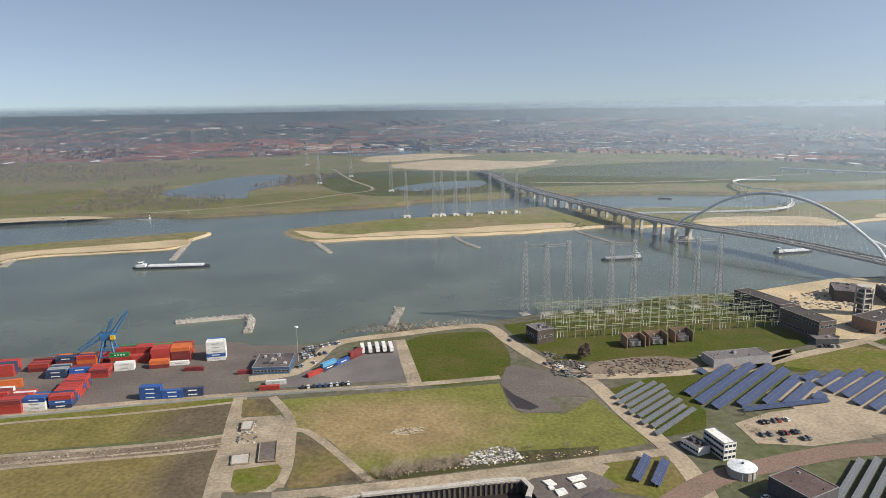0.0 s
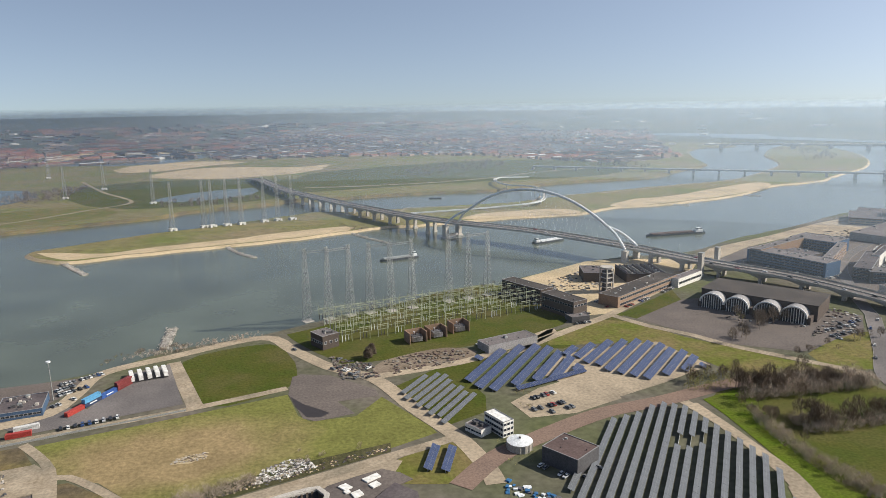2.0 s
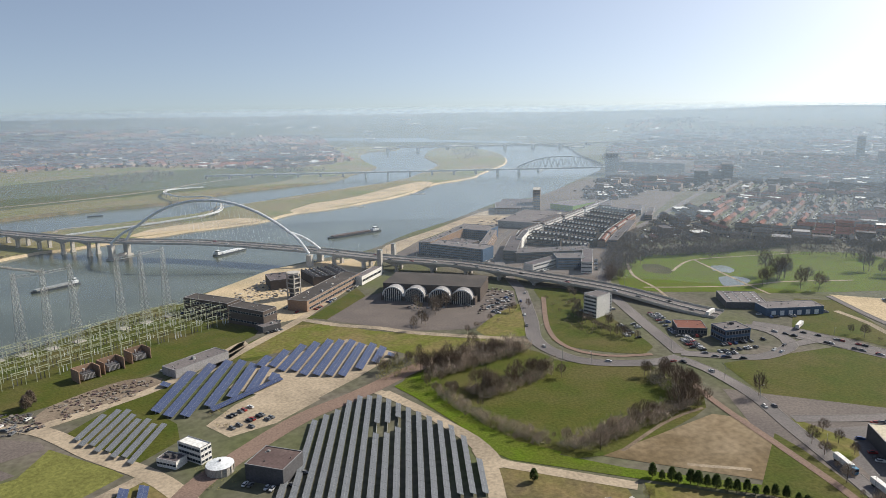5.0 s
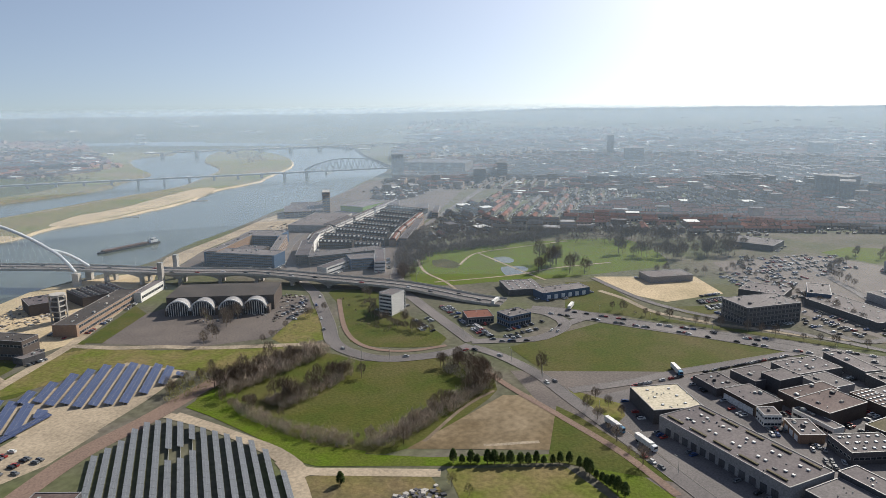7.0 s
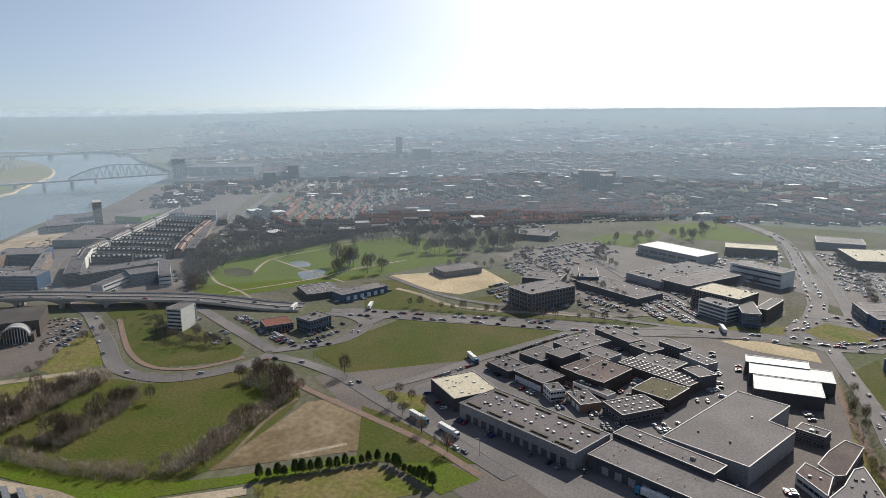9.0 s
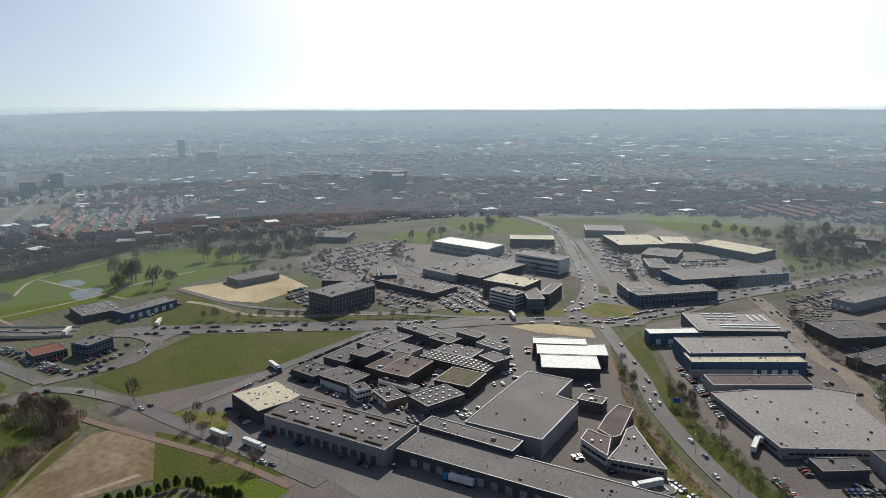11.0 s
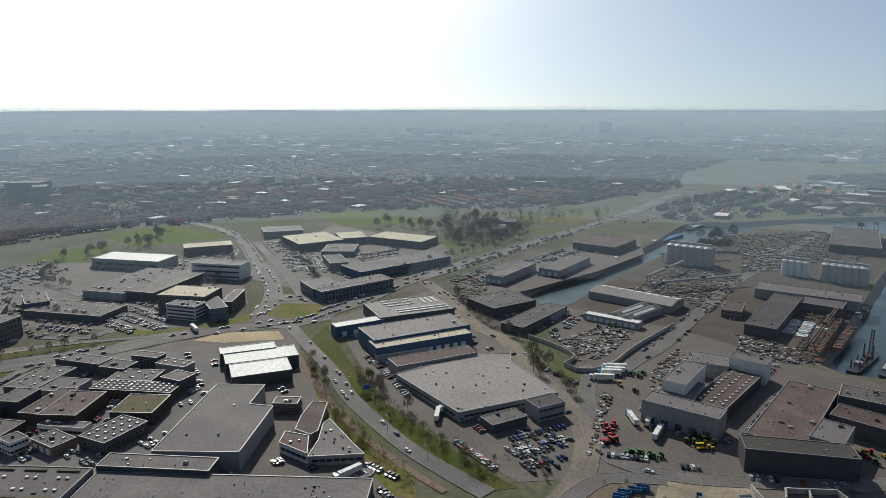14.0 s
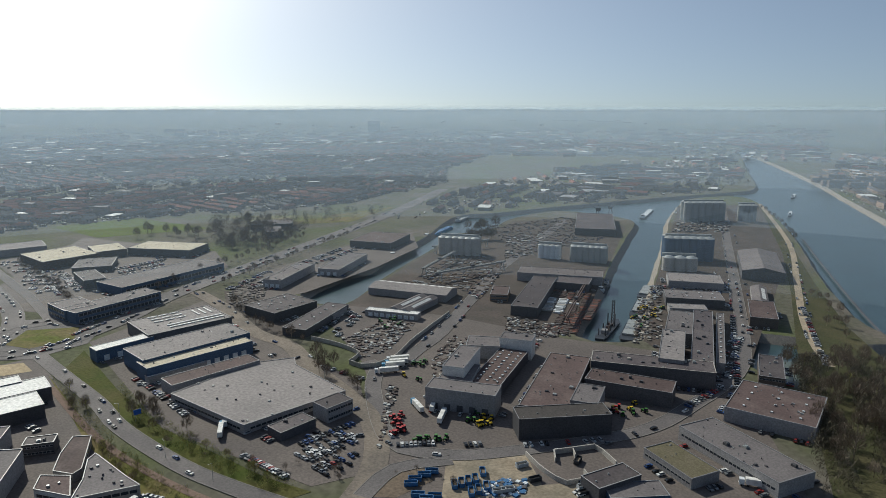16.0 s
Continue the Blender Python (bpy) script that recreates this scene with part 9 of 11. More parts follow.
lot([(502.5, 260.6), (509.1, 246.5), (475.7, 211.5), (446.8, 184.9), (443.7, 197.3)], *[(500.6, 256.8), (445.5, 193.5)], 0.7)
lot([(458.6, 189.8), (499.3, 167.9), (486.8, 161.4), (444.6, 175.1)], *[(452.6, 187.3), (492.5, 165.6)], 0.7)
lot([(468.4, 269.1), (468.6, 250.8), (440.8, 233.7), (438.8, 247.4)], *[(465.7, 267.6), (444.4, 235.6)], 0.5)
lot([(420.7, 371.1), (472.5, 379.4), (452.3, 360.6), (407.0, 347.9)], *[(414.7, 366.0), (461.6, 369.0)], 0.45)
lot([(587.5, -67.3), (635.8, -108.4), (586.6, -118.2), (543.1, -107.8), (544.7, -79.2)], *[(578.9, -66.4), (544.7, -79.2)], 0.75)
lot([(625.8, -26.6), (581.9, -63.9), (552.6, -51.3), (576.5, -16.4)], *[(617.9, -26.3), (578.3, -62.7)], 0.5)
lot([(619.6, 69.9), (648.2, 48.2), (575.0, 40.1), (583.7, 53.2)], *[(613.9, 67.7), (637.5, 47.4)], 0.8)
lot([(809.3, 57.4), (865.9, -48.4), (807.7, -71.4), (724.2, -12.1), (750.2, 37.3)], *[(763.8, 44.4), (851.4, -47.7)], 0.35)
lot([(620.9, -46.7), (671.8, -113.9), (647.2, -117.7), (595.8, -64.3)], *[(617.0, -46.4), (667.4, -113.2)], 0.3)
lot([(772.3, -159.1), (753.2, -178.5), (692.5, -133.2), (719.4, -121.2)], *[(763.7, -157.5), (747.4, -174.4)], 0.5)
lot([(759.6, -290.8), (728.3, -318.2), (662.3, -294.2), (661.7, -258.5), (717.5, -267.8)], *[(744.2, -284.9), (716.7, -313.2)], 0.6)
lot([(707.8, -354.8), (711.4, -418.9), (658.8, -382.6), (657.4, -338.1)], *[(696.1, -350.5), (697.0, -410.6)], 0.75)
lot([(837.5, -290.3), (807.4, -315.3), (752.3, -310.0), (764.4, -277.9)], *[(830.1, -287.7), (800.4, -312.6)], 0.5)
lot([(256.1, -212.3), (250.1, -248.5), (217.5, -219.2), (217.2, -197.7)], *[(253.1, -210.6), (248.3, -244.8)], 0.72)
park(*[(267.6, -187.7), (229.2, -187.4)], 22)
park(*[(391.1, -207.2), (327.4, -196.5)], 20, fill=0.6)
park(*[(270.5, -138.7), (251.0, -144.8)], 8)
park(*[(249.1, -133.7), (238.6, -133.8)], 4)
lot([(379.3, 3.2), (384.9, -6.7), (369.8, -8.3), (365.4, -0.8)], *[(377.6, 2.7), (381.5, -7.4)], 0.7)
lot([(364.4, -17.0), (367.3, -29.3), (348.7, -36.2), (342.0, -26.7)], *[(362.8, -17.4), (365.8, -29.2)], 0.6)
lot([(361.7, -50.4), (367.2, -67.4), (355.1, -68.2), (345.7, -53.9)], *[(357.9, -50.4), (363.4, -66.7)], 0.7)
park(*[(393.7, 21.1), (381.0, 7.7)], 6, fill=0.6)
park(*[(422.6, 48.3), (398.5, 21.2)], 10, fill=0.4)
park(*[(393.1, 83.3), (497.7, -7.2)], 40, turn=0, fill=0.55)
park(*[(477.6, -106.4), (382.6, -94.9)], 14, fill=0.5)
park(*[(135.3, -573.7), (92.1, -420.5)], 34, fill=0.8)
park(*[(101.4, -413.4), (108.8, -375.9)], 12, fill=0.7)
park(*[(94.0, -635.0), (55.3, -494.4)], 26, fill=0.85)
park(*[(212.5, -353.8), (233.2, -430.0)], 18, fill=0.8)
park(*[(212.2, -241.1), (197.6, -255.1)], 9, fill=0.7)
park(*[(184.7, -261.9), (174.6, -272.5)], 6, fill=0.9)
park(*[(160.7, -280.1), (142.5, -297.5)], 9, fill=0.6)
park(*[(137.9, -301.0), (118.3, -327.4)], 8, fill=0.5)
park(*[(124.6, -581.8), (94.7, -464.6)], 16, fill=0.5)
lot([(223.5, -631.1), (163.2, -668.9), (156.6, -643.9), (214.6, -599.9)], *[(221.3, -624.9), (160.9, -660.3)], 0.8)
lot([(380.8, -342.7), (406.4, -398.6), (378.1, -389.9), (352.9, -339.4)], *[(375.9, -338.1), (400.5, -392.7)], 0.4)
traffic([(528.3, 177.9), (525.7, 111.4), (522.5, 47.9), (522.2, -8.7), (513.9, -62.5)], 26, 6)
traffic([(526.9, 133.1), (522.0, 61.7), (515.4, -15.9), (515.3, -101.5), (508.0, -184.6)], 34, 5.5)
traffic([(612.6, -219.7), (726.6, -243.5), (866.5, -270.6), (963.2, -270.4)], 34, 5)
traffic([(512.5, -227.1), (528.8, -272.8), (559.5, -330.9), (600.5, -459.1), (652.9, -623.1)], 46, 5)
traffic([(505.6, -191.1), (442.5, -182.8), (386.6, -175.9), (342.6, -167.1), (282.7, -164.0), (245.9, -167.1)], 16, 2.6)
traffic([(528.8, -174.3), (563.9, -215.9), (523.2, -237.2), (504.8, -193.3)], 14, 2)
traffic([(487.9, 381.7), (387.0, 288.5), (374.2, 256.3), (403.4, 205.2), (425.5, 195.8)], 7, 2.6)
traffic([(422.3, 194.4), (395.5, 136.1), (368.0, 105.5), (311.0, 41.7)], 7, 2.4)
traffic([(434.0, 197.5), (446.9, 176.0), (463.3, 155.6), (500.0, 149.6)], 8, 2.6)
traffic([(291.7, -315.6), (218.5, -243.8), (163.3, -270.8), (119.5, -330.5), (99.6, -448.7), (163.5, -690.0)], 14, 2.5)
traffic([(282.5, -316.4), (300.5, -395.1), (373.8, -589.1)], 8, 2.5)
traffic([(28.1, 505.9), (65.2, 430.2), (88.8, 399.0)], 3, 2)
for p, d in along(DK, 24):
    if vrng.random() < 0.75:
        s = vrng.choice((-1, 1))
        q = p + Vector((d.y, -d.x, 0)) * (s * vrng.choice((3.2, 6.8)))
        cars.append((q.x, q.y, q.z, math.degrees(math.atan2(d.y, d.x)) + (0 if s > 0 else 180)))
traffic([(102.5, -471.5), (129.4, -578.1), (176.1, -738.8), (245.2, -972.8)], 46, 7.5)
traffic([(115.5, -489.0), (146.5, -605.9), (193.8, -757.7)], 26, 9)
traffic([(162.7, -936.8), (104.7, -683.1), (69.7, -538.3), (52.9, -496.2)], 34, 3.6)
traffic([(339.4, -211.2), (302.2, -210.7), (271.2, -217.6), (247.3, -226.3), (230.6, -237.4)], 46, 2.5)
traffic([(551.9, -351.3), (486.3, -336.0), (415.2, -311.0), (371.2, -307.4), (323.3, -299.9)], 12, 2.8)
traffic([(526.5, -171.1), (562.3, -193.5), (569.3, -218.0), (547.9, -242.7), (513.7, -238.2), (495.4, -209.5), (499.5, -181.5)], 26, 3.5)
traffic([(512.5, -227.1), (528.8, -272.8), (559.5, -330.9), (600.5, -459.1), (652.9, -623.1), (725.1, -832.6)], 60, 6)
traffic([(534.1, -183.8), (612.6, -219.7), (726.6, -243.5), (866.5, -270.6), (963.2, -270.4)], 40, 5)
traffic([(304.7, -318.5), (282.5, -316.4), (291.0, -356.2), (300.5, -395.1), (331.4, -476.8), (373.8, -589.1)], 26, 6)
lot([(606.0, -30.0), (640.0, 10.0), (600.0, 44.0), (566.0, 2.0)], (606.0, -30.0), (640.0, 10.0), 0.25)
lot([(700.0, -20.0), (760.0, 20.0), (720.0, 62.0), (668.0, 30.0)], (700.0, -20.0), (760.0, 20.0), 0.4)
lot([(770.0, -160.0), (830.0, -190.0), (800.0, -250.0), (740.0, -215.0)], (770.0, -160.0), (830.0, -190.0), 0.5)
lot([(640.0, -265.0), (720.0, -285.0), (715.0, -330.0), (640.0, -300.0)], (640.0, -265.0), (720.0, -285.0), 0.6)
lot([(536.0, -372.0), (562.0, -440.0), (545.0, -446.0), (515.0, -388.0)], (536.0, -372.0), (562.0, -440.0), 0.5)
lot([(565.0, -490.0), (585.0, -570.0), (560.0, -575.0), (545.0, -500.0)], (565.0, -490.0), (585.0, -570.0), 0.5)
lot([(120.0, -430.0), (132.0, -520.0), (112.0, -520.0), (100.0, -430.0)], (120.0, -430.0), (132.0, -520.0), 0.5)
lot([(236.0, -196.5), (248.5, -207.5), (247.1, -238.2), (233.5, -233.1), (219.8, -200.0)], (248.5, -207.5), (247.1, -238.2), 0.6)
# cars nosed up to the walls of the halls
prng = random.Random(52)
for x, y, rot, X, Y in PLOTS:
    far = math.hypot(x, y)
    if far > 900 or x < 150 and y > 0:
        continue
    for side in range(4):
        if prng.random() < 0.45:
            continue
        half, off = ((X, Y) if side % 2 == 0 else (Y, X))
        m = pose(x, y, 0, 0, 0, rot + 90 * side)
        u = -half + 2
        while u < half - 2:
            if prng.random() < 0.55:
                q = m @ Vector((u, -off - 3.6, 0))
                ok = True
                for bx, by, br, BX, BY in PLOTS:
                    dx, dy = q.x - bx, q.y - by
                    if abs(dx) + abs(dy) < BX + BY + 60:
                        c0, s0 = math.cos(radians(br)), math.sin(radians(br))
                        if abs(dx * c0 + dy * s0) < BX + 2.4 and abs(dy * c0 - dx * s0) < BY + 2.4:
                            ok = False
                            break
                if ok:
                    cars.append((q.x, q.y, 0.25, rot + 90 * side + 90 + prng.choice((0, 180)) + prng.uniform(-4, 4)))
            else:
                u += prng.choice((0, 0, 3, 9))
            u += 2.8
cars.sort(key=lambda c: c[0] ** 2 + c[1] ** 2)
NAMES = ["grey", "silver", "black", "white", "grey", "silver", "black", "grey", "black", "silver", "white", "black", "grey", "blue", "silver", "red"]
for k, (x, y, z, rot) in enumerate(cars[:70]):
    c = CAR[vrng.choice(NAMES) if k > 5 else list(CAR)[k]]
    if c[1]:
        copy_thing(c[0], pose(x, y, z, 0, 0, rot))
    else:
        c[0].matrix_basis, c[1] = pose(x, y, z, 0, 0, rot), True
verts, faces, mats = [], [], []
for x, y, z, rot in cars[70:]:
    m = pose(x, y, z, 0, 0, rot)
    mi = vrng.choice((0, 1, 2, 3, 0, 1, 2, 3, 0, 2, 4, 5))
    for x0, x1, w, z0, z1, t, mm in ((-2.15, 2.15, 0.86, 0.2, 0.95, 1.0, mi), (-1.9, 1.0, 0.76, 0.95, 1.43, 0.72, 6)):
        i = len(verts)
        xm = (x0 + x1) / 2
        verts += [tuple(m @ Vector(p)) for p in ((x0, -w, z0), (x1, -w, z0), (x1, w, z0), (x0, w, z0))]
        verts += [tuple(m @ Vector((xm + (px - xm) * t, py * t, z1))) for px, py in ((x0, -w), (x1, -w), (x1, w), (x0, w))]
        for f in ((4, 5, 6, 7), (0, 1, 5, 4), (1, 2, 6, 5), (2, 3, 7, 6), (3, 0, 4, 7)):
            faces.append(tuple(i + q for q in f))
            mats.append(mi if len(faces) % 5 == 1 else mm)
me = bpy.data.meshes.new("far_cars")
me.from_pydata(verts, [], faces)
for c in CAR.values():
    me.materials.append(c[2])
me.materials.append(GLASS)
me.polygons.foreach_set("material_index", mats)
tagged(new("far_cars", me), "many parked and driving cars further off", "cars", kind="stuff")

# ---- lorries and farm machines ----
def lorry(cab, box_mat, label, L=12.5):
    g = thing("lorry", 0, 0, -700, 0, label, "lorry", "lorries of the depots")
    bm = bmesh.new()
    box(bm, L / 2 + 0.6, -1.2, 0.6, L / 2 + 2.8, 1.2, 3.4)
    part("cab", bm, cab, g)
    bm = bmesh.new()
    box(bm, L / 2 + 2.55, -1.1, 1.9, L / 2 + 2.86, 1.1, 3.0)
    part("windscreen", bm, GLASS, g)
    bm = bmesh.new()
    box(bm, -L / 2, -1.25, 1.1, L / 2, 1.25, 3.9)
    part("trailer", bm, box_mat, g)
    for sx in (-L / 2 + 1.5, -L / 2 + 2.8, L / 2 - 1, L / 2 + 1.8):
        for sy in (-1.0, 1.0):
            o = reuse("wheel", wheel, g, pose(sx, sy, 0.5) @ Matrix.Diagonal((1.55, 2.2, 1.55, 1)))
    return g


LORRY = [lorry(WHITESTEEL, WHITEROOF, "white lorry with a box trailer"), lorry(HULL["blue"], WHITEROOF, "blue lorry with a white trailer")]
spots = [(329.8, 55.9, -131), (342.5, 74.6, -131), (223.8, -287.3, -62), (283.9, -326.9, 48), (*(279.6, -312.0), 50), (*(282.5, -321.9), 50), (*(287.3, -332.2), 50), (*(230.0, -281.0), -30), (*(211.1, -278.2), -65), (*(281.4, -43.9), 55), (*(302.3, -204.2), -40), (*(294.0, -195.2), -40), (*(543.7, 158.3), 5), (*(437.3, 56.8), -150), (*(523.4, -123.9), 0), (*(530.8, 221.9), 5), (*(266.8, -128.0), 100), (*(-52.0, 453.6), 100), (*(-46.9, 454.6), 100), (*(-42.2, 455.5), 100), (*(-57.0, 452.7), 100), (*(-37.4, 455.3), 100), (*(54.9, -311.3), 20)]
for k, (x, y, rot) in enumerate(spots):
    if k < 2:
        LORRY[k].matrix_basis = pose(x, y, 0.25, 0, 0, rot)
    else:
        copy_thing(LORRY[k % 2 if k < 15 else 0], pose(x, y, 0.25, 0, 0, rot))


def tractor(mat, label):
    g = thing("farm_machine", 0, 0, -800, 0, label, "machine", "farm machines in the dealer's yard")
    bm = bmesh.new()
    box(bm, -0.2, -0.5, 0.8, 2.0, 0.5, 1.6)
    box(bm, -1.6, -0.9, 0.7, -0.2, 0.9, 1.4)
    part("body", bm, mat, g)
    bm = bmesh.new()
    box(bm, -1.5, -0.75, 1.41, -0.2, 0.75, 2.7)
    part("cab", bm, GLASS, g)
    bm = bmesh.new()
    box(bm, -1.6, -0.85, 2.71, -0.1, 0.85, 2.85)
    part("cab_roof", bm, mat, g)
    for sx, sy, s in ((-1.0, -1.0, 2.4), (-1.0, 1.0, 2.4), (1.5, -0.8, 1.5), (1.5, 0.8, 1.5)):
        reuse("wheel", wheel, g, pose(sx, sy, 0.32 * s) @ Matrix.Diagonal((s, 2.0, s, 1)))
    return g


MACH = {}
for cname, c in (("red", (0.42, 0.03, 0.03)), ("yellow", (0.55, 0.38, 0.02)), ("green", (0.05, 0.16, 0.03))):
    MACH[cname] = [tractor(colour_mat(cname + "_machine_paint", c), "%s farm machine parked in the yard" % cname), False]
mrng = random.Random(4)


def machines(poly, n, names):
    xs, ys = [p[0] for p in poly], [p[1] for p in poly]
    k = 0
    for _ in range(n * 20):
        p = (mrng.uniform(min(xs), max(xs)), mrng.uniform(min(ys), max(ys)))
        if inside(p, poly):
            c = MACH[mrng.choice(names)]
            m = pose(*p, 0.25, 0, 0, mrng.uniform(0, 360))
            if c[1]:
                copy_thing(c[0], m)
            else:
                c[0].matrix_basis, c[1] = m, True
            k += 1
            if k >= n:
                break


machines([(235.3, -263.9), (232.2, -269.8), (216.3, -254.9), (220.8, -248.3)], 12, ["red"])
machines([(203.3, -283.7), (198.1, -302.8), (186.5, -296.5), (185.9, -284.3)], 12, ["yellow", "green", "yellow"])
machines([(144.1, -346.4), (126.4, -374.1), (113.8, -357.5), (131.1, -335.7)], 10, ["yellow", "red", "green", "yellow"])
machines([(270.2, -307.9), (277.3, -339.3), (274.6, -354.6), (251.7, -310.6)], 6, ["green", "yellow"])
machines([(370.7, -395.5), (353.5, -418.3), (327.1, -400.7), (331.3, -371.8)], 6, ["yellow", "green"])
machines([(210.4, -250.0), (197.0, -263.9), (194.5, -260.5), (207.3, -248.6)], 6, ["green"])

# ---- stacked goods, heaps and debris ----
def clutter(name, poly, n, size, mats, label, z=0.05, rot=None, long=1.0):
    """Many stacked goods over an outline, as one object."""
    n, size = int(n * 2.2), size * 0.6
    r = random.Random(int(abs(poly[0][0] * 3 + n)))
    xs, ys = [p[0] for p in poly], [p[1] for p in poly]
    bm = bmesh.new()
    k = 0
    for _ in range(n * 12):
        p = (r.uniform(min(xs), max(xs)), r.uniform(min(ys), max(ys)))
        if rot is not None:  # rows along the heading, with lanes between
            c0, s0 = math.cos(radians(rot)), math.sin(radians(rot))
            u, v = p[0] * c0 + p[1] * s0, p[1] * c0 - p[0] * s0
            u, v = round(u / (size * long * 2.15)) * size * long * 2.15, round(v / (size * 2.3)) * size * 2.3
            p = (u * c0 - v * s0, u * s0 + v * c0)
        if not inside(p, poly):
            continue
        a, b, h = r.uniform(0.5, 1) * size * long, r.uniform(0.5, 1) * size, r.uniform(0.3, 1) * size * 0.8
        tmp = len(bm.verts)
        m = pose(*p, z, 0, 0, (rot if rot is not None else r.uniform(0, 180)) + r.choice((0, 0, 90)) * (rot is not None and long == 1))
        q = [m @ Vector(v) for v in ((-a, -b, 0), (a, -b, 0), (a, b, 0), (-a, b, 0), (-a * 0.93, -b * 0.9, h), (a * 0.93, -b * 0.9, h), (a * 0.9, b * 0.93, h), (-a * 0.93, b * 0.9, h))]
        v = [bm.verts.new(c) for c in q]
        mi = r.randrange(len(mats))
        for f in ((4, 5, 6, 7), (0, 1, 5, 4), (1, 2, 6, 5), (2, 3, 7, 6), (3, 0, 4, 7)):
            bm.faces.new([v[i] for i in f]).material_index = mi
        k += 1
        if k >= n:
            break
    me = bpy.data.meshes.new(name)
    bm.normal_update()
    bm.to_mesh(me)
    bm.free()
    for mt in mats:
        me.materials.append(mt)
    return tagged(new(name, me), label, "goods", kind="stuff")


GOODS = [DARKCLAD, STONE, BROWNROOF, DARKCLAD, BITUMEN, GALV, CONCRETE, DARKBRICK]
clutter("stacked_goods", [(352.9, -339.4), (353.3, -389.9), (331.7, -406.3), (307.0, -344.2), (311.4, -320.1)], 130, 2.4, GOODS, "stacked building goods in a walled yard")
clutter("stacked_goods", [(419.2, -496.4), (468.7, -661.5), (378.0, -618.2), (328.5, -490.3), (371.4, -506.1)], 330, 1.9, [DARKCLAD, BROWNROOF, BROWNROOF, GALV, DARKBRICK, SOIL], "stacked steel and pipes on the pier", long=2.5, rot=22)
clutter("stacked_goods", [(279.0, -499.0), (277.0, -536.0), (254.0, -530.0), (253.0, -487.0)], 70, 3.2, [WHITESTEEL, GALV, WHITESTEEL, CONCRETE], "pale stacked steel beams on the quay", long=2.4, rot=20)
clutter("stacked_goods", [(295.4, -565.2), (259.6, -584.2), (215.8, -456.3), (239.2, -435.3), (250.0, -484.0), (251.0, -532.0), (280.0, -540.0)], 330, 2.0, [BROWNROOF, DARKBRICK, REDTILE, DARKBRICK, BROWNROOF], "brown stacked sheet piles on the quay", long=2.8, rot=20)
clutter("stacked_goods", [(247.0, -548.0), (230.0, -462.0), (221.0, -465.0), (237.0, -552.0)], 120, 2.4, [BROWNROOF, DARKBRICK, BROWNROOF, REDTILE], "rusty brown steel sections stacked along the quay", long=2.6, rot=17)
clutter("stacked_goods", [(285.6, -459.9), (234.6, -470.7), (217.0, -445.4), (252.6, -415.3)], 90, 2.6, GOODS, "goods along the harbour road")
clutter("stacked_goods", [(215.8, -575.6), (206.3, -606.2), (162.3, -483.6), (174.3, -459.2)], 110, 2.4, GOODS, "machinery and scrap on the quay")
machines([(196.0, -505.0), (206.0, -548.0), (187.0, -560.0), (176.0, -492.0)], 14, ["yellow", "yellow", "green"])
clutter("stacked_goods", [(225.7, -629.4), (164.9, -675.4), (156.6, -643.9), (213.2, -596.2)], 120, 2.6, GOODS, "scrap heaps on the quay")
clutter("stacked_goods", [(527.9, -814.7), (478.9, -946.6), (416.4, -994.1), (352.7, -792.8), (408.2, -667.1)], 380, 2.8, [DARKCLAD, BROWNROOF, BITUMEN, DARKCLAD], "dark scrap and ore heaps on the pier")
clutter("stacked_goods", [(463.2, -756.2), (437.6, -800.7), (376.8, -690.9), (397.6, -637.9)], 90, 3.5, GOODS, "goods on the pier")
clutter("stacked_goods", [(322.6, -1000.4), (267.2, -1061.2), (241.6, -964.9), (302.9, -918.5)], 90, 4.0, GOODS, "goods round the silos")
clutter("stacked_goods", [(525.3, -364.7), (542.5, -403.1), (508.0, -402.7), (468.0, -351.9), (483.4, -340.3)], 80, 2.2, [DARKCLAD, BITUMEN, STONE], "dark scrap cars in a yard")
clutter("stacked_goods", [(271.2, -343.9), (289.8, -395.1), (276.0, -397.6), (259.0, -353.1), (239.4, -309.1)], 60, 2.0, GOODS, "machine parts beside the factory")
clutter("stacked_goods", [(157.8, -242.0), (143.2, -253.0), (136.0, -240.8), (152.0, -228.8)], 40, 2.4, [WHITESTEEL, DARKCLAD, STEELBLUE], "skips and boxes in a yard")
clutter("stacked_goods", [(213.0, -228.5), (259.0, -297.0), (266.5, -296.7), (239.2, -261.2)], 40, 2.2, GOODS, "goods along the yard fence")
clutter("debris", [(7.2, 298.2), (13.2, 311.1), (25.9, 315.3), (34.8, 313.9), (37.6, 303.8), (21.9, 298.9)], 190, 1.1, [WHITEROOF, CONCRETE, CONCRETE, DARKCLAD, STONE], "heap of white concrete rubble")
clutter("debris", [(102.6, 428.8), (149.7, 435.3), (163.8, 421.6), (144.5, 408.0), (100.1, 402.2)], 90, 1.8, [SOIL, STONE, BROWNROOF], "low heaps of earth and rubble")
clutter("debris", [(-108.1, 323.0), (-112.9, 348.0), (-102.6, 349.0), (-96.8, 322.1)], 26, 1.3, [CONCRETE, PALE, DARKCLAD], "stubs of demolished walls")
clutter("debris", [(-29.2, 331.2), (-26.6, 337.5), (-11.5, 337.7), (-12.9, 330.7)], 60, 0.9, [SAND, CONCRETE, SOIL], "scattered pale rubble on the field")
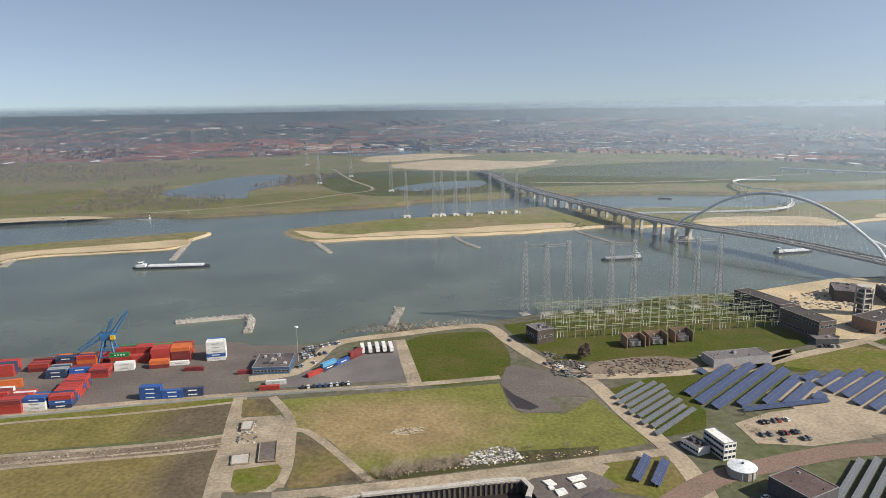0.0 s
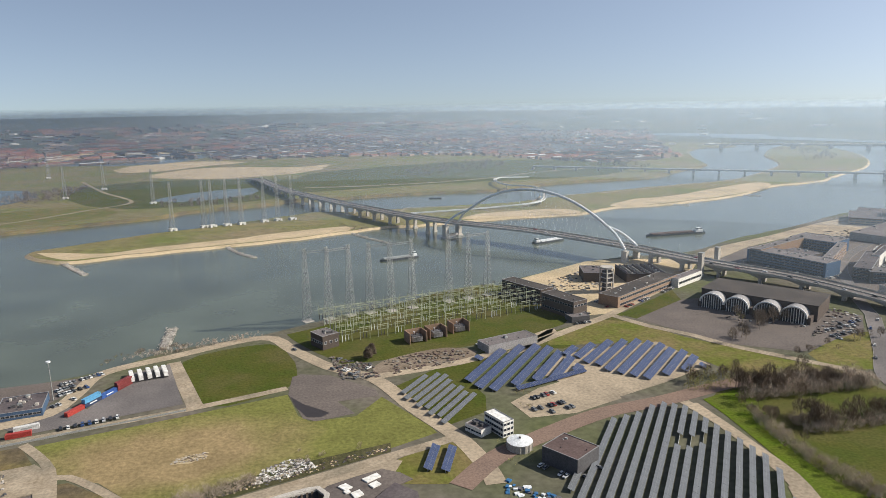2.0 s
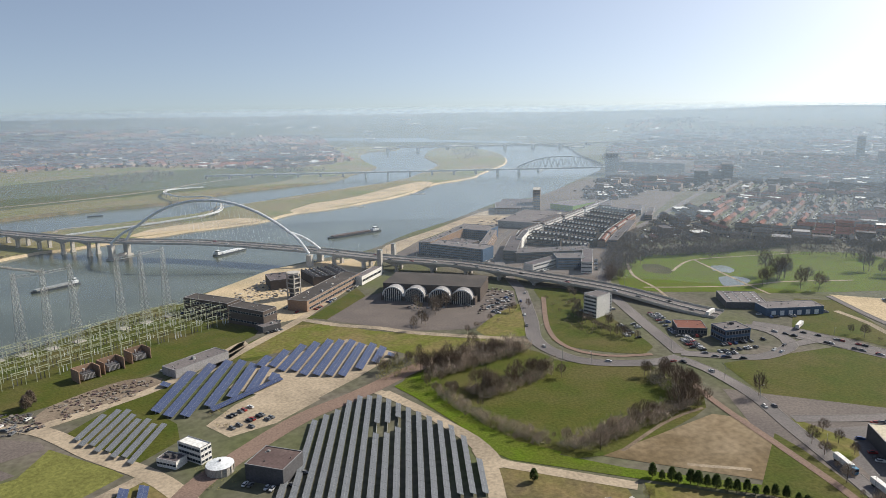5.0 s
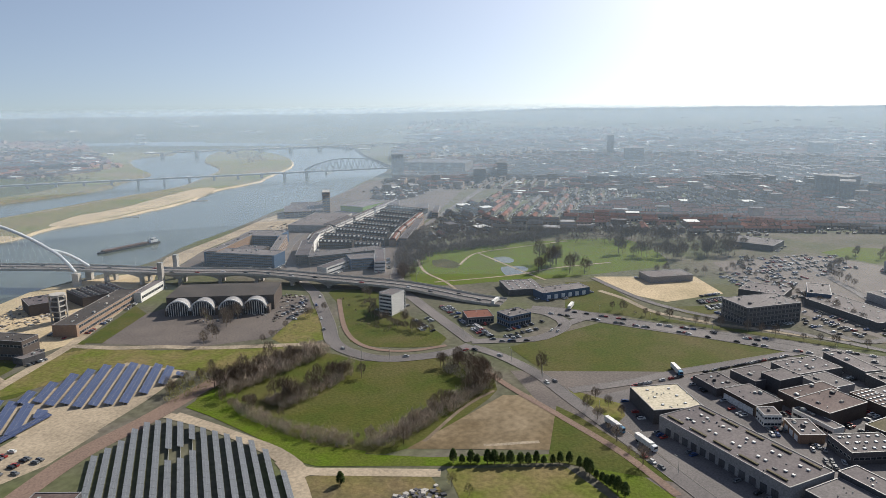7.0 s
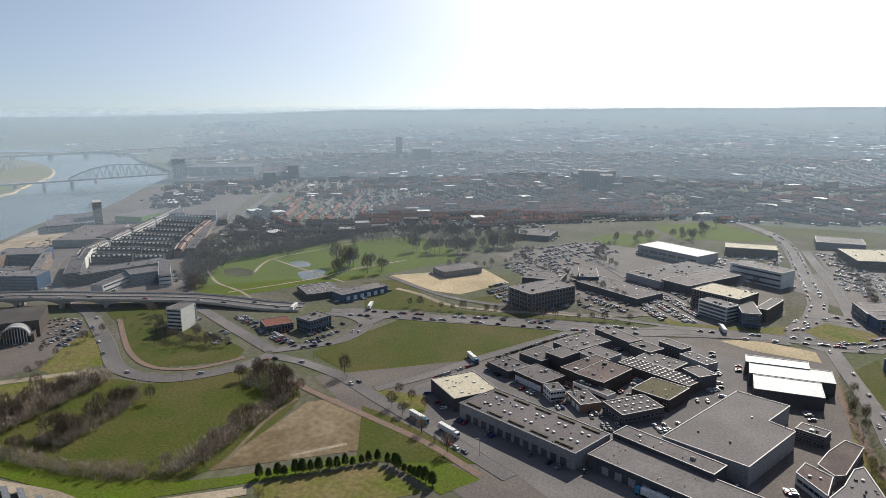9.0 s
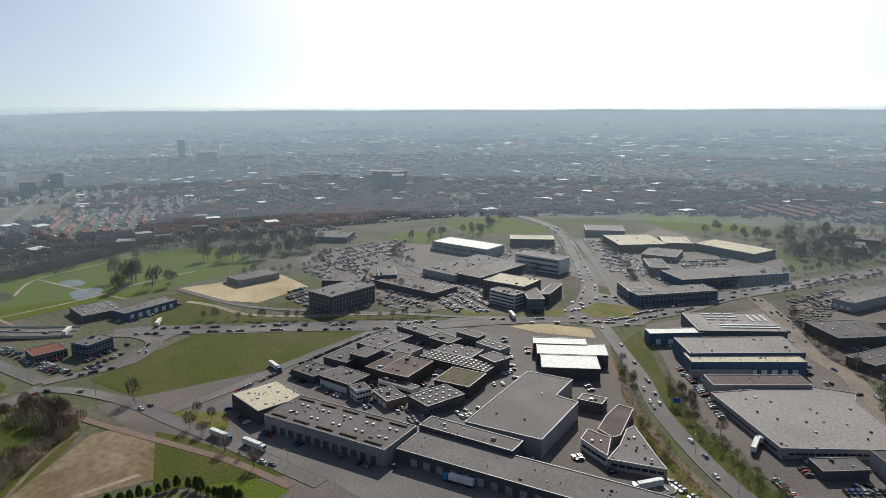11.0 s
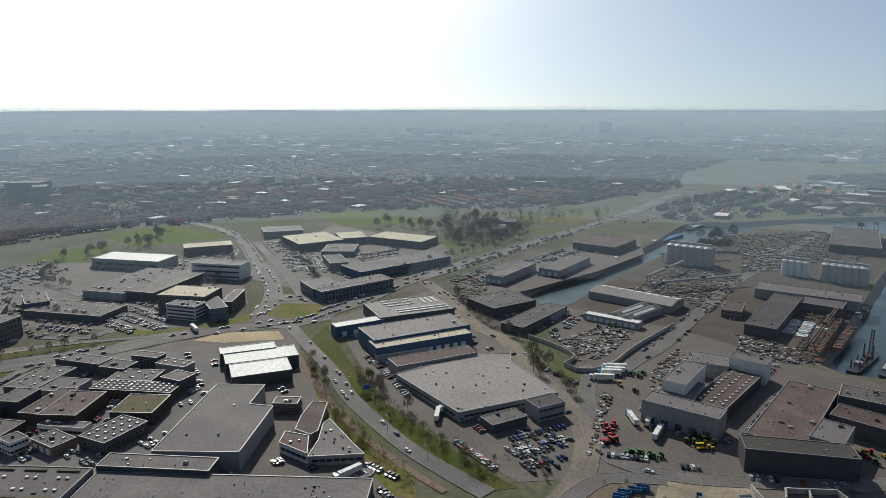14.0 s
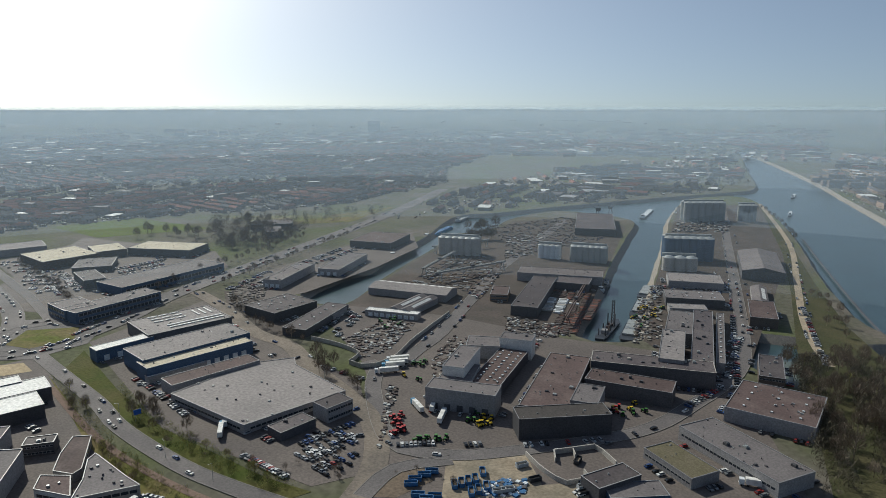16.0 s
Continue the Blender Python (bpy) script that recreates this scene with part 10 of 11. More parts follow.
clutter("debris", [(-39.2, 288.3), (-23.9, 294.9), (3.0, 301.5), (76.1, 311.6), (72.2, 306.1), (8.2, 295.1)], 130, 0.9, [SAND, BROWNROOF, DARKCLAD], "scattered rubble in the scrub strip")
clutter("debris", [(-220.9, 310.6), (-181.8, 316.3), (-141.4, 322.2), (-115.4, 329.9), (-112.9, 319.0), (-138.6, 315.2), (-216.1, 303.0)], 70, 0.7, [CONCRETE, SOIL, BROWNROOF], "broken slabs along the old track")
clutter("debris", [(258.5, 556.9), (377.5, 609.7), (348.5, 542.7), (275.3, 522.3)], 110, 2.2, [CONCRETE, SAND, STONE, DARKCLAD], "rubble inside the gutted power station")
clutter("debris", [(68.0, 449.1), (94.1, 424.1), (92.7, 400.6), (68.9, 406.0)], 90, 1.6, [DARKCLAD, BROWNROOF, STONE], "stored cable drums and steel")
clutter("debris", [(477.7, 412.8), (480.0, 385.2), (451.2, 362.8), (401.2, 360.2)], 40, 2.0, GOODS, "sheds and trailers beside the hall")
clutter("debris", [(374.1, 418.0), (418.7, 375.4), (436.0, 415.7), (416.9, 436.6)], 40, 1.8, GOODS, "boats and trailers in the yard")
clutter("debris", [(237.9, 147.4), (251.0, 131.2), (241.9, 123.8), (229.1, 145.0)], 20, 2.2, [CONCRETE, DARKCLAD], "remains of concrete basins")
clutter("debris", [(117.6, 262.1), (138.3, 236.2), (127.8, 237.9), (113.2, 252.8)], 24, 2.0, [WHITESTEEL, STEELBLUE, DARKCLAD], "blue and white site containers")
clutter("far_boats", [(698.9, 659.8), (798.2, 671.9), (732.3, 610.7), (669.9, 604.1)], 30, 2.5, GOODS, "building site goods by the river")

# open waste skips
SKIP_PAINT = {"blue": colour_mat("blue_skip_paint", (0.05, 0.16, 0.34)), "dark": colour_mat("dark_skip_paint", (0.04, 0.045, 0.05)), "pale": colour_mat("pale_skip_paint", (0.42, 0.44, 0.45))}


def skip(mat, label, L=6.0, B=2.4, H=2.2):
    g = thing("waste_skip", 0, 0, -900, 0, label, "skip", "skips of the waste yard")
    bm = bmesh.new()
    box(bm, -L / 2, -B / 2, 0.2, L / 2, B / 2, 0.35)
    for s0 in (-1, 1):
        box(bm, -L / 2, s0 * B / 2 - 0.08, 0.35, L / 2, s0 * B / 2 + 0.08, H)
        box(bm, s0 * L / 2 - 0.08, -B / 2 + 0.08, 0.35, s0 * L / 2 + 0.08, B / 2 - 0.08, H)
    part("body", bm, mat, g)
    bm = bmesh.new()
    for k in range(7):
        for s0 in (-1, 1):
            u = -L / 2 + 0.4 + k * (L - 0.8) / 6
            box(bm, u - 0.07, s0 * (B / 2 + 0.14) - 0.06, 0.25, u + 0.07, s0 * (B / 2 + 0.14) + 0.06, H)
    part("ribs", bm, mat, g)
    bm = bmesh.new()
    box(bm, -L / 2 + 0.1, -B / 2 + 0.1, 0.36, L / 2 - 0.1, B / 2 - 0.1, H * 0.55)
    part("load", bm, SOIL, g)
    return g


SKIPS = [[skip(m, "%s steel waste skip in the yard" % k), False] for k, m in SKIP_PAINT.items()]
for k, (x, y, rot) in enumerate(((182.3, -217.2, 40), (183.4, -221.4, 40), (182.2, -227.0, 40), (181.2, -231.3, 40), (174.1, -212.2, 35), (169.1, -212.0, 35), (167.4, -215.8, 35), (166.0, -228.6, 130), (164.4, -231.8, 130), (162.8, -235.0, 130), (161.2, -238.2, 130), (156.4, -228.1, 130), (154.9, -231.6, 130), (153.6, -236.0, 130), (161.8, -245.3, 130), (147.0, -236.4, 50), (139.2, -254.6, 60), (144.5, -239.6, 50), (131.0, -282.0, 100), (118.5, -262.5, 60), (116.0, -258.5, 60), (150.5, -262.0, 60))):
    q = SKIPS[0 if k < 15 else 1 + k % 2]
    m = pose(x, y, 0.16, 0, 0, rot)
    if q[1]:
        copy_thing(q[0], m)
    else:
        q[0].matrix_basis, q[1] = m, True

# gantry cranes over the stacks, slewing cranes at the pier head
def gantry_crane(a, b, h, mat, label):
    a, b = Vector((*a, 0)), Vector((*b, 0))
    c, d = (a + b) / 2, (b - a)
    g = thing("gantry_crane", c.x, c.y, 0, math.degrees(math.atan2(d.y, d.x)), label, "crane", "cranes of the harbour")
    L = d.length / 2
    bm = bmesh.new()
    for v in (-0.9, 0.9):
        beam(bm, (-L - 4, v, h), (L + 4, v, h), 0.7, 1.5)
    part("bridge_beam", bm, mat, g)
    for sx in (-L, L):
        bm = bmesh.new()
        for v in (-3.2, 3.2):
            beam(bm, (sx, v, 0.2), (sx, v * 0.3, h - 0.7), 0.6)
        beam(bm, (sx, -3.4, 0.5), (sx, 3.4, 0.5), 0.8)
        part("leg_frame", bm, mat, g)
    bm = bmesh.new()
    box(bm, -2, -1.4, h + 0.76, 2, 1.4, h + 2.6)
    part("trolley", bm, DARKCLAD, g)
    return g


gantry_crane((420.3, -525.3), (441.0, -603.1), 9.0, GALV, "long grey gantry crane over the steel stacks")
gantry_crane((396.0, -520.0), (372.0, -596.0), 9.0, GALV, "grey gantry crane over the steel stacks")
gantry_crane((477.7, -617.6), (450.7, -685.0), 9.0, GALV, "grey gantry crane beside the silos")
gantry_crane((262.0, -560.0), (233.0, -470.0), 8.0, BROWNROOF, "rusty gantry crane over the quay stacks")
for x, y, turn in ((443.0, -985.1, 30), (434.5, -1014.4, 200)):
    g = thing("slewing_crane", x, y, 0, turn, "dark slewing harbour crane with a raised jib", "crane", "cranes of the harbour")
    for sx in (-3, 3):
        for sy in (-3, 3):
            bm = bmesh.new()
            beam(bm, (sx, sy, 0), (sx * 0.5, sy * 0.5, 9), 0.7)
            part("leg", bm, DARKCLAD, g)
    bm = bmesh.new()
    box(bm, -4.5, -2.2, 9, 3, 2.2, 13.5)
    part("machine_house", bm, DARKCLAD, g)
    bm = bmesh.new()
    for v in (-0.8, 0.8):
        beam(bm, (2.5, v, 12), (22, v * 0.3, 27), 0.5)
    for k in range(8):
        beam(bm, (2.5 + k * 2.44, -0.8 + k * 0.07, 12 + k * 1.88), (2.5 + (k + 1) * 2.44, 0.8 - (k + 1) * 0.07, 12 + (k + 1) * 1.88), 0.25)
    part("jib", bm, DARKCLAD, g)
    bm = bmesh.new()
    beam(bm, (0, 0, 13.5), (-1, 0, 19), 0.5)
    beam(bm, (-1, 0, 19), (22, 0, 27), 0.15)
    beam(bm, (22, 0, 27), (22, 0, 8), 0.12)
    part("stay", bm, DARKCLAD, g)

# concrete walls and fences
def wall_line(name, line, h, w, mat, label, z=0.0):
    bm = bmesh.new()
    L = [(*p, z) for p in smooth_line(line, 6)]
    sweep(bm, L, [(-w / 2, 0), (-w / 2, h), (w / 2, h), (w / 2, 0)])
    return tagged(new(name, mesh_of(name, bm, mat)), label, kind="structure")


wall_line("yard_wall", [(367.4, -325.3), (340.7, -327.4), (316.4, -323.0), (310.8, -307.5), (299.3, -307.4), (293.2, -314.4), (293.3, -335.1), (306.2, -371.6), (323.5, -437.0)], 3.2, 0.5, CONCRETE, "grey concrete yard wall")
wall_line("yard_wall", [(154.6, -272.6), (143.1, -265.5), (138.2, -263.2), (125.8, -260.3), (119.2, -270.0), (124.1, -274.5)], 2.6, 0.6, CONCRETE, "pale concrete pen wall")
wall_line("yard_wall", [(139.6, -275.4), (143.9, -282.2), (137.7, -290.0), (130.4, -299.5), (114.5, -289.7)], 2.8, 0.6, CONCRETE, "pale concrete pen wall")
wall_line("yard_wall", [(137.7, -290.0), (133.5, -284.5)], 2.6, 0.6, CONCRETE, "pale concrete pen wall")
wall_line("fence", [(-248.7, 354.8), (-160.9, 372.5), (-103.7, 381.7), (-23.3, 392.3)], 1.2, 0.15, GALV, "low fence along the road")
wall_line("dock_wall", [(-37.5, 273.4), (-7.5, 278.1), (35.1, 284.6), (35.8, 269.9)], 1.0, 2.5, CONCRETE, "worn concrete dock edge")

# ---- dry dock and cleared site ----
def ground_slab(name, poly, h, mat, label, category, z=0.06):
    """A low flat body with the given outline, as an Empty with its body."""
    cx, cy = sum(p[0] for p in poly) / len(poly), sum(p[1] for p in poly) / len(poly)
    g = thing(name, cx, cy, z, 0, label, category)
    bm = bmesh.new()
    lo = [bm.verts.new((x - cx, y - cy, 0)) for x, y in poly]
    hi = [bm.verts.new((x - cx, y - cy, h)) for x, y in poly]
    bm.faces.new(hi)
    for k in range(len(poly)):
        bm.faces.new((lo[k], lo[(k + 1) % len(poly)], hi[(k + 1) % len(poly)], hi[k]))
    part("body", bm, mat, g)
    return g, cx, cy


SHEET = material("rusty_sheet_piles", (0.16, 0.13, 0.105), (0.10, 0.08, 0.065), 0.5, 0.6, 0.8, fine=5, island=0.3)
patch("water", [(x, y) for x, y in DOCK], -5.6, POND, "dark still water in the dry dock")
dock = thing("dock_wall", 0, 0, 0, 0, "rusty sheet-pile wall of a dry dock", "dock wall")
bm = bmesh.new()
for a, b in zip(DOCK, DOCK[1:] + DOCK[:1]):
    bm.faces.new([bm.verts.new((*p, z)) for p, z in ((a, 0.15), (b, 0.15), (b, -6), (a, -6))])
part("wall", bm, DARKCLAD, dock)
pile = None
for a, b in zip(DOCK[:5], DOCK[1:6]):
    a, b = Vector((*a, 0)), Vector((*b, 0))
    d = (b - a).normalized()
    inward = Vector((d.y, -d.x, 0))
    n = int((b - a).length / 2.4)
    rot = math.degrees(math.atan2(d.y, d.x))
    for k in range(n):
        p = a + d * ((k + 0.5) * 2.4)
        if pile is None:
            bm = bmesh.new()
            box(bm, -0.45, -0.55, -6, 0.45, 0.05, 0.22)
            pile = mesh_of("pile", bm, SHEET)
        reuse("pile", pile, dock, pose(p.x, p.y, 0, 0, 0, rot))
    bm = bmesh.new()
    beam(bm, a + Vector((0, 0, 0.2)), b + Vector((0, 0, 0.2)), 0.9)
    part("capping_beam", bm, CONCRETE, dock)
deck, cx, cy = ground_slab("dock_deck", [(35.6, 280.8), (39.4, 284.7), (52.7, 288.1), (66.4, 290.7), (73.7, 284.5), (77.7, 277.2), (64.3, 272.9), (54.7, 266.2), (50.7, 259.3), (42.5, 261.5)], 0.6, YARD, "worn concrete deck beside the dry dock", "deck")
for q in ([(43.6, 281.8), (47.5, 283.2), (49.9, 279.1), (46.0, 277.7)], [(55.2, 284.2), (62.9, 287.2), (64.2, 283.7), (57.1, 280.6)], [(57.2, 278.6), (61.3, 280.4), (62.7, 277.1), (58.5, 275.3)], [(48.0, 274.3), (52.4, 276.0), (53.6, 271.8), (49.1, 269.8)], [(45.3, 276.9), (47.6, 277.8), (48.5, 275.6), (46.0, 274.9)]):
    bm = bmesh.new()
    hi = [bm.verts.new((x - cx, y - cy, 1.2)) for x, y in q]
    lo = [bm.verts.new((x - cx, y - cy, 0.5)) for x, y in q]
    bm.faces.new(hi)
    for k in range(4):
        bm.faces.new((lo[k], lo[(k + 1) % 4], hi[(k + 1) % 4], hi[k]))
    part("panel", bm, WHITEROOF, deck, "pale cover panel")
ground_slab("flat_roof_building", [(55.9, 263.2), (68.1, 273.1), (75.6, 262.4), (74.3, 252.8), (70.6, 245.3), (54.8, 249.6)], 3.0, BITUMEN, "sunken flat dark-roofed dock building", "building")
for q, h, mat, lb in (([(-108.4, 335.3), (-102.8, 335.8), (-103.8, 346.3), (-110.3, 345.2)], 1.2, CONCRETE, "roofless concrete remains of a small building"), ([(-94.8, 322.1), (-86.4, 323.6), (-82.6, 303.8), (-90.9, 302.9)], 0.7, YARD, "raised grey concrete pad"), ([(-105.6, 309.8), (-96.9, 311.8), (-94.8, 301.9), (-103.4, 300.6)], 0.5, CONCRETE, "square concrete foundation slab")):
    g, cx, cy = ground_slab("foundation", q, h, mat, lb, "foundation", 0.1)
    bm = bmesh.new()
    for a, b in zip(q, q[1:] + q[:1]):
        beam(bm, (a[0] - cx, a[1] - cy, h + 0.2), (b[0] - cx, b[1] - cy, h + 0.2), 0.5)
    part("edge", bm, PALE, g)


# ---- rising land to the horizon ----
def slope(r):
    return 0.0 if r < 3000 else 112.0 * ((r - 3000) / 1900) ** 1.5


def hill(az):
    """Extra height of the wooded ridge, by bearing in degrees left of the start view."""
    return 22.0 * max(0.0, min(1.0, (-az - 60) / 13)) + 2.0 * math.sin(az * 0.5)


FARLAND = material("far_fields", (0.085, 0.09, 0.055), (0.06, 0.065, 0.045), 0.006, 0.5, 0.95, fine=9, third=(0.13, 0.125, 0.09), tscale=0.003)
bm = bmesh.new()
rad = [3000 + 1930 * k / 24 for k in range(25)]
n = 180
grid = [[bm.verts.new((-r * math.sin(2 * math.pi * j / n), r * math.cos(2 * math.pi * j / n),
                       slope(r) - 0.4 + (hill(-(360 - 360 * j / n) if j > 20 else 0) * max(0, (r - 3300) / 1600) ** 1.2 if r > 3300 else 0))) for j in range(n)] for r in rad]
for a, b in zip(grid, grid[1:]):
    for j in range(n):
        bm.faces.new((a[j], a[(j + 1) % n], b[(j + 1) % n], b[j]))
tagged(new("backdrop", mesh_of("backdrop", bm, FARLAND)), "distant fields and woods rising to a hazy horizon", kind="structure")


# ---- far districts ----
def town(poly, cell, label, tall=0.06, red=0.4, trees=0.5, white=0.08, seed=1, z0=0.0, turn=20):
    """Quarters of terraced rows, each with its own heading: one object for houses, flats, sheds and cars, one for the bare trees."""
    r = random.Random(seed)
    xs, ys = [p[0] for p in poly], [p[1] for p in poly]
    V, F, M = [], [], []
    TV, TF = [], []
    CUBE = ((4, 5, 6, 7), (0, 1, 5, 4), (1, 2, 6, 5), (2, 3, 7, 6), (3, 0, 4, 7))
    big = max(130.0, cell * 4.5)
    sites = []
    gx = min(xs) - big
    while gx < max(xs) + big:
        gy = min(ys) - big
        while gy < max(ys) + big:
            p = (gx + r.uniform(-0.4, 0.4) * big, gy + r.uniform(-0.4, 0.4) * big)
            sites.append((p, turn + 40 * noise.noise(Vector((p[0] * 0.002, p[1] * 0.002, seed))) + r.choice((0, 0, 90, 90, 25)), r.random(), r.random()))
            gy += big
        gx += big
    pts = np.array([q[0] for q in sites])

    def add(c, s, ox, oy, oz, q, faces, mi):
        i = len(V)
        V.extend((ox + c * x - s * y, oy + s * x + c * y, oz + z) for x, y, z in q)
        for f, k in zip(faces, mi):
            F.append(tuple(i + j for j in f))
            M.append(k)

    def block(c, s, ox, oy, oz, L, D, h, wall, top):
        add(c, s, ox, oy, oz, ((-L, -D, 0), (L, -D, 0), (L, D, 0), (-L, D, 0), (-L, -D, h), (L, -D, h), (L, D, h), (-L, D, h)), CUBE, (top, wall, wall, wall, wall))

    for n_site, (site, rot, mood, hue) in enumerate(sites):
        c, s = math.cos(radians(rot)), math.sin(radians(rot))
        K = int(big * 1.2 / cell) + 1
        for iu in range(-K, K + 1):
            for iv in range(-K, K + 1):
                u, v = iu * cell * 0.84, iv * cell * 0.86
                x, y = site[0] + c * u - s * v, site[1] + s * u + c * v
                if not inside((x, y), poly):
                    continue
                if ((pts - (x, y)) ** 2).sum(1).argmin() != n_site:
                    continue
                dist = math.hypot(x, y)
                if dist > 4850:
                    continue
                z = z0 + slope(dist)
                L, D, h = cell * r.uniform(0.36, 0.43), r.uniform(3.8, 4.8) * (1 if cell < 40 else 1.3), r.uniform(4.4, 6.0)
                q = r.random()
                if q < 0.12 + trees * 0.16:
                    pass
                elif q > 1 - tall or mood < tall:
                    block(c, s, x, y, z, L * 0.9, 6.5, r.uniform(9, 17), 0, 3)
                elif q > 1 - tall - white:
                    block(c, s, x, y, z, L, D * r.uniform(1.4, 2.4), r.uniform(4, 7), 0, r.choice((4, 4, 3, 6)))
                else:
                    k = 1 if (hue < red) == (r.random() < 0.85) else 2
                    e = h + D * 0.6
                    add(c, s, x, y, z, ((-L, -D, 0), (L, -D, 0), (L, D, 0), (-L, D, 0), (-L, -D, h), (L, -D, h), (L, D, h), (-L, D, h), (-L, 0, e), (L, 0, e)),
                        ((0, 1, 5, 4), (2, 3, 7, 6), (1, 2, 6, 9, 5), (3, 0, 4, 8, 7), (4, 5, 9, 8), (6, 7, 8, 9)), (0, 0, 0, 0, k, k))
                    for t in range(int(L / 4) if dist < 2000 else 0):
                        w = -L + 4 + t * 8
                        block(c, s, x + c * w, y + s * w, z + e - 0.7, 0.5, 0.5, 1.7, 0, 0)
                    if dist < 1700:
                        for t in range(int(L / 2.6)):
                            w = -L + 1.6 + t * 5.2
                            for side in (-D - 0.06, D + 0.06):
                                add(c, s, x, y, z, ((w, side, 2.9), (w + 2.0, side, 2.9), (w + 2.0, side, 4.2), (w, side, 4.2)), ((0, 1, 2, 3),), (5,))
                                add(c, s, x, y, z, ((w, side, 0.9), (w + 2.6, side, 0.9), (w + 2.6, side, 2.3), (w, side, 2.3)), ((0, 1, 2, 3),), (5,))
                # back gardens: sheds and lean-tos; the street: parked cars
                for t in range(3 if dist < 1900 else 1):
                    w, o = r.uniform(-0.45, 0.45) * cell, cell * r.uniform(0.22, 0.4)
                    block(c, s, x + c * w - s * o, y + s * w + c * o, z, r.uniform(1.2, 2.6), r.uniform(1.0, 1.8), r.uniform(2.0, 2.8), 0, r.choice((2, 2, 3, 4, 6)))
                if dist < 2200:
                    for t in range(3):
                        w, o = r.uniform(-0.45, 0.45) * cell, -cell * 0.36
                        block(c, s, x + c * w - s * o, y + s * w + c * o, z, 2.1, 0.9, 1.4, r.choice((3, 5, 4, 6)), r.choice((3, 5, 4, 6)))
                near = dist < 1800
                for _ in range(3):
                    if r.random() < trees * 0.8:
                        w, o = r.uniform(-0.5, 0.5) * cell, r.choice((0.3, 0.42, -0.42)) * cell + r.uniform(-2, 2)
                        cx, cy = x + c * w - s * o, y + s * w + c * o
                        H, R = r.uniform(5, 11), r.uniform(1.8, 3.6)
                        for _k in range(22 if near else 9):
                            o = Vector((cx + r.gauss(0, 0.5) * R, cy + r.gauss(0, 0.5) * R, z + H * r.uniform(0.25, 0.95)))
                            d = Vector((r.uniform(-0.8, 0.8), r.uniform(-0.8, 0.8), r.uniform(0.3, 1))) * (1.4 if near else 2.4)
                            w3 = d.cross(Vector((r.uniform(-1, 1), r.uniform(-1, 1), r.uniform(-1, 1)))).normalized() * (0.3 if near else 0.8)
                            i = len(TV)
                            TV.extend((tuple(o - w3), tuple(o + w3), tuple(o + d)))
                            TF.append((i, i + 1, i + 2))
    me = bpy.data.meshes.new("far_houses")
    me.from_pydata(V, [], F)
    for mt in (BRICK_FAR, REDTILE, GREYTILE, BITUMEN, WHITEROOF, GLASS, CLAD):
        me.materials.append(mt)
    me.polygons.foreach_set("material_index", M)
    tagged(new("far_houses", me), label, "houses", kind="stuff")
    if TF:
        me = bpy.data.meshes.new("far_trees")
        me.from_pydata(TV, [], TF)
        # backlit look put into the darker twig colour
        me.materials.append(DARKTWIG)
        tagged(new("far_trees", me), "bare street trees among the houses", "trees", kind="stuff")


BRICK_FAR = material("house_brick", (0.22, 0.165, 0.13), (0.17, 0.125, 0.10), 0.05, 0.6, 0.9, fine=8, island=0.5)


def woods(poly, n, label, seed, h=(8, 14), mat=None, z0=0.0, tri=26):
    r = random.Random(seed)
    xs, ys = [p[0] for p in poly], [p[1] for p in poly]
    V, F = [], []
    k = 0
    fine = tri == 26 and z0 == 0
    tri *= 2 if fine else 1
    for _ in range(n * 15):
        p = (r.uniform(min(xs), max(xs)), r.uniform(min(ys), max(ys)))
        if not inside(p, poly):
            continue
        dist = math.hypot(*p)
        if dist > 4850:
            continue
        c = Vector((*p, z0 + slope(dist)))
        H = r.uniform(*h)
        for _k in range(tri):
            o = Vector((r.gauss(0, 0.2) * H, r.gauss(0, 0.2) * H, H * r.uniform(0.15, 1)))
            d = Vector((r.uniform(-0.7, 0.7), r.uniform(-0.7, 0.7), r.uniform(0.4, 1))) * H * (0.3 if tri >= 26 and h[1] < 12 else 0.16)
            w = d.cross(Vector((r.uniform(-1, 1), r.uniform(-1, 1), r.uniform(-1, 1)))).normalized() * H * (0.03 if fine else 0.02 if tri > 26 else 0.075)
            i = len(V)
            V.extend((tuple(c + o - w), tuple(c + o + w), tuple(c + o + d)))
            F.append((i, i + 1, i + 2))
        k += 1
        if k >= n:
            break
    me = bpy.data.meshes.new("woods")
    me.from_pydata(V, [], F)
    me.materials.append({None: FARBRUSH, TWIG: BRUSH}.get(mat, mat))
    tagged(new("woods", me), label, "woods", kind="stuff")


def fan(a0, r0, a1, r1, steps=8):
    """An outline between two bearings and two distances."""
    p = lambda a, r: (-r * math.sin(radians(a)), r * math.cos(radians(a)))
    return [p(a0 + (a1 - a0) * k / steps, r0) for k in range(steps + 1)] + [p(a1 + (a0 - a1) * k / steps, r1) for k in range(steps + 1)]


# north bank
town([(-1469.1, 2126.9), (-963.9, 2128.9), (-668.2, 2253.2), (-463.0, 2338.0), (-692.2, 3246.4), (-1293.6, 3295.1), (-2095.5, 3050.9)], 42, "rows of red-roofed houses on the north bank", 0.02, 0.8, 0.5, 0.06, 2, -1)
town([(15.8, 2328.5), (412.6, 2307.2), (1225.6, 1896.5), (1434.3, 1900.4), (2131.3, 3005.5), (1196.3, 3505.7), (198.6, 3547.7), (-3.6, 2993.9)], 42, "village houses beyond the meadows", 0.03, 0.4, 0.6, 0.1, 3, -1)
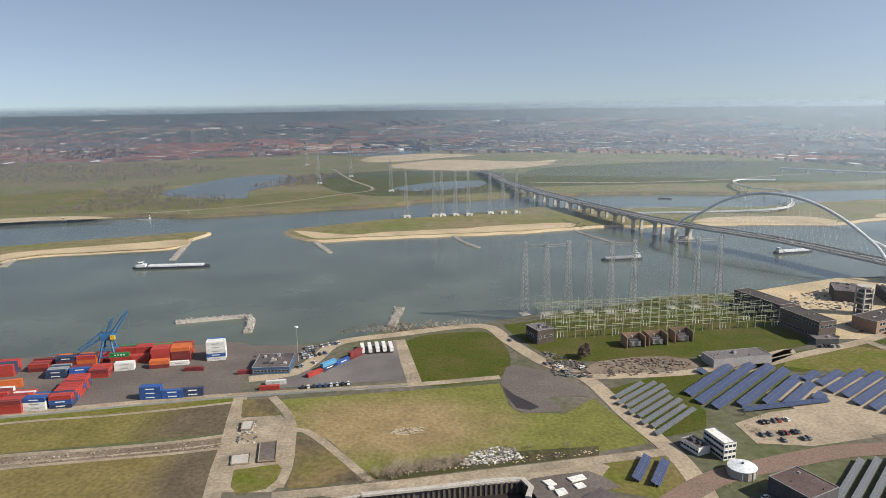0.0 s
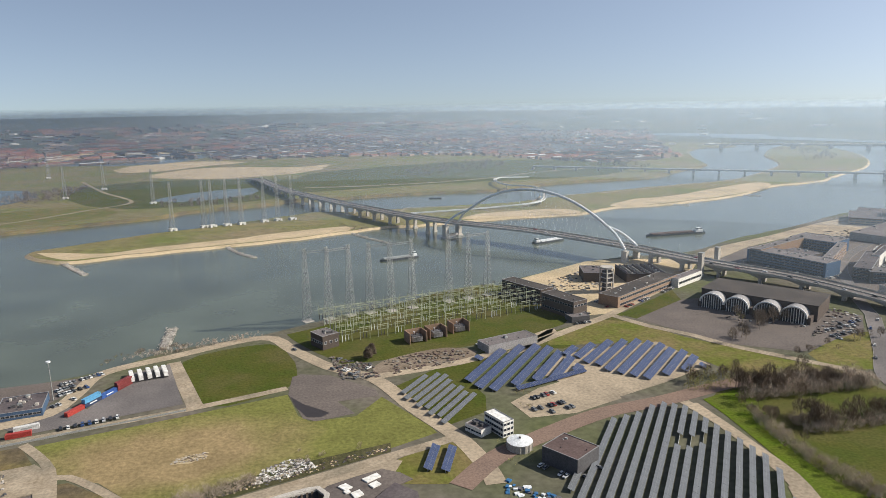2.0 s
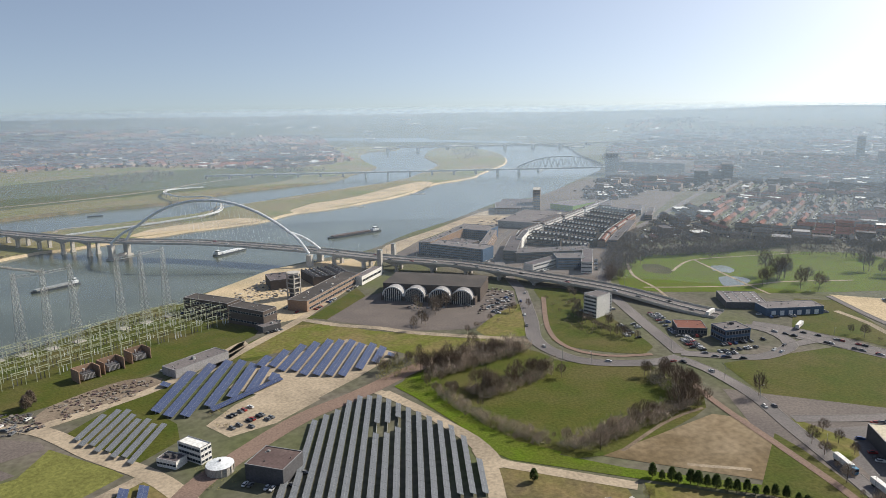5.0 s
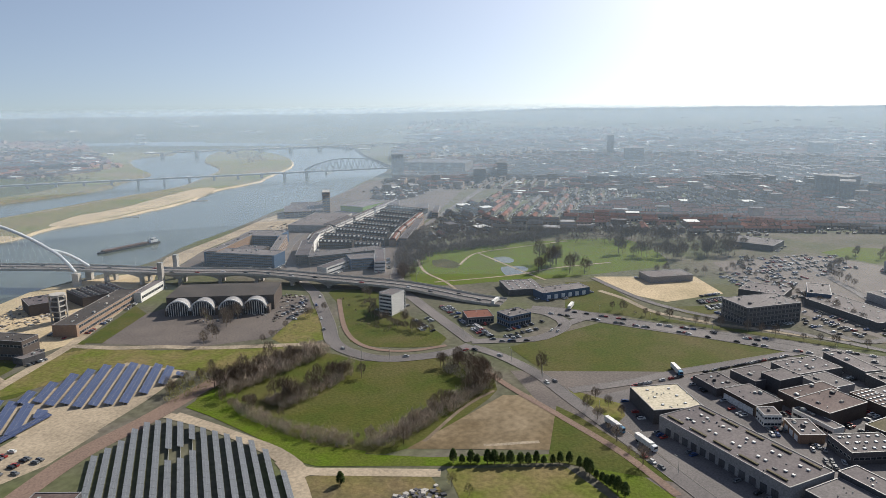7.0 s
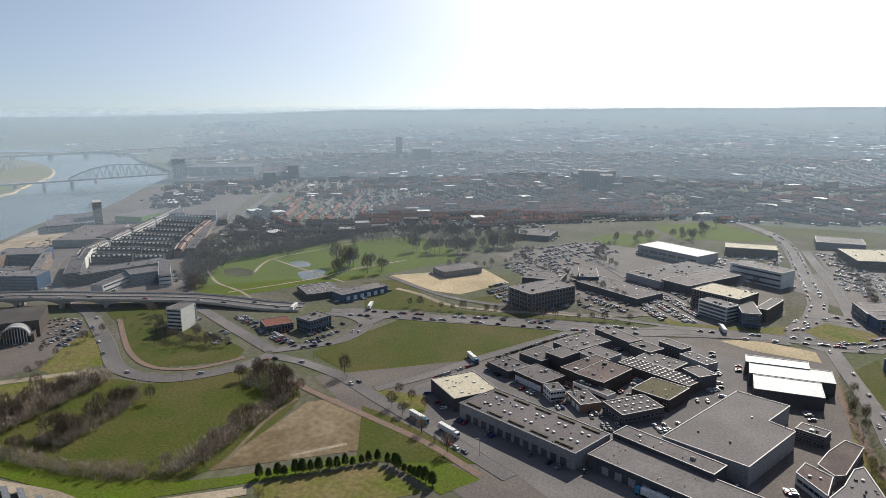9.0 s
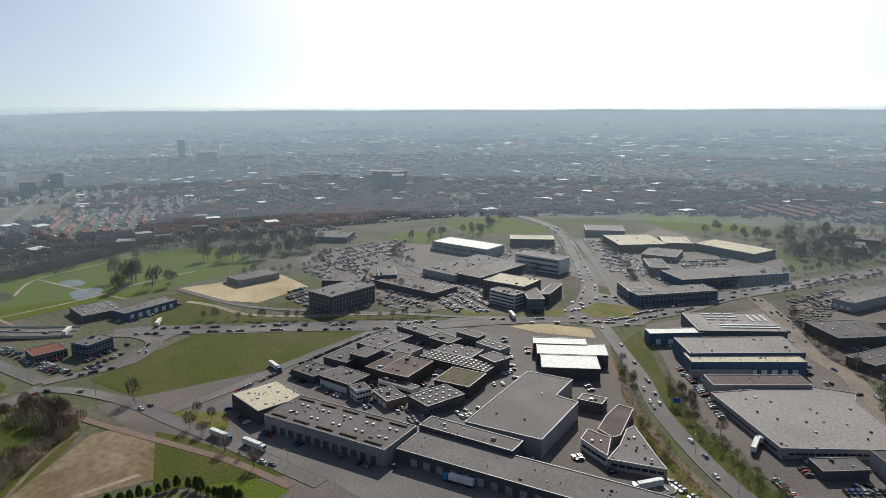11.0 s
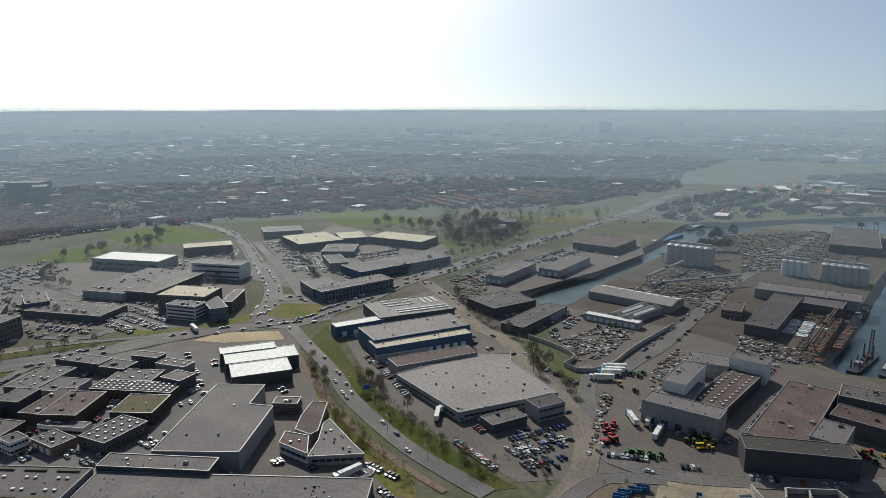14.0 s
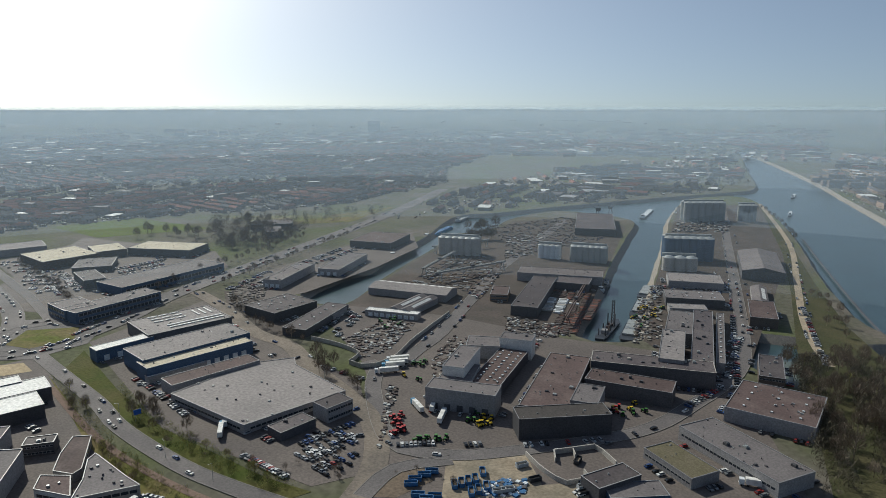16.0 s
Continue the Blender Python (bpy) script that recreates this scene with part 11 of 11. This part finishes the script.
town([(876.2, 2014.3), (1061.3, 1705.0), (1216.8, 1695.6), (1373.9, 1758.7), (1731.0, 2411.9), (1374.3, 3148.3), (1040.3, 3168.4)], 42, "village houses beyond the side channel", 0.03, 0.5, 0.6, 0.08, 4, -1)
town(fan(34, 2400, -26, 4300, 12), 95, "scattered far villages and farms", 0.02, 0.5, 0.9, 0.2, 5, -1)
woods([(-1052.3, 1530.6), (-854.0, 1561.9), (-643.5, 1617.7), (-552.1, 1854.0), (-891.1, 2040.3), (-1342.9, 1964.5)], 700, "bare grey-brown wood on the floodplain", 2, z0=-1)
woods([(-717.0, 1098.5), (-497.5, 1120.5), (-398.0, 1129.9), (-380.6, 1264.2), (-626.8, 1344.6), (-655.0, 1152.3)], 220, "bare willows along the bank", 3, (5, 9), z0=-1)
woods([(-695.8, 1395.1), (-589.8, 1478.9), (-545.6, 1336.3), (-633.7, 1288.9)], 120, "bare willows by the pond", 4, (7, 12), z0=-1)
woods([(-399.5, 1409.4), (-265.5, 1442.7), (-250.7, 1669.2), (-369.1, 1584.4)], 160, "bare willows by the pond", 5, (6, 10), z0=-1)
woods([(384.0, 1562.6), (605.6, 1850.0), (804.9, 1889.9), (779.3, 1726.9), (532.4, 1543.8)], 180, "bare copse on the meadow", 6, z0=-1)
woods([(-84.9, 1235.4), (83.2, 1296.8), (87.6, 1365.8), (-90.1, 1314.7)], 60, "bare willows by the water", 7, (5, 9), z0=-1)
woods([(1058.3, 1474.9), (982.5, 1608.0), (1049.0, 1716.4), (1126.9, 1570.4)], 50, "bare trees on the dike", 8, (6, 10), z0=-1)
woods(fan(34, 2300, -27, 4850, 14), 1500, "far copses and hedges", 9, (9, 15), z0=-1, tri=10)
woods([(1558.0, 1494.5), (1696.2, 1484.6), (2009.9, 1788.1), (1939.0, 1862.1)], 60, "trees on the island village", 10, z0=-3)
town([(1161.0, 770.2), (1262.8, 765.7), (1343.7, 749.3), (1191.7, 644.1), (1098.1, 625.7), (1061.5, 682.0)], 24, "low sheds and houses of the riverside quarter", 0.04, 0.3, 0.3, 0.3, 22)
# the city on the south bank
town([(755.8, 419.4), (856.5, 338.8), (917.3, 199.8), (940.7, 47.4), (1058.9, -71.3), (1139.5, -144.3), (1486.8, -182.7), (1514.0, 105.2), (1387.4, 423.2), (1203.4, 511.4), (954.3, 482.8)], 27, "rows of brick houses with red and dark roofs", 0.03, 0.42, 0.5, 0.03, 12)
town([(1237.9, 664.8), (1289.7, 535.7), (1406.9, 429.3), (1514.3, -185.7), (2487.9, -432.4), (2482.4, 553.2), (2002.1, 990.3), (1594.5, 959.4)], 29, "dense dark-roofed city streets", 0.06, 0.3, 0.55, 0.06, 13)
town([(1648.3, 1010.0), (2536.9, -440.5), (3750.2, -641.6), (3626.2, 1113.5), (3177.3, 1635.7), (2410.9, 1448.0)], 46, "hazy blocks of the inner city", 0.10, 0.25, 0.5, 0.08, 14)
town([(994.3, 68.8), (1041.3, -210.8), (1035.6, -338.1), (990.7, -559.4), (847.2, -803.1), (908.0, -1215.2), (1117.8, -1488.8), (1324.4, -636.3), (1479.0, 43.0)], 30, "garden suburbs with dark roofs", 0.01, 0.35, 0.9, 0.02, 15)
town([(1572.4, 154.6), (1363.3, -654.9), (1120.3, -1550.2), (1627.0, -2811.4), (2545.7, -1220.0), (2836.8, 266.4)], 36, "garden suburbs with dark roofs", 0.01, 0.3, 0.9, 0.02, 16)
town(fan(-108, 2350, -172, 4300, 14), 62, "far suburbs among trees", 0.03, 0.3, 0.9, 0.16, 17)
town(fan(-60, 2800, -108, 4400, 12), 60, "far hillside suburbs among trees", 0.06, 0.3, 0.8, 0.14, 18)
town([(673.4, -799.2), (603.0, -947.0), (550.7, -1086.5), (462.5, -1288.8), (374.8, -1467.5), (463.4, -1966.7), (610.5, -2356.7), (851.1, -1671.8), (804.2, -1094.9)], 44, "harbour industry beyond the basin", 0.03, 0.05, 0.7, 0.14, 19)
town([(273.2, -1801.2), (84.4, -1253.5), (-59.9, -922.7), (-120.1, -2424.3), (333.7, -2852.0)], 48, "industry beyond the canal", 0.03, 0.05, 0.8, 0.14, 20, -0.5)
town([(1264.2, 803.7), (1380.1, 649.3), (1633.2, 771.8), (1468.8, 881.9)], 36, "brick streets along the river", 0.08, 0.3, 0.4, 0.1, 21)
woods([(640.0, 366.0), (690.0, 380.0), (726.0, 354.0), (768.0, 328.0), (820.0, 302.0), (880.0, 266.0), (874.0, 254.0), (812.0, 288.0), (760.0, 314.0), (718.0, 340.0), (684.0, 365.0)], 330, "long belt of bare brown trees behind the park", 51, (6, 10))
woods([(570.0, 340.0), (634.0, 383.0), (702.0, 418.0), (770.0, 440.0), (778.0, 424.0), (713.0, 402.0), (646.0, 371.0), (583.0, 331.0)], 260, "bare brown trees along the park road", 52, (6, 10))
woods([(848.5, 202.3), (805.1, 86.7), (895.0, 69.7), (994.1, 233.7)], 80, "tall bare trees in the park", 22)
woods([(763.4, 387.8), (780.6, 264.1), (829.7, 161.8), (904.8, 192.0), (865.9, 324.0), (811.9, 427.3)], 120, "tall bare trees in the park", 23)
woods([(701.8, -444.5), (725.5, -587.6), (725.1, -832.6), (812.4, -770.8), (867.3, -566.9)], 120, "bare trees behind the stores", 24)
woods([(708.1, -480.1), (640.7, -510.7), (728.0, -663.0), (864.8, -589.3)], 130, "bare trees along the road", 25)
woods([(1062.8, -233.5), (997.3, -541.9), (909.4, -721.9), (854.1, -1144.9), (1002.4, -1338.3), (1313.2, -267.3)], 300, "bare trees of the suburbs", 26)
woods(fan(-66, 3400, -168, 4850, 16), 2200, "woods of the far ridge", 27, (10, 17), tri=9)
woods([(499.8, -1939.0), (347.8, -1537.2), (430.7, -1323.5), (544.2, -1073.9), (578.2, -1140.1), (469.7, -1371.8)], 90, "bare trees along the harbour mouth", 28)
woods([(683.8, 403.1), (774.6, 437.4), (851.4, 437.6), (870.3, 372.5), (759.8, 295.6), (723.6, 309.1), (710.6, 346.5), (667.7, 368.3), (565.1, 318.0), (622.7, 363.0)], 190, "bare brown park trees behind the houses", 31, (7, 12))
woods([(279.5, 291.8), (301.1, 305.9), (337.0, 309.7), (374.5, 295.4), (370.3, 277.5), (322.4, 282.8), (295.6, 286.8)], 561, "dense bare brown thicket", 32, (3, 8), TWIG, 0, 34)
woods([(276.0, 286.2), (273.9, 262.6), (267.0, 228.7), (271.4, 193.2), (260.8, 187.6), (257.2, 228.2), (265.8, 267.8)], 391, "bare brown thicket along the dike", 33, (2, 5), TWIG, 0, 30)
woods([(284.3, 263.5), (310.7, 255.4), (322.3, 251.2), (362.8, 255.6), (339.3, 240.8), (303.6, 241.4), (280.9, 248.0)], 323, "dense low bare brown thicket", 34, (3, 6), TWIG, 0, 32)
woods([(263.8, 182.8), (285.7, 179.5), (316.0, 171.8), (355.5, 161.8), (384.7, 163.0), (359.6, 153.1), (313.7, 160.0), (272.8, 168.3)], 391, "bare brown thicket at the meadow's edge", 35, (3, 7), TWIG, 0, 32)
woods([(371.3, 191.1), (391.6, 194.9), (392.1, 170.2), (364.2, 153.5), (354.0, 161.1)], 90, "bare brown thicket at the meadow's edge", 36, (4, 8), TWIG, 0, 32)
woods([(257.6, 319.2), (280.6, 328.2), (321.4, 330.5), (320.9, 319.9), (285.0, 308.9), (261.2, 311.6)], 120, "olive hedge by the solar field", 37, (2, 5), BUDS, 0, 30)
woods([(-38.9, 286.4), (-24.2, 300.1), (8.5, 304.6), (11.0, 297.1), (-23.3, 287.0)], 204, "bare brown brush by the dock", 38, (2, 4.5), TWIG, 0, 30)
woods([(-78.7, 487.9), (-37.7, 508.7), (28.8, 518.5), (28.2, 508.6), (-36.8, 493.9)], 120, "reeds and brush on the river bank", 39, (1.5, 3.5), TWIG, 0, 26)
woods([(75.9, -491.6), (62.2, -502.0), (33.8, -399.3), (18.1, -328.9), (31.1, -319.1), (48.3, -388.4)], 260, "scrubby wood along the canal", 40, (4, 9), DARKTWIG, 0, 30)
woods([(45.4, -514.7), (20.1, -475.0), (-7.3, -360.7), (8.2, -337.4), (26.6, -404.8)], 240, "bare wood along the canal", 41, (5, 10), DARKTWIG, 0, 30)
woods([(450.9, -178.1), (435.3, -178.1), (318.8, -155.8), (246.2, -152.4), (235.2, -143.0), (289.6, -141.8), (361.0, -153.1)], 240, "budding shrubs on the embankment", 42, (1.5, 4), BUDS, 0, 28)
woods([(395.8, -194.7), (374.5, -194.5), (301.8, -181.7), (239.5, -184.3), (219.7, -184.6), (228.6, -173.4), (295.2, -171.0), (351.4, -178.9)], 240, "budding shrubs on the embankment", 43, (1.5, 4.5), BUDS, 0, 28)
woods([(386.5, -190.2), (325.2, -180.4), (268.6, -181.7), (228.9, -185.7), (227.7, -175.8), (279.6, -168.8), (343.9, -175.2)], 120, "young green shrubs on the embankment", 44, (1.5, 4), NEEDLE, 0, 28)
woods([(439.1, -174.8), (349.8, -159.4), (271.0, -151.2), (242.6, -148.8), (239.9, -142.9), (289.6, -141.8), (361.0, -153.1)], 110, "young green shrubs on the embankment", 45, (1.5, 3.5), NEEDLE, 0, 28)
# far glasshouses and hall roofs that catch the light
frng = random.Random(77)
bm = bmesh.new()
for k in range(170):
    a, r = frng.uniform(-172, 30), frng.uniform(2100, 4700)
    if a > -64 and r < 2500:
        continue
    if -64 < a < -26 and r < 2600:
        continue
    m = pose(-r * math.sin(radians(a)), r * math.cos(radians(a)), slope(r) - 0.5, 0, 0, frng.uniform(0, 180))
    w, d, h = frng.uniform(8, 45), frng.uniform(6, 14), frng.uniform(4, 7)
    v = [bm.verts.new(m @ Vector(p)) for p in ((-w, -d, 0), (w, -d, 0), (w, d, 0), (-w, d, 0), (-w, -d, h), (w, -d, h), (w, d, h), (-w, d, h))]
    for f in ((4, 5, 6, 7), (0, 1, 5, 4), (1, 2, 6, 5), (2, 3, 7, 6), (3, 0, 4, 7)):
        bm.faces.new([v[i] for i in f])
tagged(new("far_halls", mesh_of("far_halls", bm, WHITEROOF)), "pale roofs of far halls and glasshouses", "halls", kind="stuff")
# far bends of the river on the rising land
bm = bmesh.new()
for a0, a1, r0, r1, r2, r3 in ((-44, -28, 3420, 3560, 3250, 3480), (-28.5, -22.5, 3560, 4300, 3400, 4000), (-52, -40, 3150, 3420, 3050, 3250)):
    m = 14
    rows = []
    for k in range(m + 1):
        t = k / m
        a = a0 + (a1 - a0) * t
        ra, rb = r0 + (r1 - r0) * t, r2 + (r3 - r2) * t
        rows.append([bm.verts.new((-r * math.sin(radians(a)), r * math.cos(radians(a)), slope(r) + 1.5)) for r in (rb, (ra + rb) / 2, ra)])
    for p, q in zip(rows, rows[1:]):
        for j in range(2):
            bm.faces.new((p[j], q[j], q[j + 1], p[j + 1]))
tagged(new("water", mesh_of("water", bm, WATER)), "far silvery bend of the river", kind="structure")
# chimney mast far on the north bank and blue direction sign
x, y = -2273.2, 3791.2
g = thing("chimney", x, y, -1, 0, "slim pale chimney far off", "chimney")
bm = bmesh.new()
drum(bm, 0, 0, 0, 62, 3.4, 2.4, 12)
part("stack", bm, CONCRETE, g)
x, y = -98.6, 436.1
g = thing("light_mast", x, y, 0, 0, "tall floodlight mast of the terminal", "light mast")
bm = bmesh.new()
drum(bm, 0, 0, 0, 24, 0.3, 0.18, 8)
part("pole", bm, GALV, g)
bm = bmesh.new()
drum(bm, 0, 0, 24, 24.8, 1.3, 1.3, 8)
part("lamp_ring", bm, WHITESTEEL, g)
x, y = 343.2, -177.1
g = thing("road_sign", x, y, 0, -100, "large blue direction sign on a post", "road sign")
bm = bmesh.new()
box(bm, -2, -0.06, 4, 2, 0.06, 7)
part("panel", bm, colour_mat("sign_blue", (0.02, 0.10, 0.42)), g)
for sx in (-1.2, 1.2):
    bm = bmesh.new()
    beam(bm, (sx, 0.14, 0), (sx, 0.14, 6.8), 0.15)
    part("post", bm, GALV, g)


# ---- haze stand-in: pale blue leaning sheets added over the far land, below the horizon ----
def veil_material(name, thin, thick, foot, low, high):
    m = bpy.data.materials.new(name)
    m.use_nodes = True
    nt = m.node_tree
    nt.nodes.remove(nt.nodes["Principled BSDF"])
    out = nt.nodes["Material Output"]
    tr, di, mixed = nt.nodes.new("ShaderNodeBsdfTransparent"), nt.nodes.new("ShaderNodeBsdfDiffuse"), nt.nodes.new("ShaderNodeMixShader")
    # the haze tint is put into the sheet's own colour
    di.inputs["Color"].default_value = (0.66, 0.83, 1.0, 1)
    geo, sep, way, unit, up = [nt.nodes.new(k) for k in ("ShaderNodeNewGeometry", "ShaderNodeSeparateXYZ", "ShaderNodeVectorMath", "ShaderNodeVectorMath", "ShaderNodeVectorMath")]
    # bent normals imitate forward scatter: the sheets brighten most towards the sun
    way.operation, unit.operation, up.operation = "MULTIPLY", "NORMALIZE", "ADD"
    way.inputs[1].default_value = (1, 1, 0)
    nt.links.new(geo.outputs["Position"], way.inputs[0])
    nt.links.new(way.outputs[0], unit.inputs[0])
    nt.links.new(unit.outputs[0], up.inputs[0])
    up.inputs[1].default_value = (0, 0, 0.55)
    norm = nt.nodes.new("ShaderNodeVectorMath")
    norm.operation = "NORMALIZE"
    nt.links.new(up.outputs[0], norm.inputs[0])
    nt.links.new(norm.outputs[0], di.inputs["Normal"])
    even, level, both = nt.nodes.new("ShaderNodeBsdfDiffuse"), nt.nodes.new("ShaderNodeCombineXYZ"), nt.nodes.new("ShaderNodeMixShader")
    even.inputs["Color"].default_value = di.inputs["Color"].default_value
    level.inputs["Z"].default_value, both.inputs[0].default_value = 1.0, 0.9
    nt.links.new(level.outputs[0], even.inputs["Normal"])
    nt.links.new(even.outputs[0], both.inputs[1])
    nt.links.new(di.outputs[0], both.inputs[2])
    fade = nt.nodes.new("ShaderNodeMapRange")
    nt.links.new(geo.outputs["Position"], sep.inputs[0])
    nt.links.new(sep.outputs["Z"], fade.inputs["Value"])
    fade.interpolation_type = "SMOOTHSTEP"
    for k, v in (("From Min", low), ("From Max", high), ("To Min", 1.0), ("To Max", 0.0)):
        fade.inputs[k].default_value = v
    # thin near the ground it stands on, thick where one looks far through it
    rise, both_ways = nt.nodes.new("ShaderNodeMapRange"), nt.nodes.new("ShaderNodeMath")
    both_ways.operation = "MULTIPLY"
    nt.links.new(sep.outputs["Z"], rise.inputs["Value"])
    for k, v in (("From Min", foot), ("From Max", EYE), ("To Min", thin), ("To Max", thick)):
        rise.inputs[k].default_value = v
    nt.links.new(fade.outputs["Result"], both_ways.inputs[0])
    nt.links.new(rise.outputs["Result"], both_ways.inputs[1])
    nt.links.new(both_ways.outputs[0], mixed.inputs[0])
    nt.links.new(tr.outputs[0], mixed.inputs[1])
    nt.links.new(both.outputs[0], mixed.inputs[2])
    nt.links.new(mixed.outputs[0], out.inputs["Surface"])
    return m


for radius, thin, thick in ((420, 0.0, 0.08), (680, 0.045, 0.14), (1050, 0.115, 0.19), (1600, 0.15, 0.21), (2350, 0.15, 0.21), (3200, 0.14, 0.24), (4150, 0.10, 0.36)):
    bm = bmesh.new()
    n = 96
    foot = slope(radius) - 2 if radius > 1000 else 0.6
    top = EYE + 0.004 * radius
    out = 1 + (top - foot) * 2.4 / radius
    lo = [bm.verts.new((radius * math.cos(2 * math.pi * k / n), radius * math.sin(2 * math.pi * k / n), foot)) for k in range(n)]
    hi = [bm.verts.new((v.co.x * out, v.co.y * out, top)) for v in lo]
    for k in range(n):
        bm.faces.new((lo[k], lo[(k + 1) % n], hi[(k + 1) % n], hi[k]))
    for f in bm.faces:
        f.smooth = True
    ob = new("backdrop", mesh_of("backdrop", bm, veil_material("haze_sheet", thin, thick, foot, EYE - 0.014 * radius, EYE + 0.001 * radius)))
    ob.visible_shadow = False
    tagged(ob, "thin pale blue sheet added to imitate haze", kind="structure")
